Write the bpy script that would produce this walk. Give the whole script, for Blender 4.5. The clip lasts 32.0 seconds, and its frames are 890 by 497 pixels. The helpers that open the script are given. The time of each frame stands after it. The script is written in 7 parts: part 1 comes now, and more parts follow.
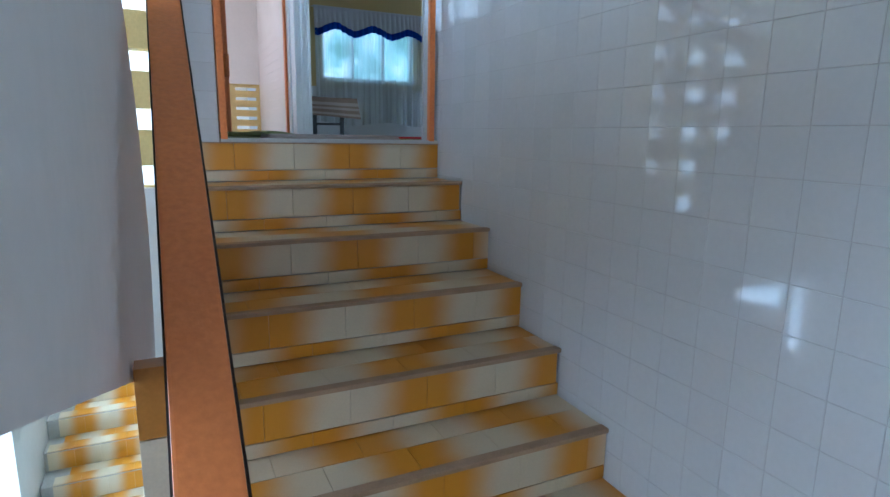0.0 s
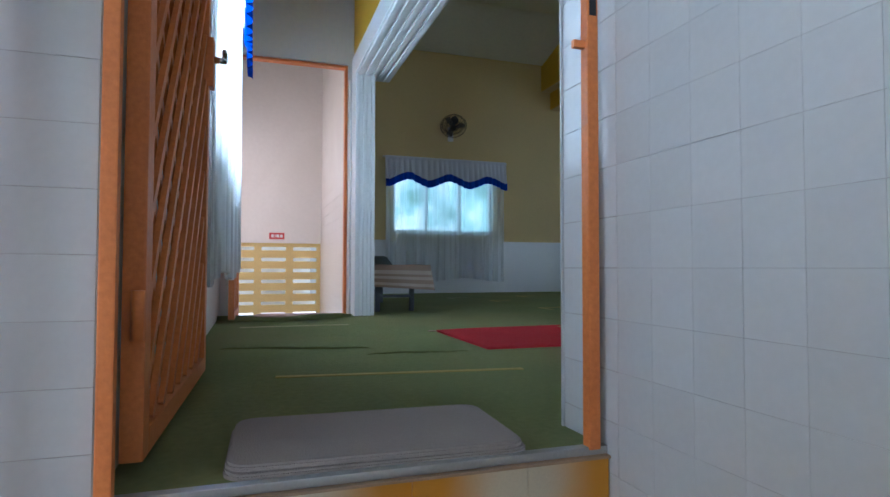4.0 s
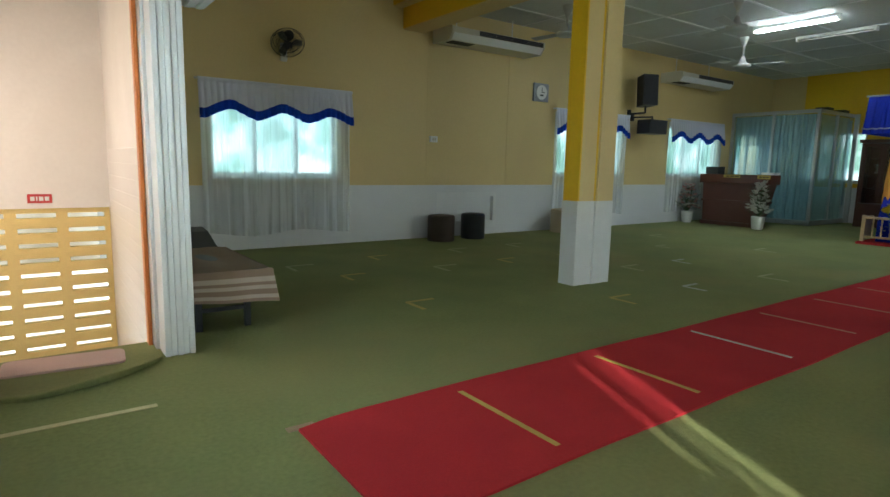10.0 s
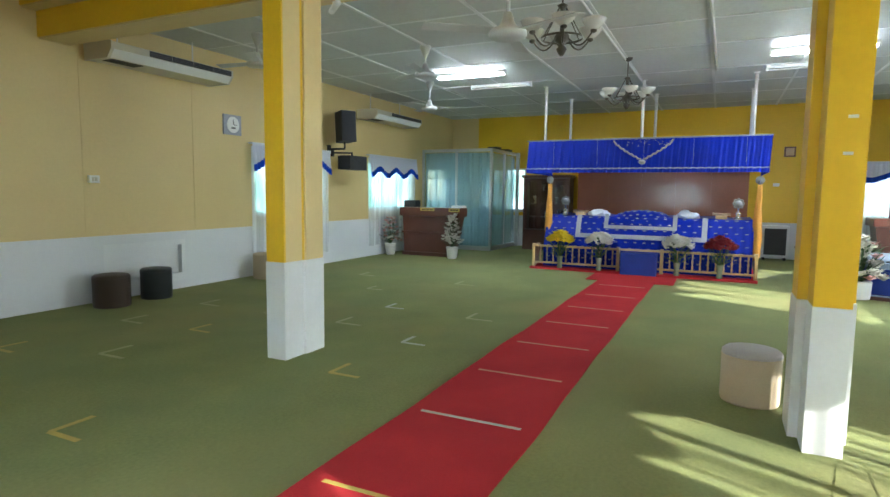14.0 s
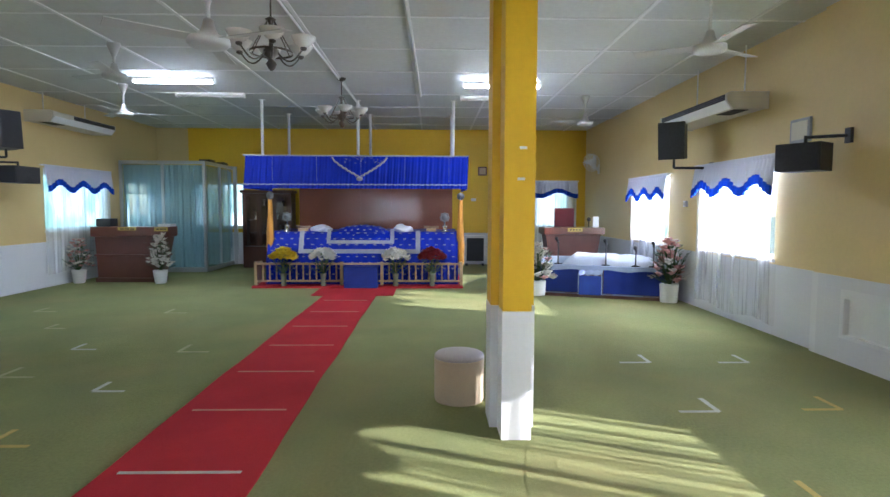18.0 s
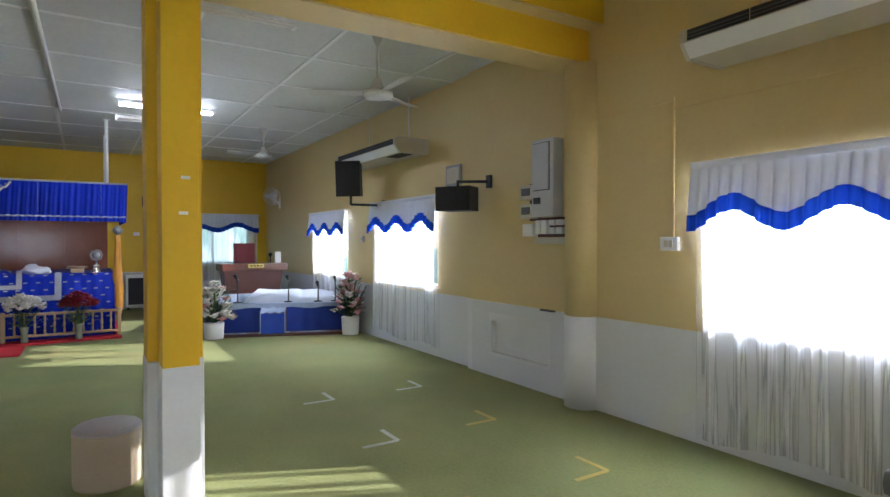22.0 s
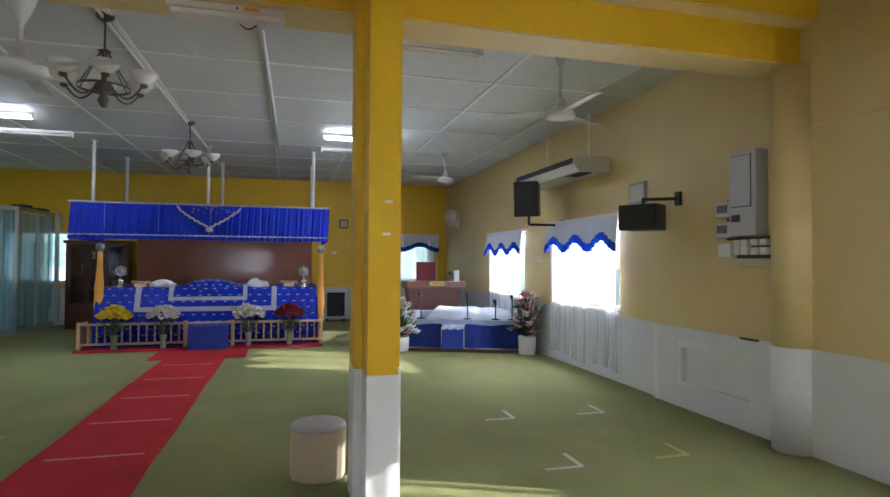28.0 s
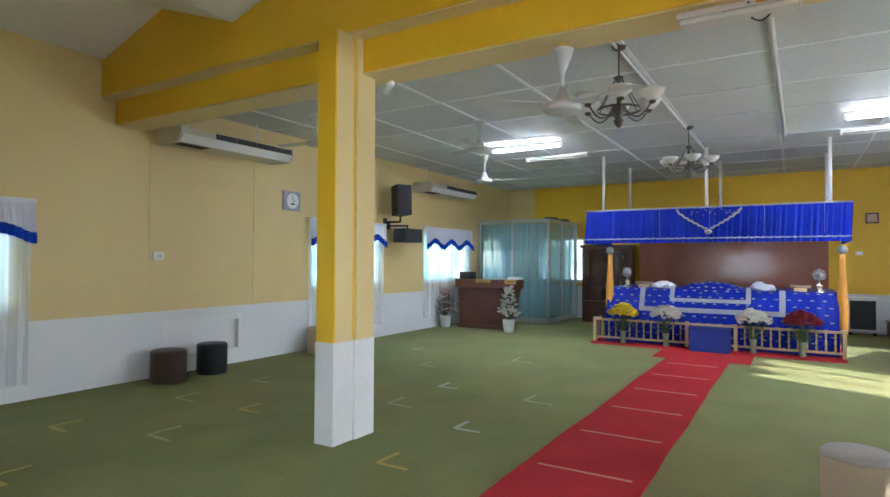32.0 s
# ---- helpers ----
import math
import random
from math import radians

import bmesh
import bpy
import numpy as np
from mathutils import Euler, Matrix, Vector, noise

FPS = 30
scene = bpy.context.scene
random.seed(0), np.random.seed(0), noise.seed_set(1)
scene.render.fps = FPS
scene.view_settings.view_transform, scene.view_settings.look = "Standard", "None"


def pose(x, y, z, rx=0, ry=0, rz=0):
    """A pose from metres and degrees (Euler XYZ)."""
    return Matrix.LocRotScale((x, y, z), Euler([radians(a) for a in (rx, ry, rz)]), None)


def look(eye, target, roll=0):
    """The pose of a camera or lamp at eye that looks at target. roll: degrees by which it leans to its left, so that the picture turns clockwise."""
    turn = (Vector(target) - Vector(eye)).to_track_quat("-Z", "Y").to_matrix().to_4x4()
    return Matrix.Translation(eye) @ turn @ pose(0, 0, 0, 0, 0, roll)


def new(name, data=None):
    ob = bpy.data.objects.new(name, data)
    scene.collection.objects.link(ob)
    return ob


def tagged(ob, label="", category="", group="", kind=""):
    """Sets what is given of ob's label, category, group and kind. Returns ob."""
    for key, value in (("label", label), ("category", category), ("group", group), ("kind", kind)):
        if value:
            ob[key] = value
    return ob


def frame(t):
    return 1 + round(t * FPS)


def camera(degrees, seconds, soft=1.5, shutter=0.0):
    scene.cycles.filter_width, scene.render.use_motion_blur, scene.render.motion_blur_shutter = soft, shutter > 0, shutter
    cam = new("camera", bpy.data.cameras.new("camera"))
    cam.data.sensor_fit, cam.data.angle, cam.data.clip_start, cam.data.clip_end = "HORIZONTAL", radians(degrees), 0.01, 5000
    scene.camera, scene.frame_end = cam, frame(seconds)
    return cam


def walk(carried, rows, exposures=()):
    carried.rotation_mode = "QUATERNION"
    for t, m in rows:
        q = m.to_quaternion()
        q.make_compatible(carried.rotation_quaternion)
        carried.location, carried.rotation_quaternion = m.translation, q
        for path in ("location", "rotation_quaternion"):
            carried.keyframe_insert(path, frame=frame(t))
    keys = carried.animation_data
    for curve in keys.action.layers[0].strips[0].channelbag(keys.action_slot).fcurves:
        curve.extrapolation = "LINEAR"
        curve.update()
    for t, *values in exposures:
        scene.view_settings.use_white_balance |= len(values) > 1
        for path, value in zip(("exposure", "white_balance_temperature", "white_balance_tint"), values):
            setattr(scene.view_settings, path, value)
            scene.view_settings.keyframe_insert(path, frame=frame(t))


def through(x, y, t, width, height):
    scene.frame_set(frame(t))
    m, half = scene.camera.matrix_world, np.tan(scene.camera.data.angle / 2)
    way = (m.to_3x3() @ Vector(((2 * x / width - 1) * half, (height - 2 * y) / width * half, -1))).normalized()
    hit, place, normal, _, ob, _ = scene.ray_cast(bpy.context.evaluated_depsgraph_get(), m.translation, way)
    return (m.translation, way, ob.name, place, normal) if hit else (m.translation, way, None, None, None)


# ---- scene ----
cam = camera(75.4, 32.0)
PATH = [
    (0, (0.368, 0.37, 0.028), (1.216, 2.14, -0.357), 0.9),
    (0.3, (0.487, 0.433, 0.03), (1.275, 2.235, -0.337), 0.0),
    (0.5, (0.573, 0.516, 0.032), (1.338, 2.331, -0.311), -0.1),
    (0.6, (0.606, 0.539, 0.048), (1.365, 2.357, -0.298), 0.6),
    (1, (0.691, 0.655, 0.043), (1.416, 2.497, -0.248), 0.9),
    (1.5, (0.801, 0.969, 0.038), (1.472, 2.839, -0.197), 0.6),
    (2, (0.867, 1.278, 0.103), (1.494, 3.17, -0.065), -0.0),
    (2.5, (0.859, 1.417, 0.212), (1.46, 3.323, 0.129), 0.0),
    (3, (0.906, 1.618, 0.292), (1.504, 3.526, 0.287), 0.1),
    (3.5, (0.868, 1.698, 0.34), (1.48, 3.602, 0.372), 0.0),
    (4, (0.804, 1.817, 0.381), (1.436, 3.713, 0.449), 0.1),
    (4.5, (0.779, 1.898, 0.456), (1.438, 3.784, 0.543), 0.1),
    (6.5, (0.78, 2.406, 0.654), (1.575, 4.241, 0.619), 0.9),
    (7, (0.782, 2.458, 0.716), (1.603, 4.28, 0.638), 0.8),
    (7.5, (0.83, 2.589, 0.772), (1.708, 4.381, 0.648), 1.0),
    (8, (0.848, 2.651, 0.833), (1.797, 4.404, 0.67), 1.0),
    (8.5, (0.858, 2.747, 0.873), (1.864, 4.466, 0.688), 1.0),
    (9, (0.882, 2.802, 0.994), (1.933, 4.49, 0.778), 1.1),
    (9.5, (0.953, 2.878, 1.009), (2.043, 4.536, 0.758), 1.1),
    (10, (1.015, 2.942, 1.106), (2.17, 4.549, 0.819), 1.3),
    (10.5, (1.041, 2.963, 1.154), (2.284, 4.499, 0.842), 1.1),
    (11, (1.059, 3.04, 1.175), (2.383, 4.506, 0.86), 1.1),
    (11.5, (1.078, 3.109, 1.27), (2.481, 4.502, 0.969), 1.0),
    (12, (1.112, 3.148, 1.328), (2.586, 4.469, 1.044), 0.9),
    (12.5, (1.213, 3.219, 1.329), (2.772, 4.444, 1.065), 0.9),
    (13, (1.35, 3.276, 1.341), (3.005, 4.373, 1.103), 0.8),
    (13.5, (1.462, 3.347, 1.348), (3.193, 4.325, 1.131), 0.8),
    (14, (1.544, 3.443, 1.375), (3.342, 4.299, 1.182), 0.7),
    (14.5, (1.589, 3.498, 1.387), (3.433, 4.251, 1.213), 0.7),
    (16.5, (1.621, 3.446, 1.418), (3.58, 3.824, 1.281), 0.3),
    (17, (1.624, 3.434, 1.415), (3.601, 3.704, 1.284), 0.3),
    (17.5, (1.636, 3.422, 1.419), (3.628, 3.544, 1.285), 0.2),
    (18, (1.643, 3.404, 1.423), (3.638, 3.359, 1.283), 0.2),
    (18.5, (1.651, 3.391, 1.429), (3.636, 3.192, 1.281), 0.1),
    (19, (1.666, 3.392, 1.424), (3.631, 3.043, 1.281), 0.1),
    (19.5, (1.675, 3.405, 1.415), (3.621, 2.962, 1.286), 0.1),
    (20, (1.677, 3.421, 1.427), (3.602, 2.889, 1.316), -0.0),
    (20.5, (1.724, 3.421, 1.422), (3.615, 2.776, 1.337), -0.1),
    (21, (1.781, 3.388, 1.431), (3.627, 2.62, 1.369), -0.0),
    (21.5, (1.826, 3.33, 1.439), (3.603, 2.413, 1.399), -0.1),
    (22, (1.836, 3.303, 1.445), (3.533, 2.245, 1.423), -0.1),
    (22.5, (1.854, 3.268, 1.444), (3.454, 2.069, 1.435), -0.2),
    (23, (1.841, 3.27, 1.448), (3.355, 1.963, 1.445), -0.1),
    (23.5, (1.868, 3.262, 1.43), (3.327, 1.894, 1.44), 0.3),
    (24, (1.861, 3.252, 1.433), (3.297, 1.86, 1.443), 0.1),
    (24.5, (1.881, 3.25, 1.435), (3.327, 1.869, 1.448), 0.3),
    (26.5, (1.859, 3.335, 1.447), (3.572, 2.304, 1.477), 0.3),
    (27, (1.83, 3.351, 1.457), (3.625, 2.47, 1.49), 0.3),
    (27.5, (1.837, 3.381, 1.451), (3.709, 2.678, 1.491), 0.5),
    (28, (1.846, 3.398, 1.445), (3.777, 2.88, 1.49), 0.4),
    (28.5, (1.804, 3.411, 1.459), (3.774, 3.066, 1.501), 0.4),
    (29, (1.791, 3.421, 1.461), (3.785, 3.267, 1.504), 0.4),
    (29.5, (1.798, 3.43, 1.454), (3.797, 3.466, 1.503), 0.4),
    (30, (1.76, 3.465, 1.47), (3.744, 3.71, 1.524), 0.3),
    (30.5, (1.801, 3.49, 1.446), (3.747, 3.949, 1.518), 0.4),
    (31, (1.777, 3.503, 1.447), (3.663, 4.163, 1.521), 0.5),
    (31.5, (1.745, 3.512, 1.462), (3.545, 4.382, 1.521), 0.6),
    (32, (1.735, 3.513, 1.449), (3.446, 4.548, 1.49), 0.3),
]
EXPOSURES = [(0, 0.74, 4680, 7), (1, 0.88, 4950, 10), (2, 0.97, 5100, 11), (3, 0.9, 5050, 10), (4.5, 0.85, 5000, 9), (7, 1.1, 5450, 3), (9, 1.17, 6050, 2), (11, 1.5, 6250, 0), (13, 2.12, 6100, 1), (14.2, 2.32, 6000, 5), (17, 2.17, 5750, 16), (19.5, 2.14, 5700, 17), (21, 1.9, 5850, 17), (22.5, 1.6, 5900, 16), (25, 1.15, 6000, 14), (27, 1.05, 6000, 15), (28, 1.68, 6000, 18), (29, 1.83, 5800, 17), (31, 2.22, 5800, 16), (32, 2.36, 5900, 15)]
walk(cam, [(t, look(eye, target, roll)) for t, eye, target, roll in PATH], EXPOSURES)

# ---- world, sun, large lights ----
world = bpy.data.worlds.new("world")
scene.world = world
world.use_nodes = True
wn = world.node_tree.nodes
sky = wn.new("ShaderNodeTexSky")
sky.sky_type = "NISHITA"
sky.sun_disc = False
SUN_EL, SUN_AZ = radians(20), math.atan2(-0.403, -0.915)
sky.sun_elevation = SUN_EL
sky.sun_rotation = SUN_AZ
world.node_tree.links.new(sky.outputs[0], wn["Background"].inputs[0])
wn["Background"].inputs[1].default_value = 0.15

sun_data = bpy.data.lights.new("sun", "SUN")
sun_data.energy, sun_data.angle, sun_data.color = 5.0, radians(0.6), (1.0, 0.95, 0.86)
sun = new("sun", sun_data)
sun.matrix_world = look((0, 0, 20), Vector((0, 0, 20)) + Vector((0.403 * math.cos(SUN_EL), 0.915 * math.cos(SUN_EL), -math.sin(SUN_EL))))


def area(name, at, to, w, h, power, color=(1, 1, 1)):
    d = bpy.data.lights.new(name, "AREA")
    d.shape, d.size, d.size_y, d.energy, d.color = "RECTANGLE", w, h, power, color
    ob = new(name, d)
    ob.matrix_world = look(at, to)
    return ob


# ---- materials ----
def material(name, color, rough=0.6, metal=0.0, vary=0.12, scale=6.0, bump=0.0, bump_scale=60.0, alt=None, spec=None, coat=0.0, rand=0.0):
    m = bpy.data.materials.new(name)
    m.use_nodes = True
    n, l = m.node_tree.nodes, m.node_tree.links
    b = n["Principled BSDF"]
    b.inputs["Roughness"].default_value = rough
    b.inputs["Metallic"].default_value = metal
    if spec is not None:
        b.inputs["Specular IOR Level"].default_value = spec
    if coat:
        b.inputs["Coat Weight"].default_value = coat
        b.inputs["Coat Roughness"].default_value = 0.08
    co = n.new("ShaderNodeTexCoord")
    big = n.new("ShaderNodeTexNoise")
    big.inputs["Scale"].default_value = scale * 0.3
    big.inputs["Detail"].default_value = 5
    fine = n.new("ShaderNodeTexNoise")
    fine.inputs["Scale"].default_value = scale * 9
    fine.inputs["Detail"].default_value = 3
    l.new(co.outputs["Object"], big.inputs["Vector"])
    l.new(co.outputs["Object"], fine.inputs["Vector"])
    add = n.new("ShaderNodeMath")
    add.operation = "ADD"
    l.new(big.outputs[0], add.inputs[0])
    l.new(fine.outputs[0], add.inputs[1])
    ramp = n.new("ShaderNodeMapRange")
    ramp.inputs["From Min"].default_value = 0.7
    ramp.inputs["From Max"].default_value = 1.3
    l.new(add.outputs[0], ramp.inputs["Value"])
    mix = n.new("ShaderNodeMix")
    mix.data_type = "RGBA"
    lo = alt if alt else tuple(c * (1 - vary) for c in color)
    mix.inputs["A"].default_value = (*lo, 1)
    mix.inputs["B"].default_value = (*color, 1)
    l.new(ramp.outputs[0], mix.inputs["Factor"])
    out = mix.outputs["Result"]
    if rand:
        info = n.new("ShaderNodeObjectInfo")
        hsv = n.new("ShaderNodeHueSaturation")
        mr = n.new("ShaderNodeMapRange")
        mr.inputs["To Min"].default_value = 1 - rand
        mr.inputs["To Max"].default_value = 1 + rand
        l.new(info.outputs["Random"], mr.inputs["Value"])
        l.new(mr.outputs[0], hsv.inputs["Value"])
        l.new(out, hsv.inputs["Color"])
        out = hsv.outputs[0]
    l.new(out, b.inputs["Base Color"])
    if bump:
        t = n.new("ShaderNodeTexNoise")
        t.inputs["Scale"].default_value = bump_scale
        t.inputs["Detail"].default_value = 4
        l.new(co.outputs["Object"], t.inputs["Vector"])
        bp = n.new("ShaderNodeBump")
        bp.inputs["Strength"].default_value = bump
        bp.inputs["Distance"].default_value = 0.01
        l.new(t.outputs[0], bp.inputs["Height"])
        l.new(bp.outputs[0], b.inputs["Normal"])
    return m


def sheer_material(name, color, see, through, gather=0.1, folds=7, soft=0.045):
    """Thin cloth: part of the light passes straight, part scatters."""
    m = bpy.data.materials.new(name)
    m.use_nodes = True
    n, l = m.node_tree.nodes, m.node_tree.links
    n.remove(n["Principled BSDF"])
    co = n.new("ShaderNodeTexCoord")
    wv = n.new("ShaderNodeTexNoise")
    wv.inputs["Scale"].default_value = 260
    l.new(co.outputs["Object"], wv.inputs["Vector"])
    mr = n.new("ShaderNodeMapRange")
    mr.inputs["To Min"].default_value = max(0, see - 0.12)
    mr.inputs["To Max"].default_value = see + 0.12 if see else 0.0
    l.new(wv.outputs[0], mr.inputs["Value"])
    mp = n.new("ShaderNodeMapping")
    mp.inputs["Scale"].default_value = (1, 1, 0.03)
    l.new(co.outputs["Object"], mp.inputs["Vector"])
    st = n.new("ShaderNodeTexNoise")
    st.inputs["Scale"].default_value = folds
    st.inputs["Detail"].default_value = 3
    l.new(mp.outputs[0], st.inputs["Vector"])
    sr = n.new("ShaderNodeMapRange")
    sr.inputs["From Min"].default_value = 0.485 - soft
    sr.inputs["From Max"].default_value = 0.485 + soft
    sr.inputs["To Min"].default_value = -gather
    sr.inputs["To Max"].default_value = gather * 0.6
    l.new(st.outputs[0], sr.inputs["Value"])
    ga = n.new("ShaderNodeMath")
    ga.operation, ga.use_clamp = "ADD", True
    l.new(mr.outputs[0], ga.inputs[0])
    l.new(sr.outputs[0], ga.inputs[1])
    d = n.new("ShaderNodeBsdfDiffuse")
    t = n.new("ShaderNodeBsdfTranslucent")
    tr = n.new("ShaderNodeBsdfTransparent")
    d.inputs[0].default_value = (*color, 1)
    t.inputs[0].default_value = (*color, 1)
    a = n.new("ShaderNodeMixShader")
    a.inputs[0].default_value = through
    l.new(d.outputs[0], a.inputs[1])
    l.new(t.outputs[0], a.inputs[2])
    b = n.new("ShaderNodeMixShader")
    l.new(ga.outputs[0], b.inputs[0])
    l.new(a.outputs[0], b.inputs[1])
    l.new(tr.outputs[0], b.inputs[2])
    l.new(b.outputs[0], n["Material Output"].inputs[0])
    return m


def glass_material(name, tint, rough=0.02, clear=0.85):
    m = bpy.data.materials.new(name)
    m.use_nodes = True
    n, l = m.node_tree.nodes, m.node_tree.links
    n.remove(n["Principled BSDF"])
    tr = n.new("ShaderNodeBsdfTransparent")
    tr.inputs[0].default_value = (*tint, 1)
    g = n.new("ShaderNodeBsdfGlossy")
    g.inputs["Roughness"].default_value = rough
    lw = n.new("ShaderNodeLayerWeight")
    lw.inputs[0].default_value = 0.5
    pw_ = n.new("ShaderNodeMath")
    pw_.operation = "POWER"
    pw_.inputs[1].default_value = 4.0
    l.new(lw.outputs["Facing"], pw_.inputs[0])
    fr = n.new("ShaderNodeMath")
    fr.operation = "MULTIPLY_ADD"
    fr.inputs[1].default_value, fr.inputs[2].default_value = 0.8, 0.04
    l.new(pw_.outputs[0], fr.inputs[0])
    mx = n.new("ShaderNodeMixShader")
    l.new(fr.outputs[0], mx.inputs[0])
    l.new(tr.outputs[0], mx.inputs[1])
    l.new(g.outputs[0], mx.inputs[2])
    l.new(mx.outputs[0], n["Material Output"].inputs[0])
    return m


def emit_material(name, color, power):
    m = bpy.data.materials.new(name)
    m.use_nodes = True
    b = m.node_tree.nodes["Principled BSDF"]
    b.inputs["Base Color"].default_value = (*color, 1)
    b.inputs["Emission Color"].default_value = (*color, 1)
    b.inputs["Emission Strength"].default_value = power
    return m


def step_tile_material(name):
    """Glazed tile shading from ochre to cream along its length, by the piece's own place."""
    m = material(name, (0.64, 0.55, 0.39), 0.35, vary=0.1, scale=20, bump=0.05)
    n, l = m.node_tree.nodes, m.node_tree.links
    b = n["Principled BSDF"]
    co = n.new("ShaderNodeTexCoord")
    sep = n.new("ShaderNodeSeparateXYZ")
    l.new(co.outputs["Object"], sep.inputs[0])
    nz = n.new("ShaderNodeTexNoise")
    nz.inputs["Scale"].default_value = 9
    l.new(co.outputs["Object"], nz.inputs["Vector"])
    ad = n.new("ShaderNodeMath")
    ad.operation = "MULTIPLY_ADD"
    ad.inputs[1].default_value = 0.05
    l.new(nz.outputs[0], ad.inputs[0])
    l.new(sep.outputs[0], ad.inputs[2])
    mr = n.new("ShaderNodeMapRange")
    mr.interpolation_type = "SMOOTHSTEP"
    mr.inputs["From Min"].default_value = -0.045
    mr.inputs["From Max"].default_value = 0.095
    l.new(ad.outputs[0], mr.inputs["Value"])
    mx = n.new("ShaderNodeMix")
    mx.data_type = "RGBA"
    old = b.inputs["Base Color"].links[0].from_socket
    mx.inputs["B"].default_value = (0.56, 0.24, 0.012, 1)
    l.new(old, mx.inputs["A"])
    l.new(mr.outputs[0], mx.inputs["Factor"])
    l.new(mx.outputs["Result"], b.inputs["Base Color"])
    return m


M_carpet = material("green carpet", (0.275, 0.295, 0.122), 0.95, vary=0.25, scale=5, bump=0.7, bump_scale=420, spec=0.1)

def stained(m, color, scale, amount):
    """Broad worn patches of another colour laid into a material."""
    n, l = m.node_tree.nodes, m.node_tree.links
    b = n["Principled BSDF"]
    co = n.new("ShaderNodeTexCoord")
    t = n.new("ShaderNodeTexNoise")
    t.inputs["Scale"].default_value = scale
    t.inputs["Detail"].default_value = 4
    t.inputs["Distortion"].default_value = 0.6
    l.new(co.outputs["Object"], t.inputs["Vector"])
    mr = n.new("ShaderNodeMapRange")
    mr.inputs["From Min"].default_value, mr.inputs["From Max"].default_value = 0.45, 0.7
    mr.inputs["To Max"].default_value = amount
    l.new(t.outputs[0], mr.inputs["Value"])
    mx = n.new("ShaderNodeMix")
    mx.data_type = "RGBA"
    mx.inputs["B"].default_value = (*color, 1)
    l.new(b.inputs["Base Color"].links[0].from_socket, mx.inputs["A"])
    l.new(mr.outputs[0], mx.inputs["Factor"])
    l.new(mx.outputs["Result"], b.inputs["Base Color"])


stained(M_carpet, (0.3, 0.265, 0.118), 0.55, 0.6)
stained(M_carpet, (0.195, 0.23, 0.105), 0.9, 0.45)
M_red = material("red carpet", (0.5, 0.034, 0.042), 0.95, vary=0.18, scale=9, bump=0.6, bump_scale=380, spec=0.1)
M_beige = material("cream wall paint", (0.67, 0.52, 0.235), 0.55, vary=0.06, scale=3, bump=0.05, bump_scale=90)
M_yellow = material("strong yellow paint", (0.75, 0.465, 0.007), 0.5, vary=0.08, scale=3, bump=0.05, bump_scale=90)
M_white = material("white wall paint", (0.78, 0.75, 0.71), 0.6, vary=0.06, scale=3, bump=0.06, bump_scale=70)
M_dado = material("white dado paint", (0.7, 0.71, 0.72), 0.35, vary=0.06, scale=4, bump=0.03)
M_ceil = material("ceiling board", (0.6, 0.62, 0.61), 0.7, vary=0.13, scale=2, bump=0.04)
M_ceilw = material("cream ceiling board", (0.76, 0.74, 0.66), 0.7, vary=0.08, scale=2, bump=0.04)
M_batten = material("white batten", (0.74, 0.75, 0.75), 0.5, vary=0.05)
M_tile = material("white glazed tile", (0.54, 0.54, 0.545), 0.08, vary=0.05, scale=8, rand=0.03)
M_grout = material("grey grout", (0.46, 0.445, 0.43), 0.9, vary=0.3, scale=20)
M_step = step_tile_material("shaded step tile")
M_nose = material("brown nosing tile", (0.42, 0.28, 0.17), 0.6, vary=0.35, scale=40, bump=0.2)
M_orange = material("orange gloss paint", (0.72, 0.23, 0.055), 0.42, vary=0.14, scale=10, bump=0.12, bump_scale=60, alt=(0.58, 0.17, 0.04))
M_vent = material("yellow vent block", (0.75, 0.58, 0.24), 0.8, vary=0.12, scale=12, bump=0.25)
M_aluminium = material("dull aluminium", (0.55, 0.56, 0.56), 0.38, 0.8, vary=0.12, scale=14)
M_chrome = material("polished silver", (0.8, 0.8, 0.8), 0.15, 1.0, vary=0.08, scale=30)
M_black = material("black plastic", (0.018, 0.018, 0.02), 0.45, vary=0.3, scale=20)
M_fan = material("greyed fan enamel", (0.5, 0.5, 0.48), 0.45, vary=0.1, scale=14)
M_grille = material("dark grille", (0.03, 0.03, 0.035), 0.7, vary=0.4, scale=90, bump=0.5, bump_scale=500)
M_ivory = material("ivory plastic", (0.55, 0.51, 0.41), 0.4, vary=0.08, scale=12)
M_whitep = material("white plastic", (0.74, 0.74, 0.73), 0.35, vary=0.06, scale=12)
M_blue = material("royal blue satin", (0.003, 0.02, 0.37), 0.42, vary=0.4, scale=9, bump=0.25, bump_scale=140, spec=0.15)
M_bluedark = material("royal blue cotton", (0.01, 0.036, 0.28), 0.75, vary=0.3, scale=12, bump=0.3, bump_scale=260)
M_sheer = sheer_material("white sheer curtain", (0.86, 0.9, 0.93), 0.42, 0.4, 0.14, 9)
M_sheersun = sheer_material("thin white sheer curtain", (0.82, 0.84, 0.87), 0.74, 0.5, 0.3, 11, 0.06)
M_sheerfold = sheer_material("thin white sheer gathered in folds", (0.84, 0.85, 0.87), 0.62, 0.5, 0.48, 17, 0.06)
M_valance = sheer_material("white valance cloth", (0.66, 0.68, 0.78), 0.0, 0.008, 0.0)
M_trim = sheer_material("blue valance trim", (0.014, 0.055, 0.42), 0.0, 0.05, 0.0)
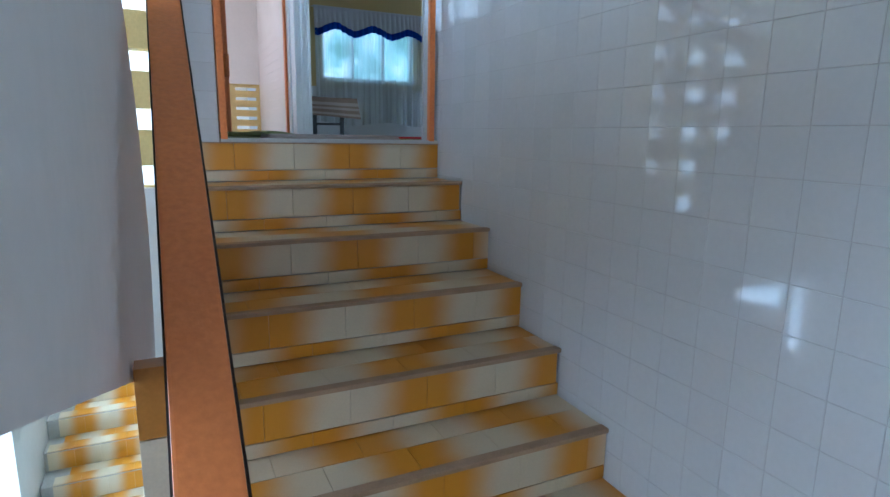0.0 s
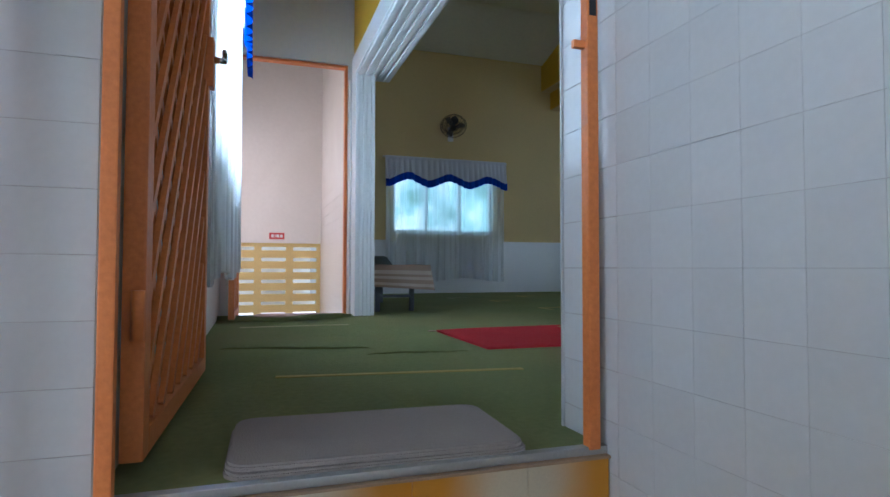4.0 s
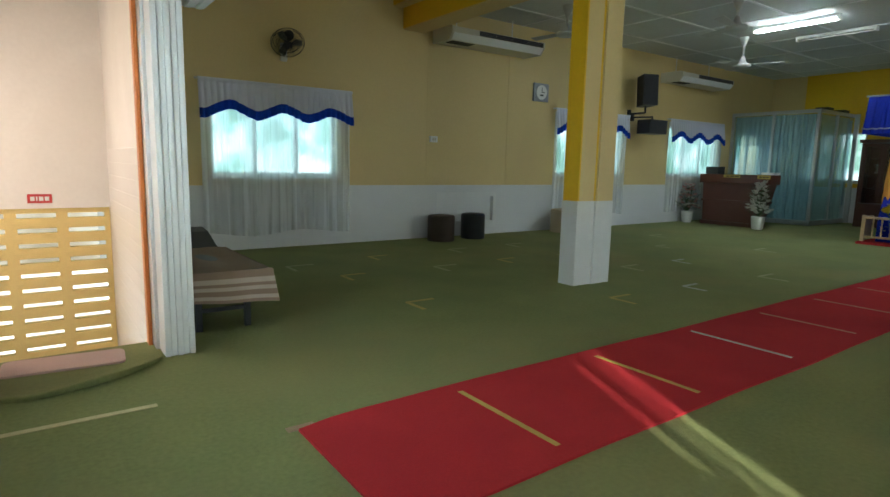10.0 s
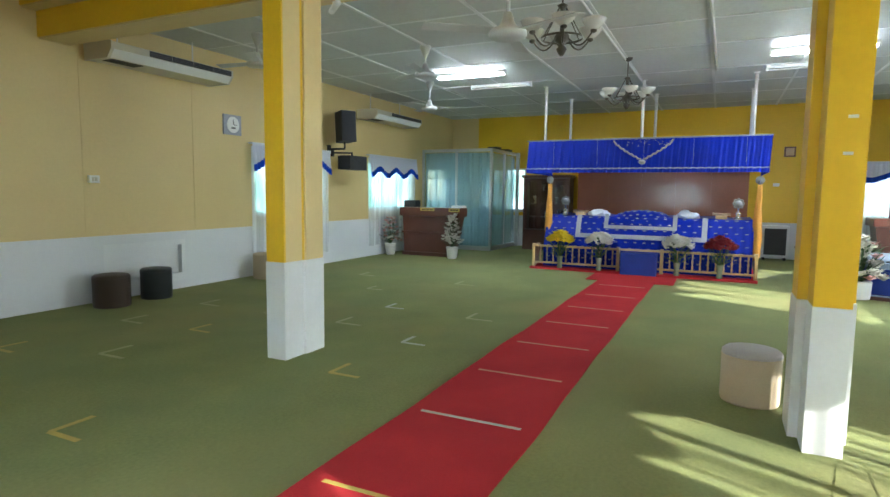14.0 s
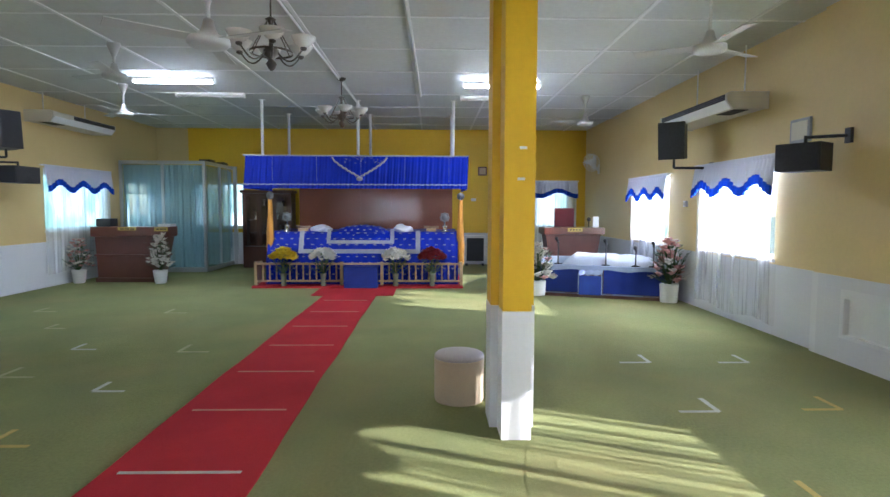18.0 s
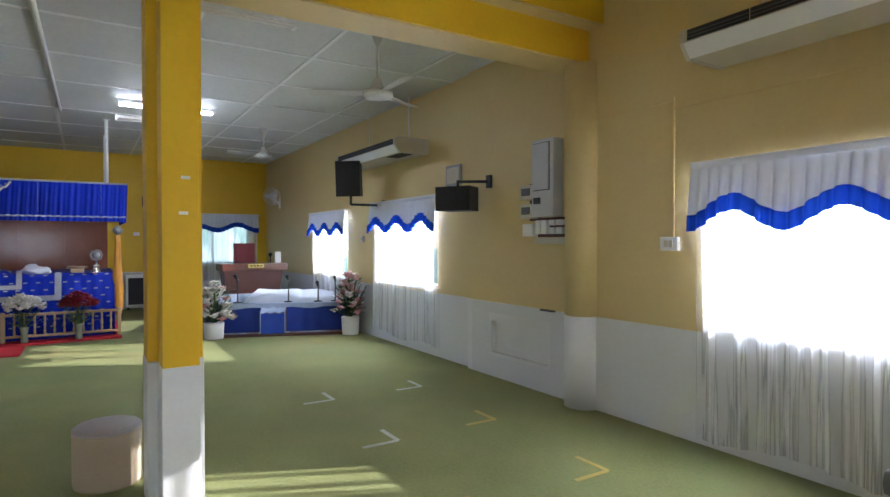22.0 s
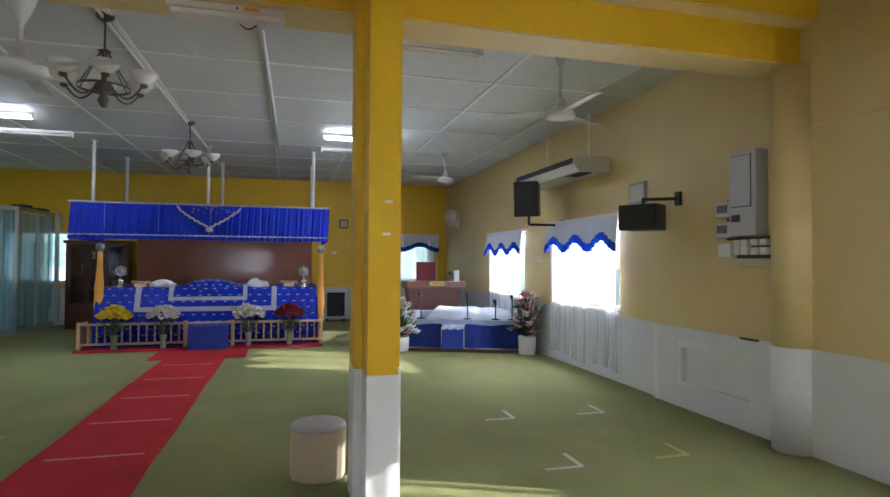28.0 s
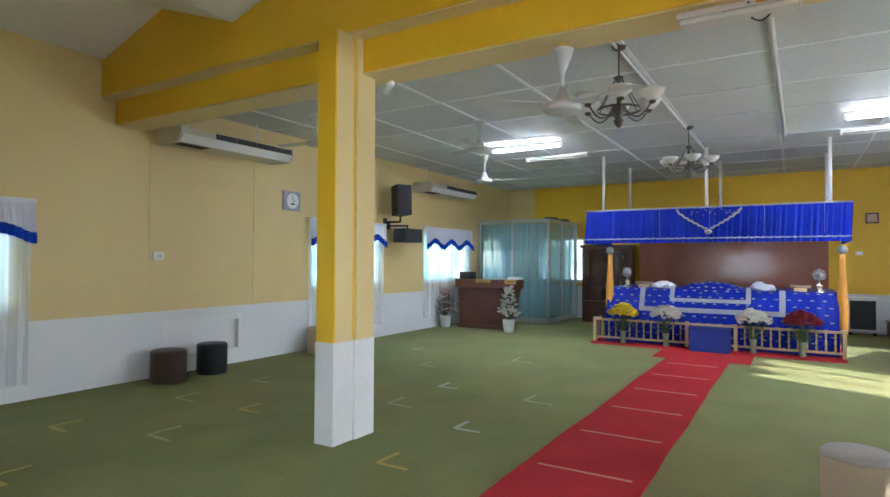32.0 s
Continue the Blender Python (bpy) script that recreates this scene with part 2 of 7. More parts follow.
M_glass = glass_material("window glass", (0.95, 0.97, 0.97))
M_greenglass = glass_material("pale green glass", (0.88, 0.95, 0.97), 0.04)
M_wood = material("varnished red wood", (0.12, 0.034, 0.02), 0.3, vary=0.4, scale=7, bump=0.06, coat=0.3)
M_wooddark = material("dark wood", (0.1, 0.034, 0.022), 0.35, vary=0.4, scale=9, coat=0.3)
M_woodpanel = material("brown wood panelling", (0.27, 0.088, 0.048), 0.28, vary=0.25, scale=5, coat=0.25)
M_railwood = material("pale gilt wood", (0.55, 0.38, 0.2), 0.4, vary=0.25, scale=14)
M_cloth = material("white cloth", (0.75, 0.76, 0.8), 0.8, vary=0.08, scale=12, bump=0.2, bump_scale=200)
M_silver = material("silver brocade", (0.34, 0.35, 0.4), 0.5, 0.2, vary=0.25, scale=40, bump=0.3, bump_scale=200)
M_tape = material("yellow floor tape", (0.5, 0.37, 0.08), 0.7, vary=0.2, scale=20)
M_tapecream = material("pale cream floor tape", (0.6, 0.52, 0.28), 0.7, vary=0.25, scale=20)
M_tapew = material("white floor tape", (0.5, 0.52, 0.44), 0.7, vary=0.3, scale=20)
M_tapered = material("tape worn into the red carpet", (0.58, 0.26, 0.16), 0.8, vary=0.35, scale=20)
M_tapegreen = material("worn tape", (0.4, 0.4, 0.2), 0.8, vary=0.3, scale=20)
M_mat = material("taupe bath mat", (0.37, 0.32, 0.29), 0.95, vary=0.12, scale=14, bump=0.6, bump_scale=300)
M_matpink = material("pink mat", (0.55, 0.4, 0.34), 0.95, vary=0.12, scale=14, bump=0.6, bump_scale=300)
M_steel = material("dark steel tube", (0.05, 0.055, 0.06), 0.4, 0.6, vary=0.3)
M_bronze = material("aged bronze", (0.16, 0.14, 0.12), 0.4, 0.7, vary=0.3, scale=20)
M_frost = material("frosted lamp glass", (0.75, 0.73, 0.7), 0.25, vary=0.04)
M_tube = emit_material("lit fluorescent tube", (0.85, 0.92, 1.0), 22.0)
M_saffron = material("saffron cloth", (0.75, 0.33, 0.04), 0.6, vary=0.25, scale=12, bump=0.2, bump_scale=120)
M_leaf = material("leaf green", (0.05, 0.11, 0.03), 0.55, vary=0.4, scale=20)
M_drum = material("beige woven drum", (0.5, 0.4, 0.28), 0.8, vary=0.12, scale=12, bump=0.25, bump_scale=160)
M_brownvinyl = material("brown vinyl", (0.07, 0.045, 0.035), 0.45, vary=0.25, scale=12, bump=0.1)
M_blackvinyl = material("black vinyl", (0.02, 0.024, 0.028), 0.4, vary=0.25, scale=12, bump=0.1)
M_greyvinyl = material("grey vinyl", (0.11, 0.115, 0.13), 0.6, vary=0.15, scale=12, bump=0.1)

stained(M_beige, (0.58, 0.44, 0.19), 0.7, 0.45)
stained(M_dado, (0.56, 0.57, 0.56), 1.1, 0.5)
stained(M_ceil, (0.5, 0.5, 0.47), 0.8, 0.5)
stained(M_white, (0.66, 0.62, 0.57), 0.9, 0.5)
stained(M_yellow, (0.64, 0.38, 0.008), 0.8, 0.4)
stained(M_red, (0.33, 0.02, 0.03), 1.3, 0.5)


# ---- mesh helpers ----
def box(bm, x0, y0, z0, x1, y1, z1, bevel=0.0, rot=None):
    r = bmesh.ops.create_cube(bm, size=1.0)
    vs = r["verts"]
    bmesh.ops.scale(bm, vec=(x1 - x0, y1 - y0, z1 - z0), verts=vs)
    if bevel:
        es = list({e for v in vs for e in v.link_edges})
        g = bmesh.ops.bevel(bm, geom=es, offset=bevel, segments=2, affect="EDGES", profile=0.7)
        vs = list({v for f in g["faces"] for v in f.verts} | {v for v in vs if v.is_valid})
    if rot:
        bmesh.ops.rotate(bm, cent=(0, 0, 0), matrix=rot.to_3x3(), verts=vs)
    bmesh.ops.translate(bm, vec=((x0 + x1) / 2, (y0 + y1) / 2, (z0 + z1) / 2), verts=vs)
    return vs


def tube(bm, a, b, r, seg=10, r2=None, caps=True):
    a, b = Vector(a), Vector(b)
    d = b - a
    m = Matrix.Translation((a + b) / 2) @ d.to_track_quat("Z", "Y").to_matrix().to_4x4()
    return bmesh.ops.create_cone(bm, cap_ends=caps, segments=seg, radius1=r, radius2=r if r2 is None else r2, depth=d.length, matrix=m)["verts"]


def ball(bm, c, r, seg=10, squash=1.0):
    return bmesh.ops.create_uvsphere(bm, u_segments=seg, v_segments=max(5, seg * 2 // 3), radius=r, matrix=Matrix.Translation(c) @ Matrix.Diagonal((1, 1, squash, 1)))["verts"]


def lathe(bm, c, rows, seg=20):
    """Rows of (radius, height) turned round the upright through c."""
    rings = []
    for r, z in rows:
        rings.append([bm.verts.new((c[0] + r * math.cos(2 * math.pi * i / seg), c[1] + r * math.sin(2 * math.pi * i / seg), c[2] + z)) for i in range(seg)])
    for p, q in zip(rings, rings[1:]):
        for i in range(seg):
            bm.faces.new((p[i], p[(i + 1) % seg], q[(i + 1) % seg], q[i]))
    bm.faces.new(rings[0][::-1])
    bm.faces.new(rings[-1])


def sheet(bm, fn, nu, nv):
    """A grid of fn(u, v), u and v from 0 to 1."""
    g = [[bm.verts.new(fn(i / nu, j / nv)) for j in range(nv + 1)] for i in range(nu + 1)]
    for i in range(nu):
        for j in range(nv):
            bm.faces.new((g[i][j], g[i + 1][j], g[i + 1][j + 1], g[i][j + 1]))


def prism(bm, pts, axis, lo, hi):
    """An outline of two coordinates, drawn out along the third."""
    def at(p, w):
        c = list(p)
        c.insert("xyz".index(axis), w)
        return bm.verts.new(c)
    a, b = [at(p, lo) for p in pts], [at(p, hi) for p in pts]
    bm.faces.new(a)
    bm.faces.new(b)
    for i in range(len(pts)):
        j = (i + 1) % len(pts)
        bm.faces.new((a[i], a[j], b[j], b[i]))
    bmesh.ops.recalc_face_normals(bm, faces=bm.faces[:])


def mesh_of(name, bm, mat, smooth=False):
    me = bpy.data.meshes.new(name)
    bm.normal_update()
    bm.to_mesh(me)
    bm.free()
    for mm in mat if isinstance(mat, (list, tuple)) else [mat]:
        me.materials.append(mm)
    if smooth:
        for p in me.polygons:
            p.use_smooth = True
    return me


def part(name, bm, mat, parent=None, label="", smooth=False):
    ob = new(name, mesh_of(name, bm, mat, smooth))
    if parent is not None:
        ob.parent = parent
        ob.matrix_parent_inverse = parent.matrix_basis.inverted()
    return tagged(ob, label)


def setting(name, bm, mat, label="", smooth=False):
    return tagged(part(name, bm, mat, None, label, smooth), kind="structure")


def thing(name, at, label, category, group=""):
    e = new(name)
    e.empty_display_size = 0.1
    e.matrix_basis = Matrix.Translation(at)
    return tagged(e, label, category, group)


def B():
    return bmesh.new()


def bx(*a, **k):
    bm = bmesh.new()
    box(bm, *a, **k)
    return bm


# ---- plan ----
NORTH, SOUTH, SOUTH2, EAST, CEIL = 10.22, -0.42, -0.47, 16.2, 3.38
DADO = 0.8
TX = 1.525          # face of the tiled wall beside the stairs
TEND = 3.06         # its free end
STEP_Y, RISE, RUN = 2.87, 0.1675, 0.252


def wall_with_openings(name, axis, lo, hi, u0, u1, z0, z1, holes, mat, label):
    """A wall slab; axis is the one across it, holes are (u0, u1, z0, z1)."""
    bm = bmesh.new()
    us = sorted({u0, u1, *[h[0] for h in holes], *[h[1] for h in holes]})
    for a, b in zip(us, us[1:]):
        cuts = sorted((h[2], h[3]) for h in holes if h[0] <= a and h[1] >= b)
        z = z0
        for c, d in cuts + [(z1, z1)]:
            if c > z:
                if axis == "y":
                    box(bm, a, lo, z, b, hi, c)
                else:
                    box(bm, lo, a, z, hi, b, c)
            z = d
    bmesh.ops.remove_doubles(bm, verts=bm.verts[:], dist=0.0005)
    return setting(name, bm, mat, label)


# floors
bm = B()
box(bm, TX + 0.14, SOUTH2 - 0.2, -0.15, EAST + 0.2, NORTH + 0.15, 0)
box(bm, 0.45, STEP_Y + 0.035, -0.15, TX + 0.14, 6.74, 0)
setting("floor", bm, M_carpet, "worn green wall-to-wall carpet")

# north wall
WG = (14.7, 15.9, 0.95, 2.0)
W1, W2, W3 = (2.78, 4.39, 0.92, 1.98), (8.62, 10.4, 0.98, 2.02), (11.95, 13.85, 1.0, 2.03)
NICHE_N = (6.12, 7.19, 0.22, 0.615)
wall_with_openings("wall_north_dado", "y", NORTH - 0.012, NORTH + 0.14, 1.7, EAST, 0, DADO, [NICHE_N], M_dado, "white painted lower wall")
wall_with_openings("wall_north", "y", NORTH, NORTH + 0.14, 1.7, EAST, DADO, 4.2, [W1, W2, W3, WG], M_beige, "cream painted wall with windows")
setting("wall_niche_back", bx(6.1, NORTH + 0.06, 0.2, 7.2, NORTH + 0.13, 0.64), M_dado)
bm = B()
box(bm, 5.86, NORTH - 0.004, DADO + 0.004, 7.42, NORTH - 0.001, 3.36)
setting("wall_panel", bm, M_beige, "boxed-out cream wall panel")
# south wall, in two planes
W6, W5, W4 = (2.68, 4.3, 0.84, 1.95), (8.06, 9.75, 0.86, 1.98), (11.0, 12.55, 0.86, 1.98)
NICHE_S = (5.95, 6.84, 0.26, 0.6)
wall_with_openings("wall_south_west_dado", "y", SOUTH - 0.16, SOUTH + 0.012, TX + 0.14, 7.3, 0, DADO, [NICHE_S], M_dado, "white painted lower wall")
wall_with_openings("wall_south_west", "y", SOUTH - 0.16, SOUTH, TX + 0.14, 7.3, DADO, 4.2, [W6], M_beige, "cream painted wall with a window")
wall_with_openings("wall_south_east_dado", "y", SOUTH2 - 0.16, SOUTH2 + 0.012, 7.3, EAST, 0, DADO, [], M_dado, "white painted lower wall")
wall_with_openings("wall_south_east", "y", SOUTH2 - 0.16, SOUTH2, 7.3, EAST, DADO, 4.2, [W5, W4], M_beige, "cream painted wall with windows")
setting("wall_niche_back", bx(5.92, SOUTH - 0.1, 0.24, 6.87, SOUTH - 0.045, 0.63), M_dado)
# east wall
WE, WEG = (-0.05, 1.6, 0.95, 2.05), (8.1, 9.3, 0.93, 2.03)
wall_with_openings("wall_east", "x", EAST, EAST + 0.15, SOUTH2 - 0.16, 9.45, DADO, 3.9, [WE, WEG], M_yellow, "strong yellow end wall")
wall_with_openings("wall_east_dado", "x", EAST - 0.012, EAST + 0.15, SOUTH2 - 0.16, NORTH + 0.14, 0, DADO, [], M_dado, "white painted lower wall")
setting("wall_east_side", bx(EAST, 9.45, DADO, EAST + 0.15, NORTH + 0.14, 3.9), M_beige, "cream end of the wall")
# west wall of the hall north of the partition
setting("wall_west_dado", bx(1.58, 6.8, 0, 1.735, NORTH, DADO), M_dado, "white painted lower wall")
setting("wall_west", bx(1.58, 6.8, DADO, 1.72, NORTH, 4.2), M_beige, "cream painted wall")
SUN_SLOT = (0.1, 1.02, 1.2, 2.15)   # unseen unglazed slot, added to pass sun streaks through the tiled wall
wall_with_openings("wall_west_south", "x", TX + 0.12, TX + 0.135, SOUTH2, TEND - 0.02, 0, 4.2, [SUN_SLOT], M_beige, "cream back of the tiled wall")

# ceilings
bm = B()
box(bm, 5.785, SOUTH2 - 0.16, CEIL, EAST + 0.15, NORTH + 0.14, CEIL + 0.05)
setting("ceiling", bm, M_ceil, "grey-white board ceiling")
pts = [(10.4, 3.72), (9.55, 3.5), (8.57, 3.8), (7.56, 3.46), (6.5, 3.8), (5.5, 3.46), (4.5, 3.8), (3.4, 3.46), (2.4, 3.8), (1.4, 3.46), (0.4, 3.8), (-0.7, 3.46)]
pts = [(3.42 + 1.1 * (y - 3.42), 1.45 + 1.1 * (z - 1.45)) for y, z in pts]
bm = B()
prism(bm, pts + [(y, z + 0.06) for y, z in reversed(pts)], "x", 1.6, 5.784)
setting("ceiling_west", bm, M_ceilw, "folded cream board ceiling")
# battens of the flat ceiling, one thing each way
bm = B()
for y in (0.1, 1.28, 2.46, 3.66, 4.8, 6.0, 7.2, 8.4, 9.5):
    box(bm, 5.79, y - 0.02, CEIL - 0.012, EAST, y + 0.02, CEIL - 0.001)
for x in (6.5, 7.7, 8.9, 10.1, 11.75, 13.0, 14.2, 15.4):
    box(bm, x - 0.02, SOUTH2, CEIL - 0.009, x + 0.02, NORTH, CEIL - 0.001)
setting("ceiling_trim", bm, M_batten, "flat white cover strips")

# beam line over the pillars
bm = B()
box(bm, 5.432, SOUTH, 3.001, 5.784, 10.215, 3.287)
setting("beam", bm, M_yellow, "yellow painted beam")
bm = B()
box(bm, 5.443, SOUTH, 2.985, 5.773, 10.215, 3.0)
box(bm, 5.278, SOUTH, 3.271, 5.431, 10.215, 3.286)
setting("beam_soffit", bm, M_beige, "cream underside of the beam")
bm = B()
prism(bm, [(10.215, 3.287), (10.215, 3.69)] + pts[2:-1] + [(SOUTH, 3.84), (SOUTH, 3.287)], "x", 5.267, 5.784)
setting("beam_fascia", bm, M_yellow, "yellow gabled fascia over the beam")

# pillars: a pilaster in front of a broader shaft
def pillar(x, y0, y1, d, deep, proud, side, groove, label):
    """x is the west face, y0 and y1 the pilaster's sides, d its depth; the shaft behind it stands proud and deep."""
    p = thing("pillar", (x, (y0 + y1) / 2, 0), label, "pillar", "hall pillars")
    g, e = x + d, x + d + deep
    part("plinth", bx(x - 0.005, y0 - 0.004, 0, g - 0.0005, y1 + 0.004, DADO, bevel=0.006), M_dado, p, "white painted foot of the pilaster")
    part("back_plinth", bx(g, y0 - proud - 0.004, 0, e + 0.005, y1 + proud + 0.004, DADO, bevel=0.006), M_dado, p, "white painted foot of the shaft")
    part("front_face", bx(x, y0 + 0.001, DADO, x + 0.02, y1 - 0.001, 3.27, bevel=0.003), M_yellow, p, "yellow face")
    part("pilaster", bx(x + 0.0205, y0, DADO, g - 0.012, y1, 3.27, bevel=0.003), side, p, "painted side of the pilaster")
    part("groove", bx(g - 0.0115, y0 + 0.003, DADO, g + 0.018, y1 - 0.003, 3.268), groove, p, "painted groove")
    part("shaft", bx(g + 0.0185, y0 - proud, DADO, 5.4315, y1 + proud, 3.27, bevel=0.003), side, p)
    part("back_shaft", bx(max(5.432, g + 0.019), y0 - proud + 0.001, DADO, e, y1 + proud - 0.001, 2.984, bevel=0.003), side, p)
    return p


pillar(5.12, 6.566, 6.752, 0.23, 0.245, 0.018, M_beige, M_yellow, "square cream and yellow pillar with a white foot")
pil = pillar(5.086, 2.798, 2.976, 0.205, 0.27, 0.05, M_yellow, M_beige, "square yellow pillar with a white foot and a narrow front pilaster")
for y, z in ((2.863, 1.782), (2.874, 1.598)):
    part("sticker", bx(5.0765, y - 0.022, z - 0.008, 5.0795, y + 0.022, z + 0.008), M_whitep, pil, "small white sticker")
# half-round pillar on the south wall
bm = B()
tube(bm, (5.5, SOUTH + 0.0, DADO), (5.5, SOUTH, 2.984), 0.16, 24)
w = setting("wall_pillar", bm, M_beige, "half-round cream pillar on the wall", True)
bm = B()
tube(bm, (5.5, SOUTH, 0), (5.5, SOUTH, DADO), 0.166, 24)
setting("wall_pillar_foot", bm, M_dado, "white foot of the half-round pillar", True)

# ---- stairs and landing ----
TREAD_X0 = 0.372
stairs = tagged(new("stairs"), "short flight of ochre and cream tiled stairs", "stairs", kind="structure")
NSTEP = 8
for k in range(NSTEP):
    y, z = STEP_Y - RUN * k, -RISE * k
    part("step", bx(TREAD_X0, y + 0.012, z - RISE - 0.6 if k else z - 0.8, TX - 0.004, y + RUN + 0.03 if k else y + 0.06, z - 0.014), M_grout, stairs)
LAND = -RISE * NSTEP
setting("floor_landing", bx(-1.6, -1.6, LAND - 0.15, TX + 0.1, STEP_Y - RUN * (NSTEP - 1) - 0.02, LAND), M_nose, "brown tiled half landing")

# stairwell walls
wall_with_openings("wall_stair_east", "x", TX, TX + 0.12, -1.75, TEND, -3.2, 4.2, [SUN_SLOT], M_grout, "tiled wall beside the stairs")
# slits added out of view, they shape the sun into narrow streaks
wall_with_openings("wall_stair_back", "y", -1.66, -1.6, -1.75, TX, -3.2, 4.2, [(0.47, 0.525, 1.6, 2.7), (0.622, 0.665, 1.9, 2.7), (0.695, 0.76, 1.9, 2.7)], M_white, "white stairwell wall with three unseen slits added for sun streaks")
WS = (-1.2, 2.4, -1.05, 3.0)
wall_with_openings("wall_stair_west", "x", -1.9, -1.75, -1.75, 3.1, -3.2, 4.2, [WS], M_white, "white stairwell wall")
setting("ceiling_stair", bx(-1.9, -1.75, 4.2, TX + 0.14, 8.95, 4.26), M_ceil, "white stairwell ceiling")
bm = B()
prism(bm, [(0.45, 1.16), (2.02, 0.31), (2.3, 0.06), (2.43, -0.28), (2.36, -0.45), (2.12, -0.66), (1.28, -0.335), (0.6, -0.08), (0.45, -0.03)], "x", 0.268, 0.296)
setting("wall_stair_parapet", bm, M_white, "white sloping parapet slab beside the stairs")
setting("wall_stair_gap", bx(0.2, 2.98, -3.2, 0.4, 3.04, -0.2), M_white, "pale wall under the corridor")
# lower flight, going down under the corridor
lower = tagged(new("stairs_lower"), "lower flight of ochre and cream tiled stairs", "stairs", kind="structure")
for k in range(5):
    part("step", bx(-0.72, 5.15 + RUN * k, -3.1, 0.3, 6.6, -2.92 + RISE * k), M_grout, lower)
setting("floor_lower", bx(-3.8, 2.4, -3.3, 0.5, 8.9, -3.1), M_white, "pale concrete floor of the lobby")
# unseen wall, added to keep the west backdrop's glow off the far landing
setting("wall_lobby_shield", bx(-4.0, 6.8, -3.1, 0.099, 6.9, 4.2), M_white, "plain white wall added to shield the far landing from the west glow")
setting("wall_lobby", bx(-0.8, 4.9, -3.1, -0.725, 6.6, -2.0), M_white, "white low wall beside the lower steps")

# glazed tiles on the stair wall: the nearest as single pieces, the rest in one mesh
TW = 0.108


def tile_mesh(name, w, h, d, mat):
    bm = B()
    box(bm, -w / 2, -d / 2, -h / 2, w / 2, d / 2, h / 2, bevel=0.0007)
    return mesh_of(name, bm, mat)


def quads(bm, x, y0, y1, z0, z1, d):
    """A thin flat tile proud of the plane x, facing west."""
    a = [bm.verts.new((x - d, y, z)) for y, z in ((y0 + 0.001, z0 + 0.001), (y1 - 0.001, z0 + 0.001), (y1 - 0.001, z1 - 0.001), (y0 + 0.001, z1 - 0.001))]
    b = [bm.verts.new((x, y, z)) for y, z in ((y0, z0), (y1, z0), (y1, z1), (y0, z1))]
    bm.faces.new(a[::-1])
    for i in range(4):
        j = (i + 1) % 4
        bm.faces.new((a[i], a[j], b[j], b[i]))


# orange door frame and gates
def gate(hinge, swing, width, height, bottom, mats, label, lattice_gap=0.115):
    """A lattice gate leaf; built along +x from its hinge, then swung."""
    g = thing("metal_gate", (0, 0, 0), label, "gate")
    r = 0.02
    part("hinge_stile", bx(0, -r, bottom, 0.055, r, height, bevel=0.004), M_orange, g)
    part("lock_stile", bx(width - 0.05, -r, bottom, width, r, height, bevel=0.004), M_orange, g)
    part("bottom_rail", bx(0.055, -r, bottom, width - 0.05, r, bottom + 0.05, bevel=0.004), M_orange, g)
    part("top_rail", bx(0.055, -r, height - 0.05, width - 0.05, r, height, bevel=0.004), M_orange, g)
    x0, x1, z0, z1 = 0.055, width - 0.05, bottom + 0.05, height - 0.05
    for sgn, off in ((1, -0.008), (-1, 0.008)):
        slope = 1.35
        c = z0 - (x1 - x0) * slope
        while c < z1 + (x1 - x0) * slope:
            p = []
            for x in (x0, x1):
                z = c + (x - x0) * slope * (1 if sgn > 0 else -1) + (0 if sgn > 0 else (x1 - x0) * slope)
                p.append((x, z))
            (xa, za), (xb, zb) = p
            def clip(xa, za, xb, zb):
                t0, t1 = 0.0, 1.0
                d = zb - za
                ta, tb = (z0 - za) / d, (z1 - za) / d
                if ta > tb:
                    ta, tb = tb, ta
                t0, t1 = max(t0, ta), min(t1, tb)
                if t1 - t0 < 0.02:
                    return None
                return (xa + (xb - xa) * t0, za + d * t0, xa + (xb - xa) * t1, za + d * t1)
            q = clip(xa, za, xb, zb)
            if q:
                bm = B()
                a, b = Vector((q[0], off, q[1])), Vector((q[2], off, q[3]))
                ln = (b - a).length
                vs = box(bm, -0.011, -0.006, -ln / 2, 0.011, 0.006, ln / 2)
                m = Matrix.Translation((a + b) / 2) @ (b - a).to_track_quat("Z", "Y").to_matrix().to_4x4()
                ang = math.atan2(b.x - a.x, b.z - a.z)
                bmesh.ops.transform(bm, matrix=Matrix.Translation((a + b) / 2) @ Matrix.Rotation(ang, 4, "Y"), verts=vs)
                part("lattice_bar", bm, M_orange, g)
            c += lattice_gap * slope
    bm = B()
    box(bm, width - 0.052, -0.035, 1.0, width + 0.006, 0.035, 1.17, bevel=0.003)
    lock = part("lock_box", bm, M_orange, g)
    bm = B()
    tube(bm, (width - 0.02, -0.035, 1.1), (width - 0.02, -0.075, 1.1), 0.012, 10)
    tube(bm, (width - 0.02, -0.07, 1.1), (width - 0.11, -0.075, 1.1), 0.009, 10)
    part("handle", bm, M_chrome, lock, "steel lever handle", True)
    for z in (0.25, 1.05, 1.85):
        bm = B()
        tube(bm, (-0.012, -0.01, z), (-0.012, -0.01, z + 0.09), 0.012, 10)
        part("hinge", bm, M_orange, g, "", True)
    g.matrix_basis = Matrix.Translation((*hinge, 0)) @ Matrix.Rotation(radians(swing), 4, "Z")
    return g


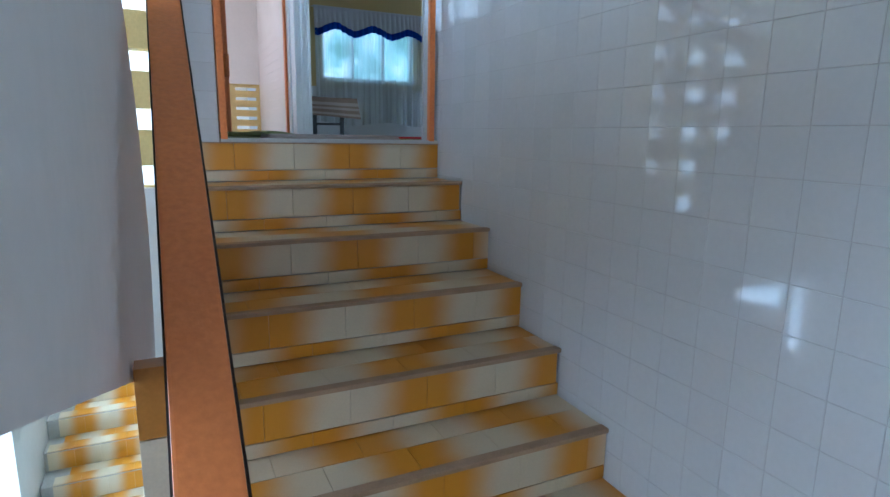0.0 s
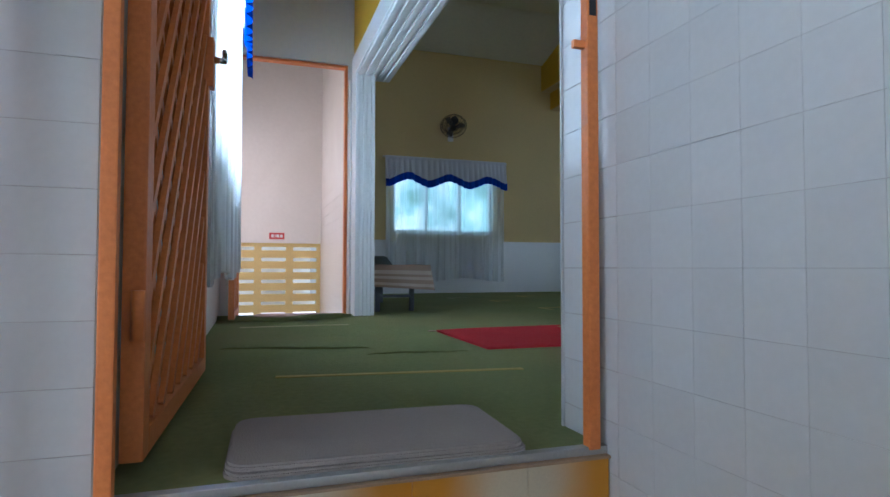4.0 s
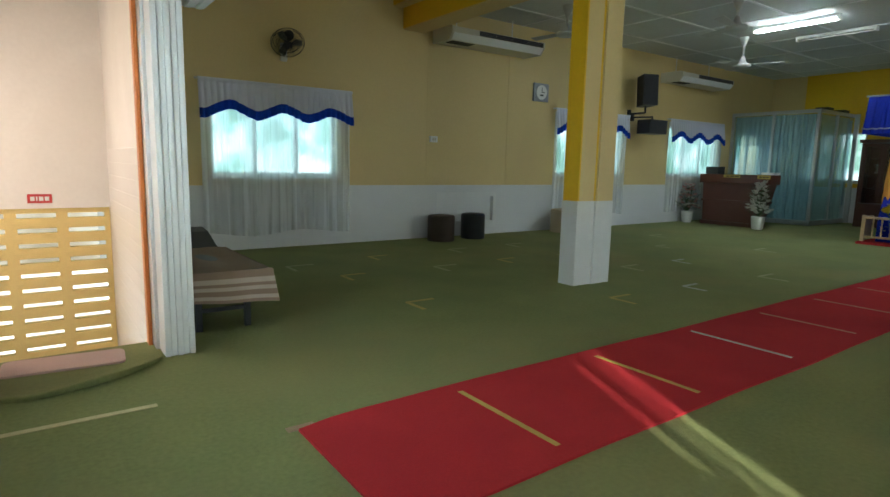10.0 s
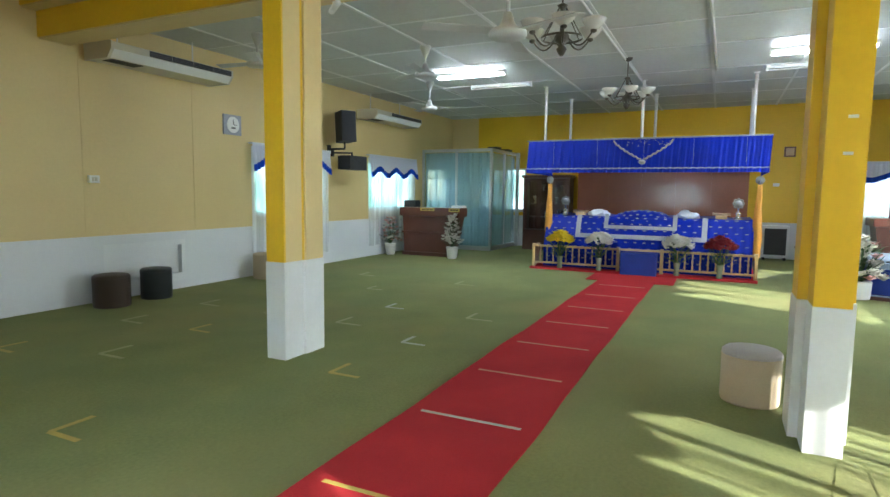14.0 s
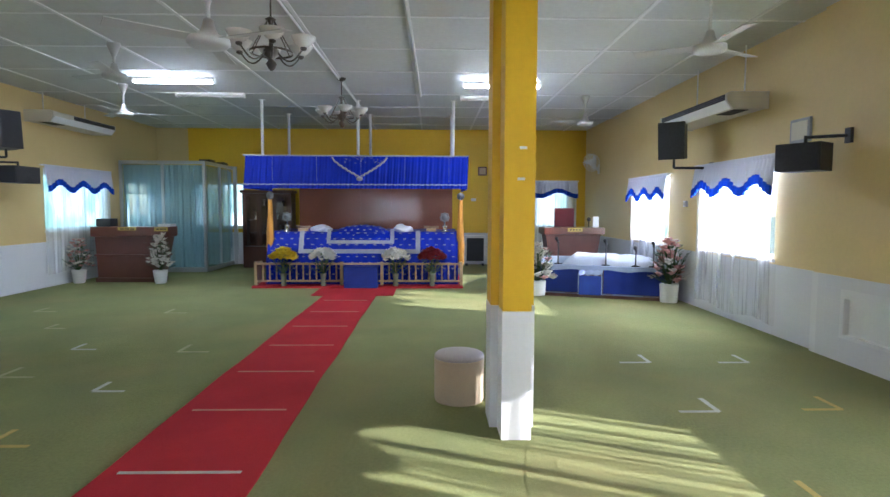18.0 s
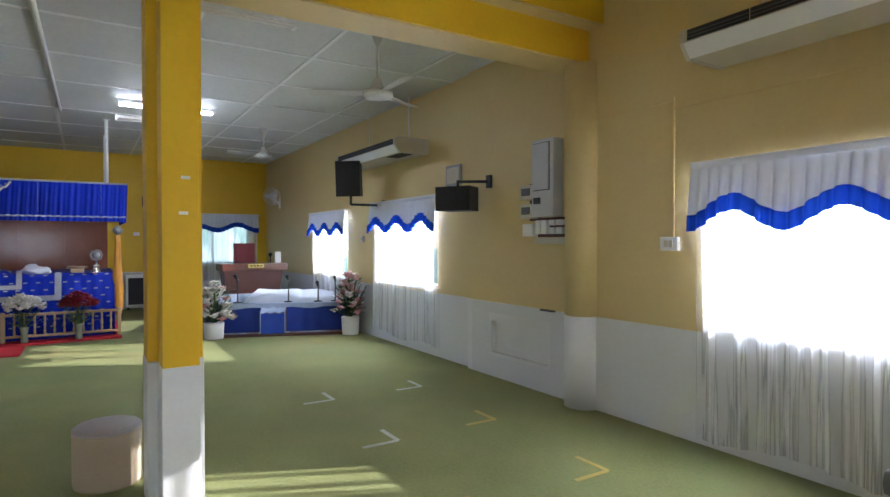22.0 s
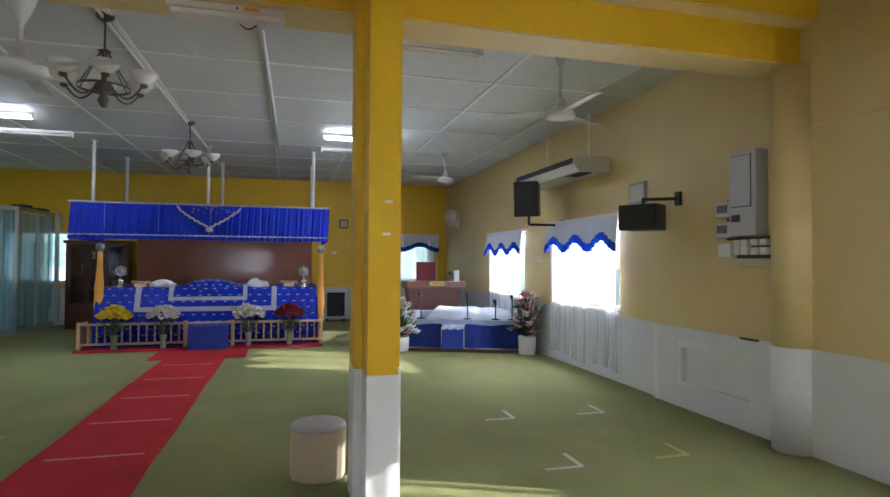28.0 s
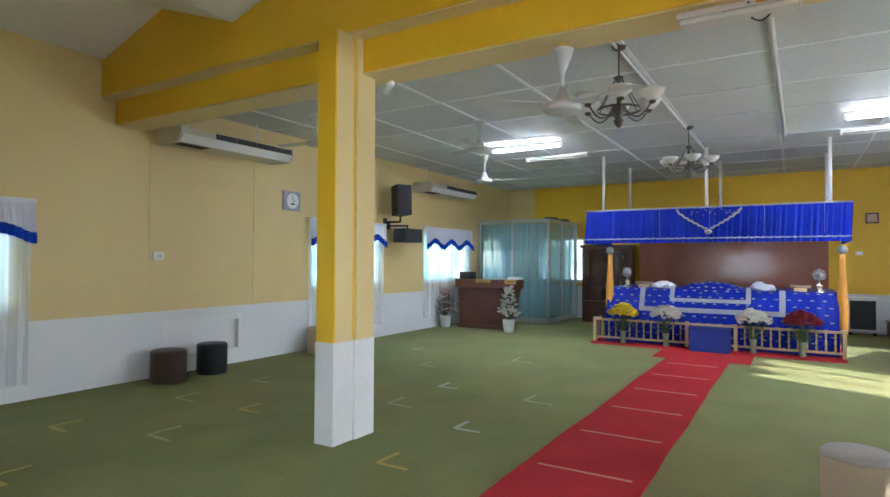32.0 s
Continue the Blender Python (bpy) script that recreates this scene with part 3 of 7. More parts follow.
def door_frame(name, x0, x1, y, z, w, d):
    f = tagged(new(name), "orange painted steel door frame", "door frame", kind="structure")
    part("jamb", bx(x0 - w, y - d, 0, x0, y + d, z, bevel=0.003), M_orange, f)
    part("jamb", bx(x1, y - d, 0, x1 + w, y + d, z, bevel=0.003), M_orange, f)
    part("head", bx(x0 - w, y - d, z, x1 + w, y + d, z + w, bevel=0.003), M_orange, f)
    return f


door_frame("door_1", 0.592, 1.478, 2.89, 2.2, 0.026, 0.014)
gate((0.60, 2.985), 88.0, 0.98, 2.15, 0.03, None, "open orange lattice steel gate at the top of the stairs")
d1 = bpy.data.objects["door_1"]
part("strike_plate", bx(1.45, 2.884, 0.855, 1.4775, 2.896, 0.872, bevel=0.002), M_orange, d1, "orange strike tab")
part("lock_recess", bx(1.4825, 2.8738, 0.925, 1.4985, 2.8756, 0.99), M_black, d1, "black lock recess")
door_frame("door_2", 0.70, 1.525, 6.69, 2.07, 0.022, 0.035)
gate((0.68, 6.62), -91.0, 0.66, 2.03, 0.03, None, "open orange lattice steel gate beside the curtain")

# tiled pier left of the door
setting("wall_pier", bx(0.41, 2.895, -0.02, 0.562, 4.0, 4.2), M_grout, "tiled pier beside the gate")
setting("wall_door_head", bx(0.41, 2.9, 2.26, TX, 3.04, 4.2), M_white, "white wall over the doorway")
setting("door_sill", bx(0.564, STEP_Y + 0.012, -0.012, TX, STEP_Y + 0.036, 0.005, bevel=0.002), M_aluminium, "worn metal carpet strip")

# ---- corridor ----
WC = (4.25, 5.95, 0.9, 2.15)
wall_with_openings("wall_corridor_west", "x", 0.42, 0.56, 4.0, 6.75, 0.0, 4.2, [WC], M_white, "white corridor wall with a curtained window")
wall_with_openings("wall_corridor_north", "y", 6.66, 6.78, 0.42, 1.72, 0.0, 4.2, [(0.67, 1.55, 0.0, 2.1)], M_white, "white wall with a doorway")
setting("wall_over_partition", bx(1.6, TEND, 2.12, 1.72, 6.66, 4.0), M_yellow, "yellow wall over the folding partition")
# folding partition
fp = thing("folding_partition", (1.64, 6.5, 0), "white folding partition gathered at its post", "partition")
part("header", bx(1.565, TEND + 0.0, 1.95, 1.88, 6.55, 2.115, bevel=0.006), M_whitep, fp, "white grooved header box")
for i, x in enumerate((1.60, 1.66, 1.72, 1.78, 1.84)):
    part("header_rib", bx(x - 0.017, TEND + 0.01, 1.935, x + 0.017, 6.5, 1.951, bevel=0.003), M_whitep, fp)
for i in range(5):
    part("fold", bx(1.568 + 0.032 * i, 6.37 + 0.009 * (i % 2), 0.0, 1.599 + 0.032 * i, 6.555, 1.95, bevel=0.007), M_whitep, fp)
part("end_post", bx(1.55, 6.555, 0, 1.735, 6.66, 1.95, bevel=0.005), M_whitep, fp)

# ---- far landing behind the second gate ----
setting("floor_far_landing", bx(0.66, 6.741, -0.16, 1.56, 6.785, -0.02), M_nose, "brown nosing at the edge of the landing")
setting("floor_far_lower", bx(0.0, 6.79, -1.4, 1.6, 8.95, -1.25), M_nose, "brown tiled lower landing")
setting("wall_far_east", bx(1.575, 6.78, -1.4, 1.62, 8.95, 4.2), M_white, "white tiled stair wall")
# the opening is out of view, made only to hold the fill lamp
wall_with_openings("wall_far_west", "x", 0.1, 0.16, 6.79, 8.819, -1.4, 4.2, [(7.0, 8.4, 0.3, 2.1)], M_white, "white stair wall with an unseen opening added for the fill lamp")
setting("wall_far_south", bx(0.1, 6.66, -1.4, 0.419, 6.78, 4.2), M_white, "white stair wall")
wall_with_openings("wall_far_north", "y", 8.82, 8.95, 0.1, 1.6, 0.67, 4.2, [], M_white, "white stair wall")


def vent_wall(name, x0, x1, y, z0, z1, bw, bh, sw, sh, label, deep=0.05, axis="y"):
    """A wall of vent blocks, each a rim with a slot through it; axis is the one across it."""
    v = tagged(new(name), label, "vent wall", kind="structure")
    bm = B()
    d = deep
    box(bm, -bw / 2, -d, -bh / 2, -sw / 2, d, bh / 2)
    box(bm, sw / 2, -d, -bh / 2, bw / 2, d, bh / 2)
    box(bm, -sw / 2, -d, -bh / 2, sw / 2, d, -sh / 2)
    box(bm, -sw / 2, -d, sh / 2, sw / 2, d, bh / 2)
    me = mesh_of("vent_block", bm, M_vent)
    nx, nz = round((x1 - x0) / bw), round((z1 - z0) / bh)
    for i in range(nx):
        for j in range(nz):
            o = new("vent_block", me)
            o.parent = v
            u, z = x0 + bw * (i + 0.5), z0 + bh * (j + 0.5)
            o.location = (u, y, z) if axis == "y" else (y, u, z)
            if axis == "x":
                o.rotation_euler = (0, 0, math.pi / 2)
    return v


vent_wall("wall_vents_north", 0.14, 1.57, 8.885, -1.25, 0.67, 0.3575, 0.128, 0.275, 0.042, "yellow vent blocks with daylight behind", 0.035)
# west vents are out of view, added for slot reflections in the glazed tiles
vent_wall("wall_vents_west", WS[0], WS[1], -1.82, WS[2], WS[3], 0.3, 0.225, 0.2, 0.085, "yellow vent blocks with daylight behind", 0.05, "x")
vent_wall("wall_vents_stair", -1.73, 0.41, 3.1, -0.96, 4.2, 0.305, 0.23, 0.2, 0.085, "yellow vent blocks with daylight behind")

# ---- windows ----
def window(name, axis, place, out, hole, panes=3, label="aluminium window with clear panes"):
    """A framed window in a hole; out is the sign of the way outdoors."""
    u0, u1, z0, z1 = hole
    w = tagged(new(name), label, "window", kind="structure")
    y0, y1 = sorted((place + out * 0.04, place + out * 0.09))

    def bar(nm, a, za, b, zb, m, lab=""):
        c = (a, y0, za, b, y1, zb) if axis == "y" else (y0, a, za, y1, b, zb)
        return part(nm, bx(*c, bevel=0.003), m, w, lab)
    t = 0.04
    bar("window_frame", u0, z0, u1, z0 + t, M_aluminium)
    bar("window_frame", u0, z1 - t, u1, z1, M_aluminium)
    bar("window_frame", u0, z0 + t, u0 + t, z1 - t, M_aluminium)
    bar("window_frame", u1 - t, z0 + t, u1, z1 - t, M_aluminium)
    step = (u1 - u0) / panes
    for i in range(1, panes):
        u = u0 + step * i
        bar("mullion", u - 0.026, z0 + t, u + 0.026, z1 - t, M_aluminium)
    for i in range(panes):
        a, b = u0 + step * i + 0.03, u0 + step * (i + 1) - 0.03
        m = (y0 + y1) / 2
        c = (a, m - 0.003, z0 + t, b, m + 0.003, z1 - t) if axis == "y" else (m - 0.003, a, z0 + t, m + 0.003, b, z1 - t)
        p = part("pane", bx(*c), M_glass, w)
        p.visible_shadow = False
    c = (u0 - 0.02, place - out * 0.03, z0 - 0.035, u1 + 0.02, place + out * 0.1, z0 - 0.003)
    c = c if axis == "y" else (c[1], c[0], c[2], c[4], c[3], c[5])
    x0, y_, z_, x1, y2, z2 = c
    part("window_sill", bx(min(x0, x1), min(y_, y2), z_, max(x0, x1), max(y_, y2), z2, bevel=0.004), M_dado, w)
    return w


def curtains(axis, place, inn, u0, u1, ztop, zval, zbot, seed, scallops=3, depth=0.09, cloth=None, hang=None, lean=0.0, group="hall curtains"):
    """Sheer curtain to zbot with a scalloped, blue-edged valance from ztop; inn is the sign of the way indoors."""
    rnd = random.Random(seed)
    at = (u0, place, zbot) if axis == "y" else (place, u0, zbot)
    c = thing("curtain", at, "white sheer curtain under a white valance edged in royal blue", "curtain", group)
    k = [rnd.uniform(0, 6.28) for _ in range(6)]
    L = u1 - u0

    def fold(u, amp, n):
        return amp * (math.sin(n * u / L * 6.283 + k[0]) + 0.6 * math.sin(n * 1.7 * u / L * 6.283 + k[1]) + 0.4 * math.sin(n * 2.9 * u / L * 6.283 + k[2]))

    def put(u, off, z):
        return (u0 + u, place + inn * off, z) if axis == "y" else (place + inn * off, u0 + u, z)

    def sheer(u, v):
        uu = u * L
        z = ztop - 0.06 + (zbot + 0.03 * math.sin(k[3] + uu * 5) - ztop + 0.06) * v
        return put(0.02 + uu * (L - 0.04) / L, (hang or depth * 0.55) + lean * u + fold(uu, 0.014 * (0.5 + 0.5 * v), 9 * L / 1.7), z)
    bm = B()
    sheet(bm, sheer, int(70 * L), 10)
    part("sheer", bm, cloth or M_sheer, c, "translucent white sheer", True)

    def edge(uu):
        s = 0.5 - 0.5 * math.cos(2 * math.pi * (uu / L) * scallops)
        return zval - 0.01 + 0.115 * s + 0.012 * math.sin(k[4] + 9 * uu) + 0.003 * math.sin(k[5] + 31 * uu)

    def pinch(uu, v):
        """Pinched pleats, tight under the heading and opening downwards."""
        w = uu * 12.4 + 0.35 * math.sin(k[0] + 3.1 * uu) + 0.2 * math.sin(k[1] + 7.7 * uu)
        return 0.05 * (0.25 + 0.75 * v) * (abs(math.sin(math.pi * w)) ** 0.7 - 0.5) + 0.006 * math.sin(k[2] + 2.3 * uu)

    def val(u, v):
        uu = u * L
        z = ztop - 0.045 + (edge(uu) + 0.097 - ztop + 0.045) * v
        return put(uu, depth + pinch(uu, v) + 0.03 * v, z)

    def trim(u, v):
        uu = u * L
        z = edge(uu) + 0.108 - 0.114 * v
        return put(uu, depth + pinch(uu, 1.0) + 0.035 + 0.006 * v, z)

    def head(u, v):
        uu = u * L
        return put(uu, depth + 0.004 + 0.3 * pinch(uu, 0.2) + 0.004 * math.sin(math.pi * v), ztop - 0.05 * v)
    bm = B()
    sheet(bm, val, int(110 * L), 6)
    part("valance", bm, M_valance, c, "gathered white valance", True)
    bm = B()
    sheet(bm, head, int(80 * L), 3)
    part("heading_tape", bm, M_valance, c, "flat stitched heading band", True)
    bm = B()
    sheet(bm, trim, int(110 * L), 2)
    part("trim", bm, M_trim, c, "royal blue edging", True)
    lip = [put(0, 0.002, ztop - 0.006), put(L, depth + 0.012, ztop)]
    bm = B()
    box(bm, *[min(p, q) for p, q in zip(*lip)], *[max(p, q) for p, q in zip(*lip)])
    part("heading", bm, M_cloth, c, "white heading board of the valance")
    a, b = put(-0.03, depth * 0.6, ztop - 0.015), put(L + 0.03, depth * 0.6, ztop - 0.015)
    bm = B()
    tube(bm, a, b, 0.012, 10)
    part("rod", bm, M_whitep, c, "", True)
    return c


window("window_1", "y", NORTH, 1, W1)
window("window_2", "y", NORTH, 1, W2)
window("window_3", "y", NORTH, 1, W3)
window("window_4", "y", SOUTH2, -1, W4)
window("window_5", "y", SOUTH2, -1, W5)
window("window_6", "y", SOUTH, -1, W6)
window("window_7", "x", EAST, 1, WE, 2)
window("window_10", "x", EAST, 1, WEG, 2)
window("window_8", "x", 0.56, -1, WC, 3)
window("window_9", "y", NORTH, 1, WG, 2)
curtains("y", NORTH - 0.015, -1, 2.64, 4.58, 2.05, 1.6, 0.2, 1)
curtains("y", NORTH - 0.015, -1, 8.48, 10.5, 2.13, 1.7, 0.25, 2)
curtains("y", NORTH - 0.015, -1, 11.82, 13.9, 2.16, 1.7, 0.25, 3)
curtains("y", SOUTH2 + 0.015, 1, 10.86, 12.68, 2.0, 1.58, 0.25, 4, 3, 0.09, M_sheersun)
curtains("y", SOUTH2 + 0.015, 1, 7.92, 9.88, 2.04, 1.6, 0.12, 5, 3, 0.09, M_sheersun)
curtains("y", SOUTH + 0.015, 1, 2.43, 4.36, 2.0, 1.54, 0.08, 6, 3, 0.09, M_sheerfold)
curtains("x", EAST - 0.015, -1, -0.25, 1.72, 2.12, 1.7, 0.3, 7, 2)
curtains("x", 0.575, 1, 4.0, 6.22, 2.5, 1.76, 0.34, 8, 3, 0.15, None, 0.07, 0.07)

# sky light standing in the bright south openings, and added stair fill lamps
for h, yy, pw in ((W4, SOUTH2 - 0.2, 20), (W5, SOUTH2 - 0.2, 42), (W6, SOUTH - 0.2, 52)):
    x, z = (h[0] + h[1]) / 2, (h[2] + h[3]) / 2
    area("window_light", (x, yy, z), (x, yy + 1, z - 0.1), h[1] - h[0], h[3] - h[2], pw, (0.97, 0.98, 1.0))
for h, pw in ((W1, 2.8), (W2, 1.5), (W3, 1.2), (WG, 1.2)):
    x, z = (h[0] + h[1]) / 2, (h[2] + h[3]) / 2
    area("window_light", (x, NORTH + 0.2, z), (x, NORTH - 1, z - 0.15), h[1] - h[0], h[3] - h[2], pw, (0.72, 0.93, 1.0))
# fill lamp added in front of the unseen west vents to brighten the stairs
area("stair_window_light", (-1.74, 0.6, 0.98), (0.0, 0.6, 0.95), 3.4, 3.8, 33, (0.9, 0.96, 1.0))
area("corridor_window_light", (0.36, (WC[0] + WC[1]) / 2, (WC[2] + WC[3]) / 2), (2.0, (WC[0] + WC[1]) / 2, 1.2), WC[1] - WC[0], WC[3] - WC[2], 15, (0.88, 0.96, 1.0))
# warm fill lamp, added to brighten the far landing and tint it peach
area("far_stair_light", (0.13, 7.7, 1.2), (1.6, 7.8, 0.9), 1.3, 1.7, 12.0, (1.0, 0.7, 0.56))


def backdrop(name, pts4, power, label, dark=(0.22, 0.4, 0.32, 1), middle=(0.55, 0.74, 0.68, 1), light=(0.85, 0.95, 1.0, 1)):
    """A plain glowing sheet of trees, sky or yard outside an opening."""
    m = bpy.data.materials.new(name)
    m.use_nodes = True
    n, l = m.node_tree.nodes, m.node_tree.links
    n.remove(n["Principled BSDF"])
    co = n.new("ShaderNodeTexCoord")
    t = n.new("ShaderNodeTexNoise")
    t.inputs["Scale"].default_value = 1.3
    t.inputs["Detail"].default_value = 8
    l.new(co.outputs["Object"], t.inputs["Vector"])
    cr = n.new("ShaderNodeValToRGB")
    e = cr.color_ramp.elements
    e[0].position, e[0].color = 0.38, dark
    e[1].position, e[1].color = 0.6, light
    mid = e.new(0.5)
    mid.color = middle
    l.new(t.outputs[0], cr.inputs[0])
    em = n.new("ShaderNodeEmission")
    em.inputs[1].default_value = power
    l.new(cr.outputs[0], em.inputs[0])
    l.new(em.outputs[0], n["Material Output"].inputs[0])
    bm = B()
    bm.faces.new([bm.verts.new(p) for p in pts4])
    return setting(name, bm, m, label)


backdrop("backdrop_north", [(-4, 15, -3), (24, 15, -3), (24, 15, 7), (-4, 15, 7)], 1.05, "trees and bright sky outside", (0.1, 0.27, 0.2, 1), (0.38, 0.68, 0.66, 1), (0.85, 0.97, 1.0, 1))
# two added glowing sheets: bright behind the lower vent slots, dim behind the upper
backdrop("backdrop_yard", [(-1.5, 11.5, -3.9), (2.2, 11.5, -3.9), (2.2, 11.5, -0.3), (-1.5, 11.5, -0.3)], 1.25, "pale glowing sheet behind the lower vent slots", (0.55, 0.48, 0.42, 1), (0.85, 0.8, 0.74, 1), (1.0, 0.98, 0.95, 1))
backdrop("backdrop_yard_dim", [(-1.5, 11.52, -0.3), (2.2, 11.52, -0.3), (2.2, 11.52, 1.2), (-1.5, 11.52, 1.2)], 0.45, "dim glowing sheet added behind the upper vent slots", (0.5, 0.42, 0.3, 1), (0.7, 0.6, 0.45, 1), (0.85, 0.78, 0.64, 1))
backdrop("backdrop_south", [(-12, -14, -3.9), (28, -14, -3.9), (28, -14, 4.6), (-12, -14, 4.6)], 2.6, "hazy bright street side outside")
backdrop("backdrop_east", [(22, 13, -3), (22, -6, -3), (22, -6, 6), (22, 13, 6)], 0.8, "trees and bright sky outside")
# glow raised so that the vent slots show as highlights in the tiles
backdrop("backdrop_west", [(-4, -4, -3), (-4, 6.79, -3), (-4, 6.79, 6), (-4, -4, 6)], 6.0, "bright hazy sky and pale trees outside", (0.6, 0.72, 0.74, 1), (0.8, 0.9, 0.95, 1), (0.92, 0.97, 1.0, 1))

# ground and distance outside
setting("ground", bx(-400, -400, -4.3, 400, 400, -4.0), M_leaf, "grass and trees outside")

# ---- things in the hall ----
def vsheet(fn, nu, nv, nm, mat, parent, label=""):
    bm = B()
    sheet(bm, fn, nu, nv)
    return part(nm, bm, mat, parent, label, True)


def swept(bm, pts, r, seg=8):
    """One round rod along a run of points."""
    p = [Vector(q) for q in pts]
    rings = []
    for i, q in enumerate(p):
        d = (p[min(i + 1, len(p) - 1)] - p[max(i - 1, 0)]).normalized()
        m = d.to_track_quat("Z", "Y").to_matrix()
        rings.append([bm.verts.new(q + m @ Vector((r * math.cos(6.2832 * k / seg), r * math.sin(6.2832 * k / seg), 0))) for k in range(seg)])
    for a, b in zip(rings, rings[1:]):
        for k in range(seg):
            bm.faces.new((a[k], a[(k + 1) % seg], b[(k + 1) % seg], b[k]))


def cyl(nm, a, b, r, mat, parent, label="", seg=14, r2=None):
    bm = B()
    tube(bm, a, b, r, seg, r2)
    return part(nm, bm, mat, parent, label, True)


def lone(nm, bm, mat, label, category, group="", smooth=False):
    return tagged(part(nm, bm, mat, None, "", smooth), label, category, group)


# red runner
rc = thing("red_runner", (1.85, 4.74, 0), "long red carpet runner laid to the altar", "carpet")


def runner(u, v):
    x = 1.85 + 9.05 * u
    w = 0.006 * math.sin(x * 2.3) + 0.004 * math.sin(x * 5.1)
    turned = 0.05 * v * max(0.0, 1 - 9 * u * 3.2) ** 2
    return (x, 4.322 + 0.845 * v + w - turned - 0.01 * max(0, x - 7) / 4, 0.012)


bm = B()
sheet(bm, runner, 60, 2)
bmesh.ops.recalc_face_normals(bm, faces=bm.faces[:])
r = bmesh.ops.extrude_face_region(bm, geom=bm.faces[:])
bmesh.ops.translate(bm, vec=(0, 0, -0.0115), verts=[g for g in r["geom"] if isinstance(g, bmesh.types.BMVert)])
part("runner", bm, M_red, rc, "", False)
part("altar_carpet", bx(10.9, 4.03, 0.001, 11.7, 5.36, 0.014, bevel=0.003), M_red, rc, "red mat across the end of the runner")
part("frayed_corner", bx(1.81, 5.12, 0.001, 1.93, 5.16, 0.006), M_nose, rc, "frayed corner")
for i, x in enumerate((2.655, 3.656, 4.65, 5.605, 6.555, 7.51, 8.46, 9.43, 10.39)):
    s = -0.03 * max(0, x - 7) / 4
    part("tape", bx(x - 0.014, 4.42 + s, 0.0122, x + 0.014, 5.072 + s, 0.0142), M_tape if i < 2 else M_tapew if i == 2 else M_tapered, rc)


# floor marks of tape, an open angle each
def mark(x, y, a, mat, label, s=0.28):
    m = thing("floor_mark", (x, y, 0), label, "floor marking", "floor tape marks")
    for k in (0, 1):
        q = bx(0, -0.019, 0.0015, s, 0.019, 0.0035, bevel=0.0006)
        bmesh.ops.rotate(q, cent=(0, 0, 0), matrix=Matrix.Rotation(radians(a + 90 * k), 3, "Z"), verts=q.verts[:])
        bmesh.ops.translate(q, vec=(x, y, 0.0005 * k), verts=q.verts[:])
        part("tape_strip", q, mat, m)


for x, y in ((5.56, 1.385), (6.85, 1.385), (6.84, 0.465)):
    mark(x, y, 0, M_tapew, "white tape angle stuck on the green carpet")
for x, y in ((4.36, 0.52), (5.59, 0.485), (4.25, 1.49)):
    mark(x, y, 0, M_tape, "yellow tape angle stuck on the green carpet")
for x, y in ((7.39, 7.0), (6.06, 6.02)):
    mark(x, y, 270, M_tapew, "white tape angle stuck on the green carpet", 0.24)
mark(8.4, 7.93, 270, M_tapegreen, "worn faded tape angle on the green carpet", 0.24)
for x, y in ((3.42, 6.8), (5.03, 6.06), (5.5, 8.1), (3.45, 8.07), (4.24, 8.99)):
    mark(x, y, 270, M_tape, "yellow tape angle stuck on the green carpet", 0.26)
for x, y in ((4.55, 8.06), (5.45, 9.04), (6.48, 9.06), (6.44, 7.03), (6.45, 8.02), (7.28, 5.9), (3.16, 8.8), (9.4, 7.0), (9.5, 8.8)):
    mark(x, y, 270 if y > 3 else 0, M_tapegreen, "worn faded tape angle on the green carpet", 0.3)
lone("floor_tape", bx(0.73, 5.685, 0.001, 1.415, 5.72, 0.003), M_tapecream, "pale tape line across the corridor carpet", "floor marking")
bm = bx(-0.45, -0.017, 0.001, 0.45, 0.017, 0.003)
bmesh.ops.transform(bm, matrix=pose(1.33, 3.86, 0, 0, 0, -7), verts=bm.verts[:])
lone("floor_tape", bm, M_tape, "yellow tape line across the corridor carpet", "floor marking")

# mats
def mat_thing(pts_at, w, d, turn, mat, label):
    bm = B()
    r = 0.045
    out = []
    for cx, cy, a0 in ((w / 2 - r, d / 2 - r, 0), (-w / 2 + r, d / 2 - r, 90), (-w / 2 + r, -d / 2 + r, 180), (w / 2 - r, -d / 2 + r, 270)):
        out += [(cx + r * math.cos(radians(a0 + k * 18)), cy + r * math.sin(radians(a0 + k * 18))) for k in range(6)]
    prism(bm, out, "z", 0.001, 0.012)
    bmesh.ops.bevel(bm, geom=[e for e in bm.edges if abs(e.verts[0].co.z - e.verts[1].co.z) < 1e-5 and e.verts[0].co.z > 0.01], offset=0.004, segments=2, affect="EDGES")
    bm.transform(pose(*pts_at, 0, 0, turn))
    return lone("door_mat", bm, mat, label, "mat", "", False)


mat_thing((1.06, 3.085, 0.0), 0.6, 0.36, -1.5, M_mat, "taupe bath mat on the green carpet inside the gate")
mat_thing((1.06, 3.088, 0.0125), 0.59, 0.35, -2.5, M_mat, "second taupe bath mat lying on the first")
mat_thing((1.1, 6.545, 0.0), 0.57, 0.26, -5, M_matpink, "pale pink mat in front of the second gate")
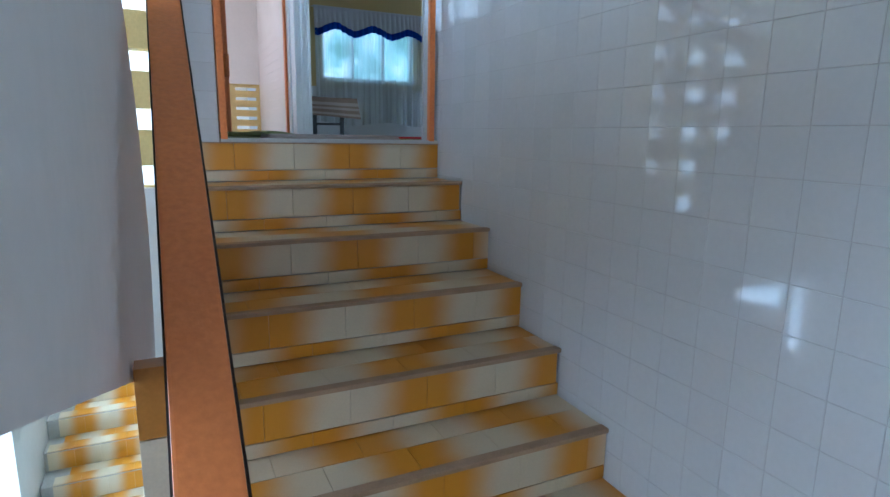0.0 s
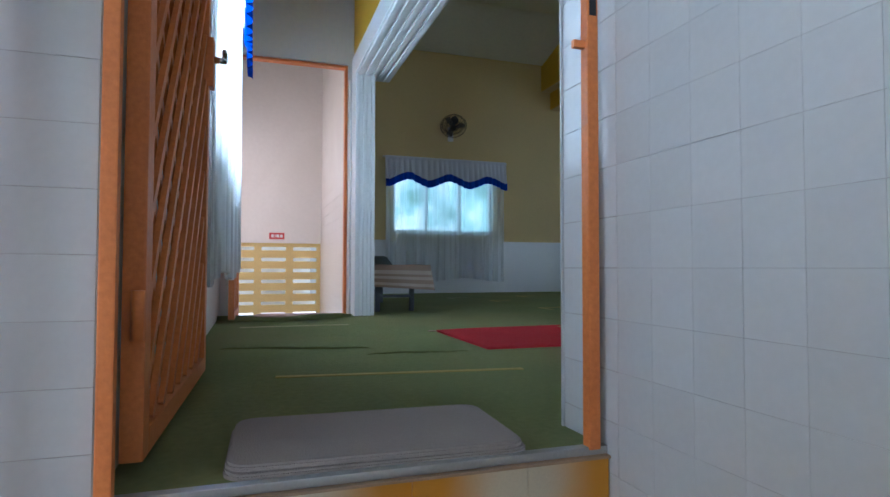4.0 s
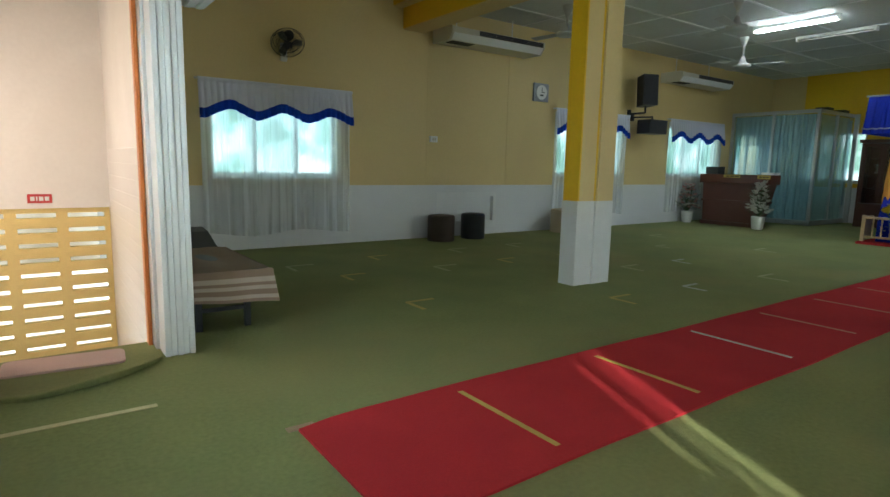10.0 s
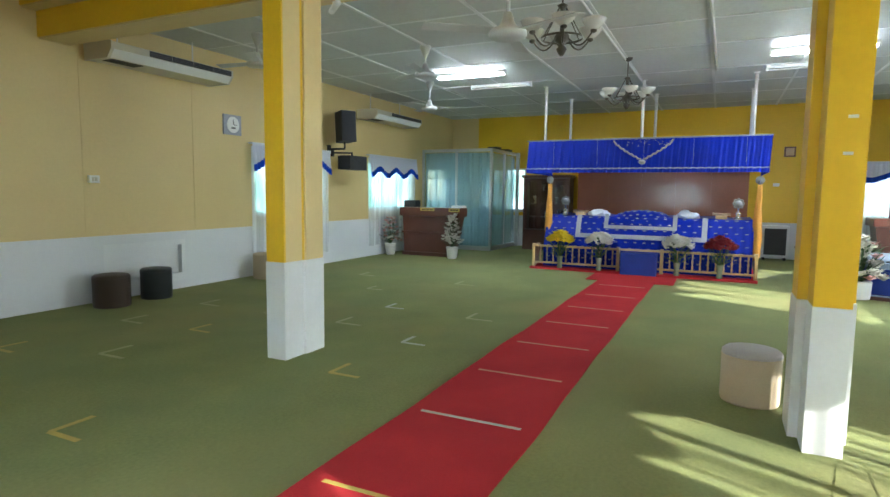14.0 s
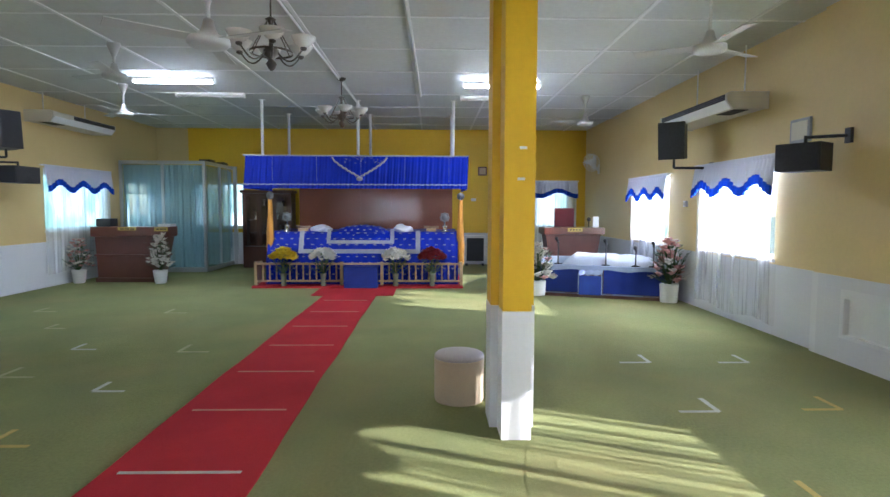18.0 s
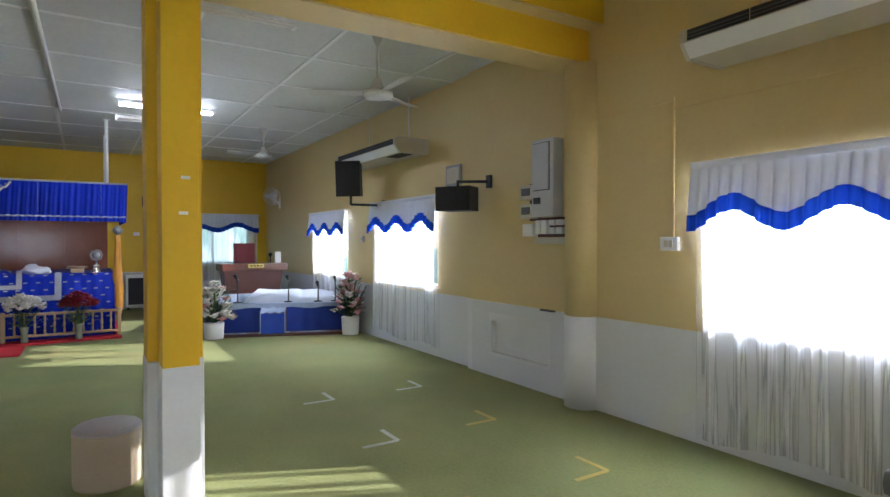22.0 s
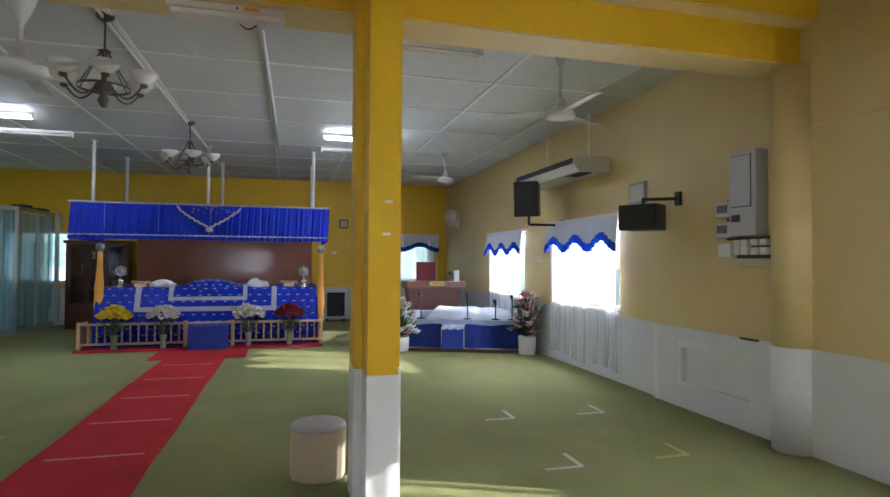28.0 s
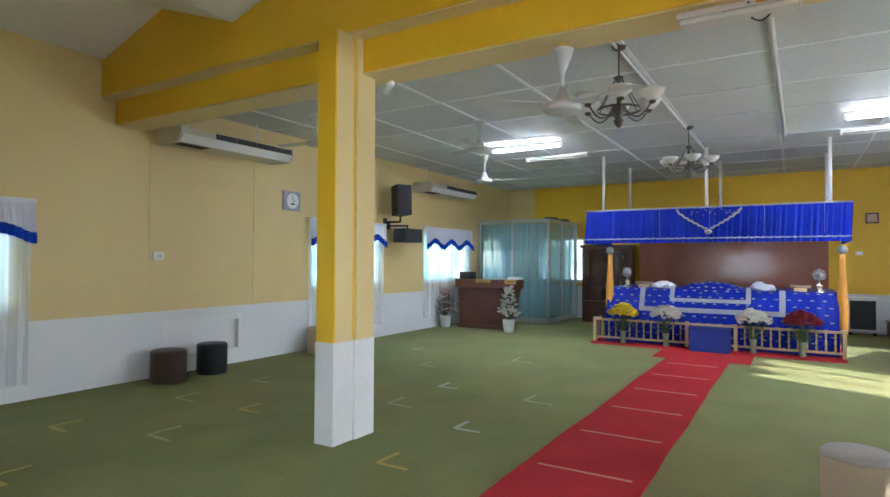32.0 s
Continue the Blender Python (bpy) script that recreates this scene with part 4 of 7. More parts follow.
# folds of the corridor carpet
for x0, y0, x1, y1, h in ((0.65, 4.7, 1.35, 4.53, 0.012), (1.28, 4.33, 1.76, 4.31, 0.01)):
    def fold_of(u, v, a=(x0, y0, x1, y1, h)):
        x = a[0] + (a[2] - a[0]) * u
        y = a[1] + (a[3] - a[1]) * u + 0.014 * math.sin(u * 7) + 0.005 * math.sin(u * 23)
        s = math.sin(math.pi * u) ** 0.5
        w = -0.006 * math.sin(math.pi * min(1.0, v / 0.36)) + (0.004 * v if v < 0.36 else 0.1 * (v - 0.36))
        return (x, y + w, 0.001 + a[4] * s * (math.sin(math.pi * v / 0.72) if v < 0.36 else (1 - (v - 0.36) / 0.64) ** 2))
    bm = B()
    sheet(bm, fold_of, 24, 10)
    setting("floor_fold", bm, M_carpet, "fold in the green carpet", True)


def flap(u, v):
    """A loose carpet end, its wavy front edge lifted off the floor."""
    x = 0.565 + 0.98 * u
    y = 6.229 - 0.848 * u + 0.957 * u * u + 0.008 * math.sin(13 * u)
    lift = (0.04 + 0.01 * math.sin(9 * u + 1)) * (1 - 0.8 * abs(2 * u - 0.9) ** 2 * 0.5)
    if v < 0.12:
        return (x, y + 0.012 * (1 - v / 0.12), 0.004 + lift * v / 0.12)
    w = (v - 0.12) / 0.88
    return (x, y + (0.16 + 0.06 * math.sin(math.pi * u)) * w, 0.004 + lift * (1 - w) ** 2)


bm = B()
sheet(bm, flap, 40, 16)
setting("floor_flap", bm, M_carpet, "loose wavy end of the green carpet", True)

# ---- altar ----
M_oldsilver = material("tarnished silver", (0.3, 0.3, 0.31), 0.45, 0.6, vary=0.35, scale=60)
M_dot = material("silver sequin", (0.75, 0.78, 0.85), 0.25, 0.6, vary=0.1)
al = thing("altar", (13.0, 4.7, 0), "raised altar draped in dotted royal blue satin", "altar")
part("base", bx(11.78, 2.85, 0.0, 14.3, 6.58, 0.04, bevel=0.008), M_red, al, "red carpeted base")


def drape_x(z):
    return 12.05 + max(0, z - 0.42) * 0.42


bm = B()


def drape(u, v):
    y = 2.93 + 3.47 * u
    if v < 0.72:
        z = 0.04 + 0.94 * v / 0.72
        wob = 0.012 * math.sin(y * 21) * (1 - v) + 0.008 * math.sin(y * 47)
        return (drape_x(z) + wob, y, z)
    k = (v - 0.72) / 0.28
    return (drape_x(0.98) + 1.5 * k, y, 0.98 + 0.01 * math.sin(y * 9 + k * 7))


sheet(bm, drape, 90, 18)
for yy in (2.93, 6.4):
    vs = [bm.verts.new(p) for p in ((12.05, yy, 0.04), (12.05, yy, 0.42), (drape_x(0.98), yy, 0.98), (13.8, yy, 0.98), (13.8, yy, 0.04))]
    bm.faces.new(vs)
dr = part("drape", bm, M_blue, al, "blue satin drape with silver dots", True)
bm = B()
rd = random.Random(4)
z = 0.12
row = 0
while z < 0.96:
    y = 3.02 + 0.08 * (row % 2)
    while y < 6.35:
        o = rd.uniform(-0.012, 0.012)
        box(bm, drape_x(z) - 0.012, y - 0.025 + o, z - 0.008, drape_x(z) + 0.004, y + 0.025 + o, z + 0.008, bevel=0.003)
        y += 0.16
    z += 0.105
    row += 1
tagged(part("dots", bm, M_dot, dr, "silver dots"), kind="stuff")


def band(nm, y0, z0, y1, z1, off, mat=M_silver):
    def f(u, v):
        y, z = y0 + (y1 - y0) * u, z0 + (z1 - z0) * v
        return (drape_x(z) - off, y, z)
    return vsheet(f, 24, 4, nm, mat, dr, "silver brocade border")


band("border", 3.62, 0.595, 5.83, 0.67, 0.014)
band("border", 3.62, 0.67, 3.705, 1.0, 0.0145)
band("border", 5.745, 0.67, 5.83, 1.0, 0.0145)
band("border", 4.1, 0.77, 5.33, 0.83, 0.02)
band("border", 4.1, 0.83, 4.17, 1.03, 0.0205)
band("border", 5.26, 0.83, 5.33, 1.03, 0.0205)


def hump(u, v):
    y = 4.19 + 1.05 * u
    x = drape_x(0.84) - 0.015 + 0.85 * v
    e = max(0.0, math.sin(math.pi * u)) ** 0.3
    f = 1 - max(0, (v - 0.55) / 0.45) ** 2
    rise = min(1.0, v / 0.28)
    return (x, y, 0.84 + (0.235 * e + 0.02) * rise * f + 0.009 * math.sin(y * 26 + v * 12) + 0.006 * math.sin(y * 53))


bm = B()
sheet(bm, hump, 40, 16)
cl = part("cloth", bm, M_blue, al, "bright blue cloth over the holy book", True)
bm = B()
for i in range(8):
    for j in range(3):
        p = hump(0.07 + 0.11 * i + 0.05 * (j % 2), 0.08 + 0.11 * j)
        box(bm, p[0] - 0.012, p[1] - 0.022, p[2] - 0.006, p[0] + 0.006, p[1] + 0.022, p[2] + 0.012, bevel=0.003)
tagged(part("dots", bm, M_dot, cl, "silver dots"), kind="stuff")
for y in (3.95, 5.48):
    bm = B()
    bmesh.ops.create_icosphere(bm, subdivisions=3, radius=0.19, matrix=Matrix.Translation((12.55, y, 1.02)) @ Matrix.Diagonal((0.8, 1.05, 0.45, 1)))
    for v in bm.verts:
        v.co += Vector(noise.noise_vector(v.co * 9)) * 0.06
    lone("cushion", bm, M_cloth, "crumpled white cloth cushion on the blue altar", "cushion", "altar cushions", True)
for y in (3.42, 5.82):
    t = thing("altar_sword_stand", (12.5, y, 0.98), "small gilt stand with bundled swords on the altar", "stand", "altar stands")
    part("block", bx(12.44, y - 0.09, 0.98, 12.56, y + 0.09, 1.04, bevel=0.015), M_railwood, t)
    cyl("sheath", (12.46, y - 0.14, 1.058), (12.5, y + 0.14, 1.075), 0.018, M_nose, t)
    cyl("sheath", (12.54, y - 0.14, 1.07), (12.5, y + 0.14, 1.056), 0.016, M_nose, t)
for y in (3.17, 6.09):
    t = thing("silver_emblem", (12.4, y, 0.97), "round silver emblem on a silver foot on the altar", "emblem", "altar emblems")
    bm = B()
    lathe(bm, (12.4, y, 0.97), [(0.07, 0), (0.075, 0.02), (0.04, 0.04), (0.035, 0.1), (0.05, 0.12), (0.015, 0.14), (0.015, 0.2)], 16)
    part("foot", bm, M_chrome, t, "silver foot", True)
    bm = B()
    bmesh.ops.create_cone(bm, cap_ends=True, segments=24, radius1=0.06, radius2=0.06, depth=0.02, matrix=Matrix.Translation((12.4, y, 1.25)) @ Matrix.Rotation(radians(90), 4, "Y"))
    part("disc", bm, M_oldsilver, t, "pierced silver disc", True)
    bm = B()
    swept(bm, [(12.4, y + 0.075 * (1 + 0.12 * math.cos(8 * a)) * math.cos(a), 1.25 + 0.075 * (1 + 0.12 * math.cos(8 * a)) * math.sin(a)) for a in [i * math.pi / 32 for i in range(65)]], 0.012, 8)
    part("rays", bm, M_oldsilver, t, "", True)
for y in (2.88, 6.36):
    t = thing("flag_pole", (12.25, y, 0.04), "pole wrapped in saffron cloth with a round silver finial", "flag", "altar flag poles")
    cyl("pole", (12.25, y, 0.04), (12.25, y, 1.62), 0.02, M_chrome, t)
    bm = B()
    lathe(bm, (12.25, y, 0.62), [(0.03, -0.3), (0.06, -0.2), (0.07, 0.1), (0.06, 0.35), (0.04, 0.65), (0.03, 0.95)], 18)
    for v in bm.verts:
        a = math.atan2(v.co.y - y, v.co.x - 12.25)
        v.co.x += 0.012 * math.sin(5 * a + v.co.z * 8)
        v.co.y += 0.012 * math.cos(4 * a + v.co.z * 6)
    part("cloth", bm, M_saffron, t, "saffron cloth", True)
    bm = B()
    bmesh.ops.create_cone(bm, cap_ends=True, segments=24, radius1=0.07, radius2=0.06, depth=0.02, matrix=Matrix.Translation((12.25, y, 1.64)) @ Matrix.Rotation(radians(90), 4, "Y"))
    part("finial", bm, M_oldsilver, t, "round silver finial", True)
# railing in front
rl = thing("railing", (11.92, 4.7, 0.04), "low gilt wooden railing in front of the altar", "railing")
part("top_rail", bx(11.9, 2.87, 0.405, 11.95, 6.57, 0.44, bevel=0.006), M_railwood, rl)
part("bottom_rail", bx(11.9, 2.87, 0.1, 11.95, 6.57, 0.13, bevel=0.006), M_railwood, rl)
for y in (2.88, 4.3, 5.02, 6.54):
    part("post", bx(11.89, y - 0.025, 0.04, 11.96, y + 0.025, 0.46, bevel=0.006), M_railwood, rl)
n = 0
y = 2.99
while y < 6.5:
    if not 4.25 < y < 5.06:
        bm = B()
        lathe(bm, (11.925, y, 0.13), [(0.011, 0), (0.016, 0.05), (0.009, 0.09), (0.017, 0.14), (0.009, 0.19), (0.015, 0.24), (0.011, 0.275)], 8)
        part("baluster", bm, M_railwood, rl, "", True)
    y += 0.118
part("side_rail", bx(11.95, 6.53, 0.405, 12.3, 6.57, 0.44, bevel=0.006), M_railwood, rl)
part("side_panel", bx(11.95, 6.535, 0.06, 12.25, 6.56, 0.4, bevel=0.004), M_railwood, rl)
part("side_rail", bx(11.95, 2.87, 0.405, 12.2, 2.91, 0.44, bevel=0.006), M_railwood, rl)
ob = thing("offering_box", (11.75, 4.66, 0.014), "offering box covered in plain blue cloth", "box")
part("box", bx(11.7, 4.36, 0.014, 11.88, 4.95, 0.37, bevel=0.012), M_bluedark, ob)
part("cover", bx(11.69, 4.35, 0.371, 11.89, 4.96, 0.392, bevel=0.006), M_bluedark, ob)


# flowers
def bouquet(name, at, pot_rows, pot_mat, stem_h, spread, colors, count, size, label, petal_seed, flat=True, pot_label="", leaves=60, tall=None):
    t = thing(name, at, label, "flowers", "flower pots")
    bm = B()
    lathe(bm, at, pot_rows, 16)
    part("pot", bm, pot_mat, t, pot_label, True)
    rnd = random.Random(petal_seed)
    top = pot_rows[-1][1]
    bm = B()
    for _ in range(leaves):
        a, r = rnd.uniform(0, 6.283), spread * rnd.uniform(0.1, 1.0)
        h = top + stem_h * rnd.uniform(0.1, 0.95)
        p = Vector((at[0] + r * math.cos(a), at[1] + r * math.sin(a), at[2] + h))
        d = Vector((math.cos(a), math.sin(a), rnd.uniform(-0.3, 0.8))).normalized() * rnd.uniform(0.05, 0.1)
        s = d.cross(Vector((0, 0, 1))).normalized() * 0.02
        vs = [bm.verts.new(q) for q in (p - d * 0.6, p + s, p + d, p - s)]
        bm.faces.new(vs)
        if rnd.random() < 0.35:
            tube(bm, (at[0], at[1], at[2] + top - 0.03), p, 0.004, 5)
    part("leaves", bm, M_leaf, t, "green leaves")
    for ci, (mat, share) in enumerate(colors):
        bm = B()
        for _ in range(int(count * share)):
            a, q = rnd.uniform(0, 6.283), math.sqrt(rnd.random())
            if flat:
                h = top + stem_h * (0.66 + 0.4 * (1 - q * q)) + rnd.uniform(-0.03, 0.02)
                r = spread * q
            else:
                k = rnd.random()
                h = top + stem_h * (0.1 + 0.95 * k)
                r = spread * (1.05 - 0.8 * k) * rnd.uniform(0.5, 1.0)
            c = Vector((at[0] + r * math.cos(a), at[1] + r * math.sin(a), at[2] + h))
            for pt in range(7):
                b = pt * 0.898
                o = Vector((math.cos(b), math.sin(b), 0.55 + rnd.uniform(-0.25, 0.3))) * size
                s = Vector((-math.sin(b), math.cos(b), 0.1)) * size * 0.5
                vs = [bm.verts.new(c + v) for v in (Vector((0, 0, 0)), o * 0.6 + s, o, o * 0.6 - s)]
                bm.faces.new(vs)
            ball(bm, c + Vector((0, 0, size * 0.25)), size * 0.42, 6)
        part("blossoms", bm, mat, t)
    return t


M_fyellow = material("yellow petal", (0.8, 0.6, 0.02), 0.7, vary=0.2, scale=20)
M_fwhite = material("white petal", (0.72, 0.7, 0.63), 0.7, vary=0.15, scale=20)
M_fred = material("dark red petal", (0.25, 0.01, 0.02), 0.7, vary=0.3, scale=20)
M_fpink = material("pink petal", (0.66, 0.34, 0.32), 0.7, vary=0.3, scale=20)
M_vase = material("clear vase", (0.24, 0.27, 0.2), 0.12, vary=0.3, scale=20)
vase = [(0.045, 0), (0.05, 0.02), (0.04, 0.1), (0.055, 0.2), (0.06, 0.22)]
for y, m, nm, sd in ((6.03, M_fyellow, "yellow", 1), (5.33, M_fwhite, "white", 2), (4.05, M_fwhite, "white", 3), (3.4, M_fred, "dark red", 4)):
    bouquet("flower_vase", (11.84, y, 0.04), vase, M_vase, 0.4, 0.225, [(m, 1.0)], 120, 0.06, f"{nm} chrysanthemums in a glass vase by the altar rail", sd, True, "glass vase", 90)
potw = [(0.085, 0), (0.1, 0.02), (0.125, 0.22), (0.13, 0.25)]
bouquet("flower_pot", (12.5, 10.0, 0), potw, M_whitep, 0.56, 0.3, [(M_fpink, 0.55), (M_fwhite, 0.45)], 80, 0.05, "pink artificial flowers in a white pot beside the lectern", 5, False, "white pot", 90)
bouquet("flower_pot", (12.45, 8.47, 0), potw, M_whitep, 0.64, 0.25, [(M_fwhite, 1.0)], 85, 0.056, "white artificial flowers in a white pot beside the lectern", 6, False, "white pot", 90)

# canopy
M_garland = material("dull gilt garland", (0.4, 0.35, 0.31), 0.6, vary=0.35, scale=60)
can = thing("canopy", (13.0, 4.7, 2.4), "blue satin canopy hung from the ceiling over the altar", "canopy")
part("top", bx(12.27, 2.76, 2.38, 14.1, 6.76, 2.41), M_bluedark, can)


def pleat(s, v):
    return (0.009 * math.sin(s * 62 + 2 * math.sin(s * 3)) + 0.008 * math.sin(s * 101 + 3 * math.sin(s * 5)) + 0.006 * math.sin(s * 23)) * (0.3 + 0.7 * v)


vsheet(lambda u, v: (12.26 + pleat(4.08 * u, v) - 0.05 * v, 2.735 + 4.06 * u + 0.03 * v + 0.005 * u * v, 2.42 - 0.6 * v), 330, 6, "front_valance", M_blue, can, "pleated blue satin valance")
vsheet(lambda u, v: (12.27 + 1.84 * u, 2.735 + pleat(u * 2, v) + 0.03 * v, 2.42 - 0.6 * v), 140, 5, "side_valance", M_blue, can)
vsheet(lambda u, v: (12.27 + 1.84 * u, 6.8 + pleat(u * 2, v) + 0.03 * v, 2.42 - 0.6 * v), 140, 5, "side_valance", M_blue, can)
vsheet(lambda u, v: (12.19 + 0.008 * math.sin(u * 300), 2.765 + 4.065 * u, 1.905 - 0.022 * v + 0.004 * math.sin(u * 210)), 300, 2, "lower_braid", M_silver, can, "silver lace braid")
part("top_trim", bx(12.235, 2.73, 2.405, 12.255, 6.83, 2.43, bevel=0.006), M_silver, can, "silver braid")
for u in range(5):
    y = 3.1 + 0.8 * u
    part("ribbon", bx(12.21, y - 0.0015, 1.95, 12.213, y + 0.0015, 2.4), M_silver, can, "thin silver ribbon")
for s in (-1, 1):
    bm = B()
    swept(bm, [(12.185, 4.72 + s * (0.5 - 0.48 * f), 2.38 - 0.34 * f ** 0.75 + 0.01 * math.sin(f * 40)) for f in [i / 24 for i in range(25)]], 0.016, 8)
    part("garland", bm, M_garland, can, "gilt garland", True)
bm = B()
ball(bm, (12.18, 4.72, 2.0), 0.06, 10, 0.7)
part("garland_knot", bm, M_garland, can, "gilt knot", True)
bm = B()
for i in range(34):
    a = random.Random(i).uniform(-0.42, 0.5)
    b = random.Random(i + 99).uniform(0, 0.13)
    box(bm, 12.185, 4.6 + a * 0.8, 2.27 + b, 12.195, 4.615 + a * 0.8, 2.282 + b)
tagged(part("sequins", bm, M_dot, can, "silver sequins"), kind="stuff")
for x, ys in ((12.33, (3.02, 4.76, 6.5)), (13.9, (3.0, 4.7, 6.4))):
    for y in ys:
        h = cyl("hanger", (x, y, 2.41), (x, y, CEIL + 0.05), 0.026, M_whitep, can, "white steel hanging pole")
        part("flange", bx(x - 0.05, y - 0.05, CEIL + 0.036, x + 0.05, y + 0.05, CEIL + 0.049), M_whitep, h)
can.matrix_basis = Matrix.Translation((13.0, 4.7, 2.35))
ws = thing("wood_screen", (14.38, 4.6, 0), "varnished brown wood screen behind the altar", "screen")
for i in range(5):
    part("panel", bx(14.36, 2.96 + 0.67 * i, 0, 14.41, 2.96 + 0.67 * i + 0.6696, 2.02, bevel=0.0015), M_woodpanel, ws)
part("cap_rail", bx(14.34, 2.94, 2.021, 14.43, 6.32, 2.07, bevel=0.006), M_wood, ws)

# lectern by the north wall
lec = thing("lectern", (12.9, 9.1, 0), "broad varnished red wood lectern with yellow notices", "lectern")
bm = B()
prism(bm, [(8.6, 0.0), (9.74, 0.0), (9.76, 0.5), (9.78, 0.86), (8.42, 0.86), (8.5, 0.5)], "x", 12.66, 12.96)
part("body", bm, M_wood, lec)
part("plinth", bx(12.62, 8.57, 0, 12.98, 9.77, 0.08, bevel=0.008), M_wooddark, lec)
part("moulding", bx(12.64, 8.47, 0.49, 12.97, 9.79, 0.525, bevel=0.008), M_wood, lec)
part("top", bx(12.58, 8.38, 0.861, 13.02, 9.82, 1.05, bevel=0.02), M_wood, lec)
part("notice", bx(12.572, 8.96, 0.985, 12.579, 9.3, 1.045), M_tape, lec, "yellow notice")
part("notice", bx(12.572, 8.37, 0.97, 12.579, 8.62, 1.045), M_tape, lec, "yellow notice")
for y0, y1 in ((8.96, 9.3), (8.37, 8.62)):
    for k in range(3):
        a = y0 + 0.03 + (y1 - y0 - 0.06) * k / 3
        part("text_bar", bx(12.5695, a, 1.0, 12.5718, a + (y1 - y0) * 0.22, 1.022), M_black, lec, "dark bar of lettering")
lone("monitor_box", bx(12.75, 9.52, 1.051, 13.0, 9.8, 1.2, bevel=0.01), M_black, "black microphone amplifier on the lectern", "amplifier")
lone("paper_stack", bx(12.8, 8.42, 1.051, 13.05, 8.66, 1.1, bevel=0.004), M_whitep, "white stack of papers on the lectern", "papers")

# glass room
M_green = sheer_material("dull teal curtain", (0.42, 0.53, 0.57), 0.16, 0.45, 0.03)
M_greenthin = sheer_material("thin pale blue curtain", (0.45, 0.58, 0.7), 0.32, 0.5, 0.03)
M_olive = sheer_material("grey-olive curtain", (0.36, 0.44, 0.4), 0.14, 0.4, 0.16, 5)
gr = thing("glass_room", (14.4, 8.37, 0), "glazed aluminium room with teal and olive curtains inside", "glass room")
for a, b in ((8.42, 9.25), (9.3, NORTH - 0.07)):
    part("pane", bx(14.396, a, 0.1, 14.404, b, 2.36), M_greenglass, gr)
for a, b in ((14.44, 15.25), (15.3, EAST - 0.07)):
    part("pane", bx(a, 8.366, 0.1, b, 8.374, 2.36), M_greenglass, gr)
vsheet(lambda u, v: (14.47 + 0.01 * math.sin(u * 60) + 0.012 * math.sin(u * 37), 8.45 + 0.84 * u, 0.04 + 2.3 * v), 110, 3, "curtain", M_green, gr, "dull teal curtain")
vsheet(lambda u, v: (14.475 + 0.01 * math.sin(u * 52) + 0.012 * math.sin(u * 31), 9.285 + 0.86 * u, 0.04 + 1.7 * v), 110, 3, "curtain", M_greenthin, gr, "thin pale blue curtain over the lower glass")
vsheet(lambda u, v: (14.455 + 0.008 * math.sin(u * 52), 9.28 + 0.87 * u, 1.7 + 0.64 * v), 110, 3, "curtain_valance", M_green, gr, "dull teal valance")
vsheet(lambda u, v: (14.47 + 1.68 * u, 8.44 + 0.014 * math.sin(u * 70) + 0.01 * math.sin(u * 41), 0.04 + 2.3 * v), 170, 3, "curtain", M_olive, gr, "grey-olive curtain")
for a in ((14.37, 8.345, 0, 14.43, 8.405, 2.43), (14.37, 9.25, 0, 14.43, 9.3, 2.36), (14.37, NORTH - 0.07, 0, 14.43, NORTH - 0.016, 2.43), (14.37, 8.405, 2.36, 14.43, NORTH - 0.07, 2.43), (14.37, 8.405, 0, 14.43, NORTH - 0.07, 0.1), (14.43, 8.345, 2.36, EAST - 0.02, 8.4, 2.43), (14.43, 8.345, 0, EAST - 0.02, 8.4, 0.1), (15.25, 8.345, 0.1, 15.3, 8.4, 2.36)):
    part("frame", bx(*a, bevel=0.003), M_aluminium, gr, "aluminium frame")
vsheet(lambda u, v: (EAST - 0.045 + 0.008 * math.sin(u * 60), 8.4 + 1.0 * u, 0.4 + 1.9 * v), 90, 3, "curtain", M_greenthin, gr, "thin pale blue curtain before the end window")
part("frame", bx(EAST - 0.09, 8.26, 0, EAST - 0.021, 8.3445, 2.43, bevel=0.003), M_aluminium, gr, "aluminium end post")
for x in (14.7, 15.5):
    lone("box", bx(x, 8.352, 2.431, x + 0.3, 8.6, 2.49, bevel=0.006), M_black, "dark box lying on top of the glass room", "box", "boxes on the glass room")

# display cabinet
dc = thing("display_cabinet", (15.6, 7.3, 0), "dark wooden display cabinet with glazed doors", "cabinet")
X = 15.3
part("back", bx(X + 0.4, 6.72, 0.0, X + 0.44, 7.86, 1.76), M_wooddark, dc)
part("side", bx(X, 6.72, 0, X + 0.4, 6.76, 1.76, bevel=0.004), M_wooddark, dc)
part("side", bx(X, 7.82, 0, X + 0.4, 7.86, 1.76, bevel=0.004), M_wooddark, dc)
part("cornice", bx(X - 0.04, 6.68, 1.76, X + 0.45, 7.9, 1.83, bevel=0.012), M_wooddark, dc)
part("base", bx(X - 0.02, 6.76, 0, X + 0.4, 7.82, 0.5, bevel=0.006), M_wooddark, dc)
for i in range(3):
    part("shelf", bx(X + 0.05, 6.77, 0.8 + 0.32 * i, X + 0.39, 7.81, 0.815 + 0.32 * i), M_wooddark, dc)
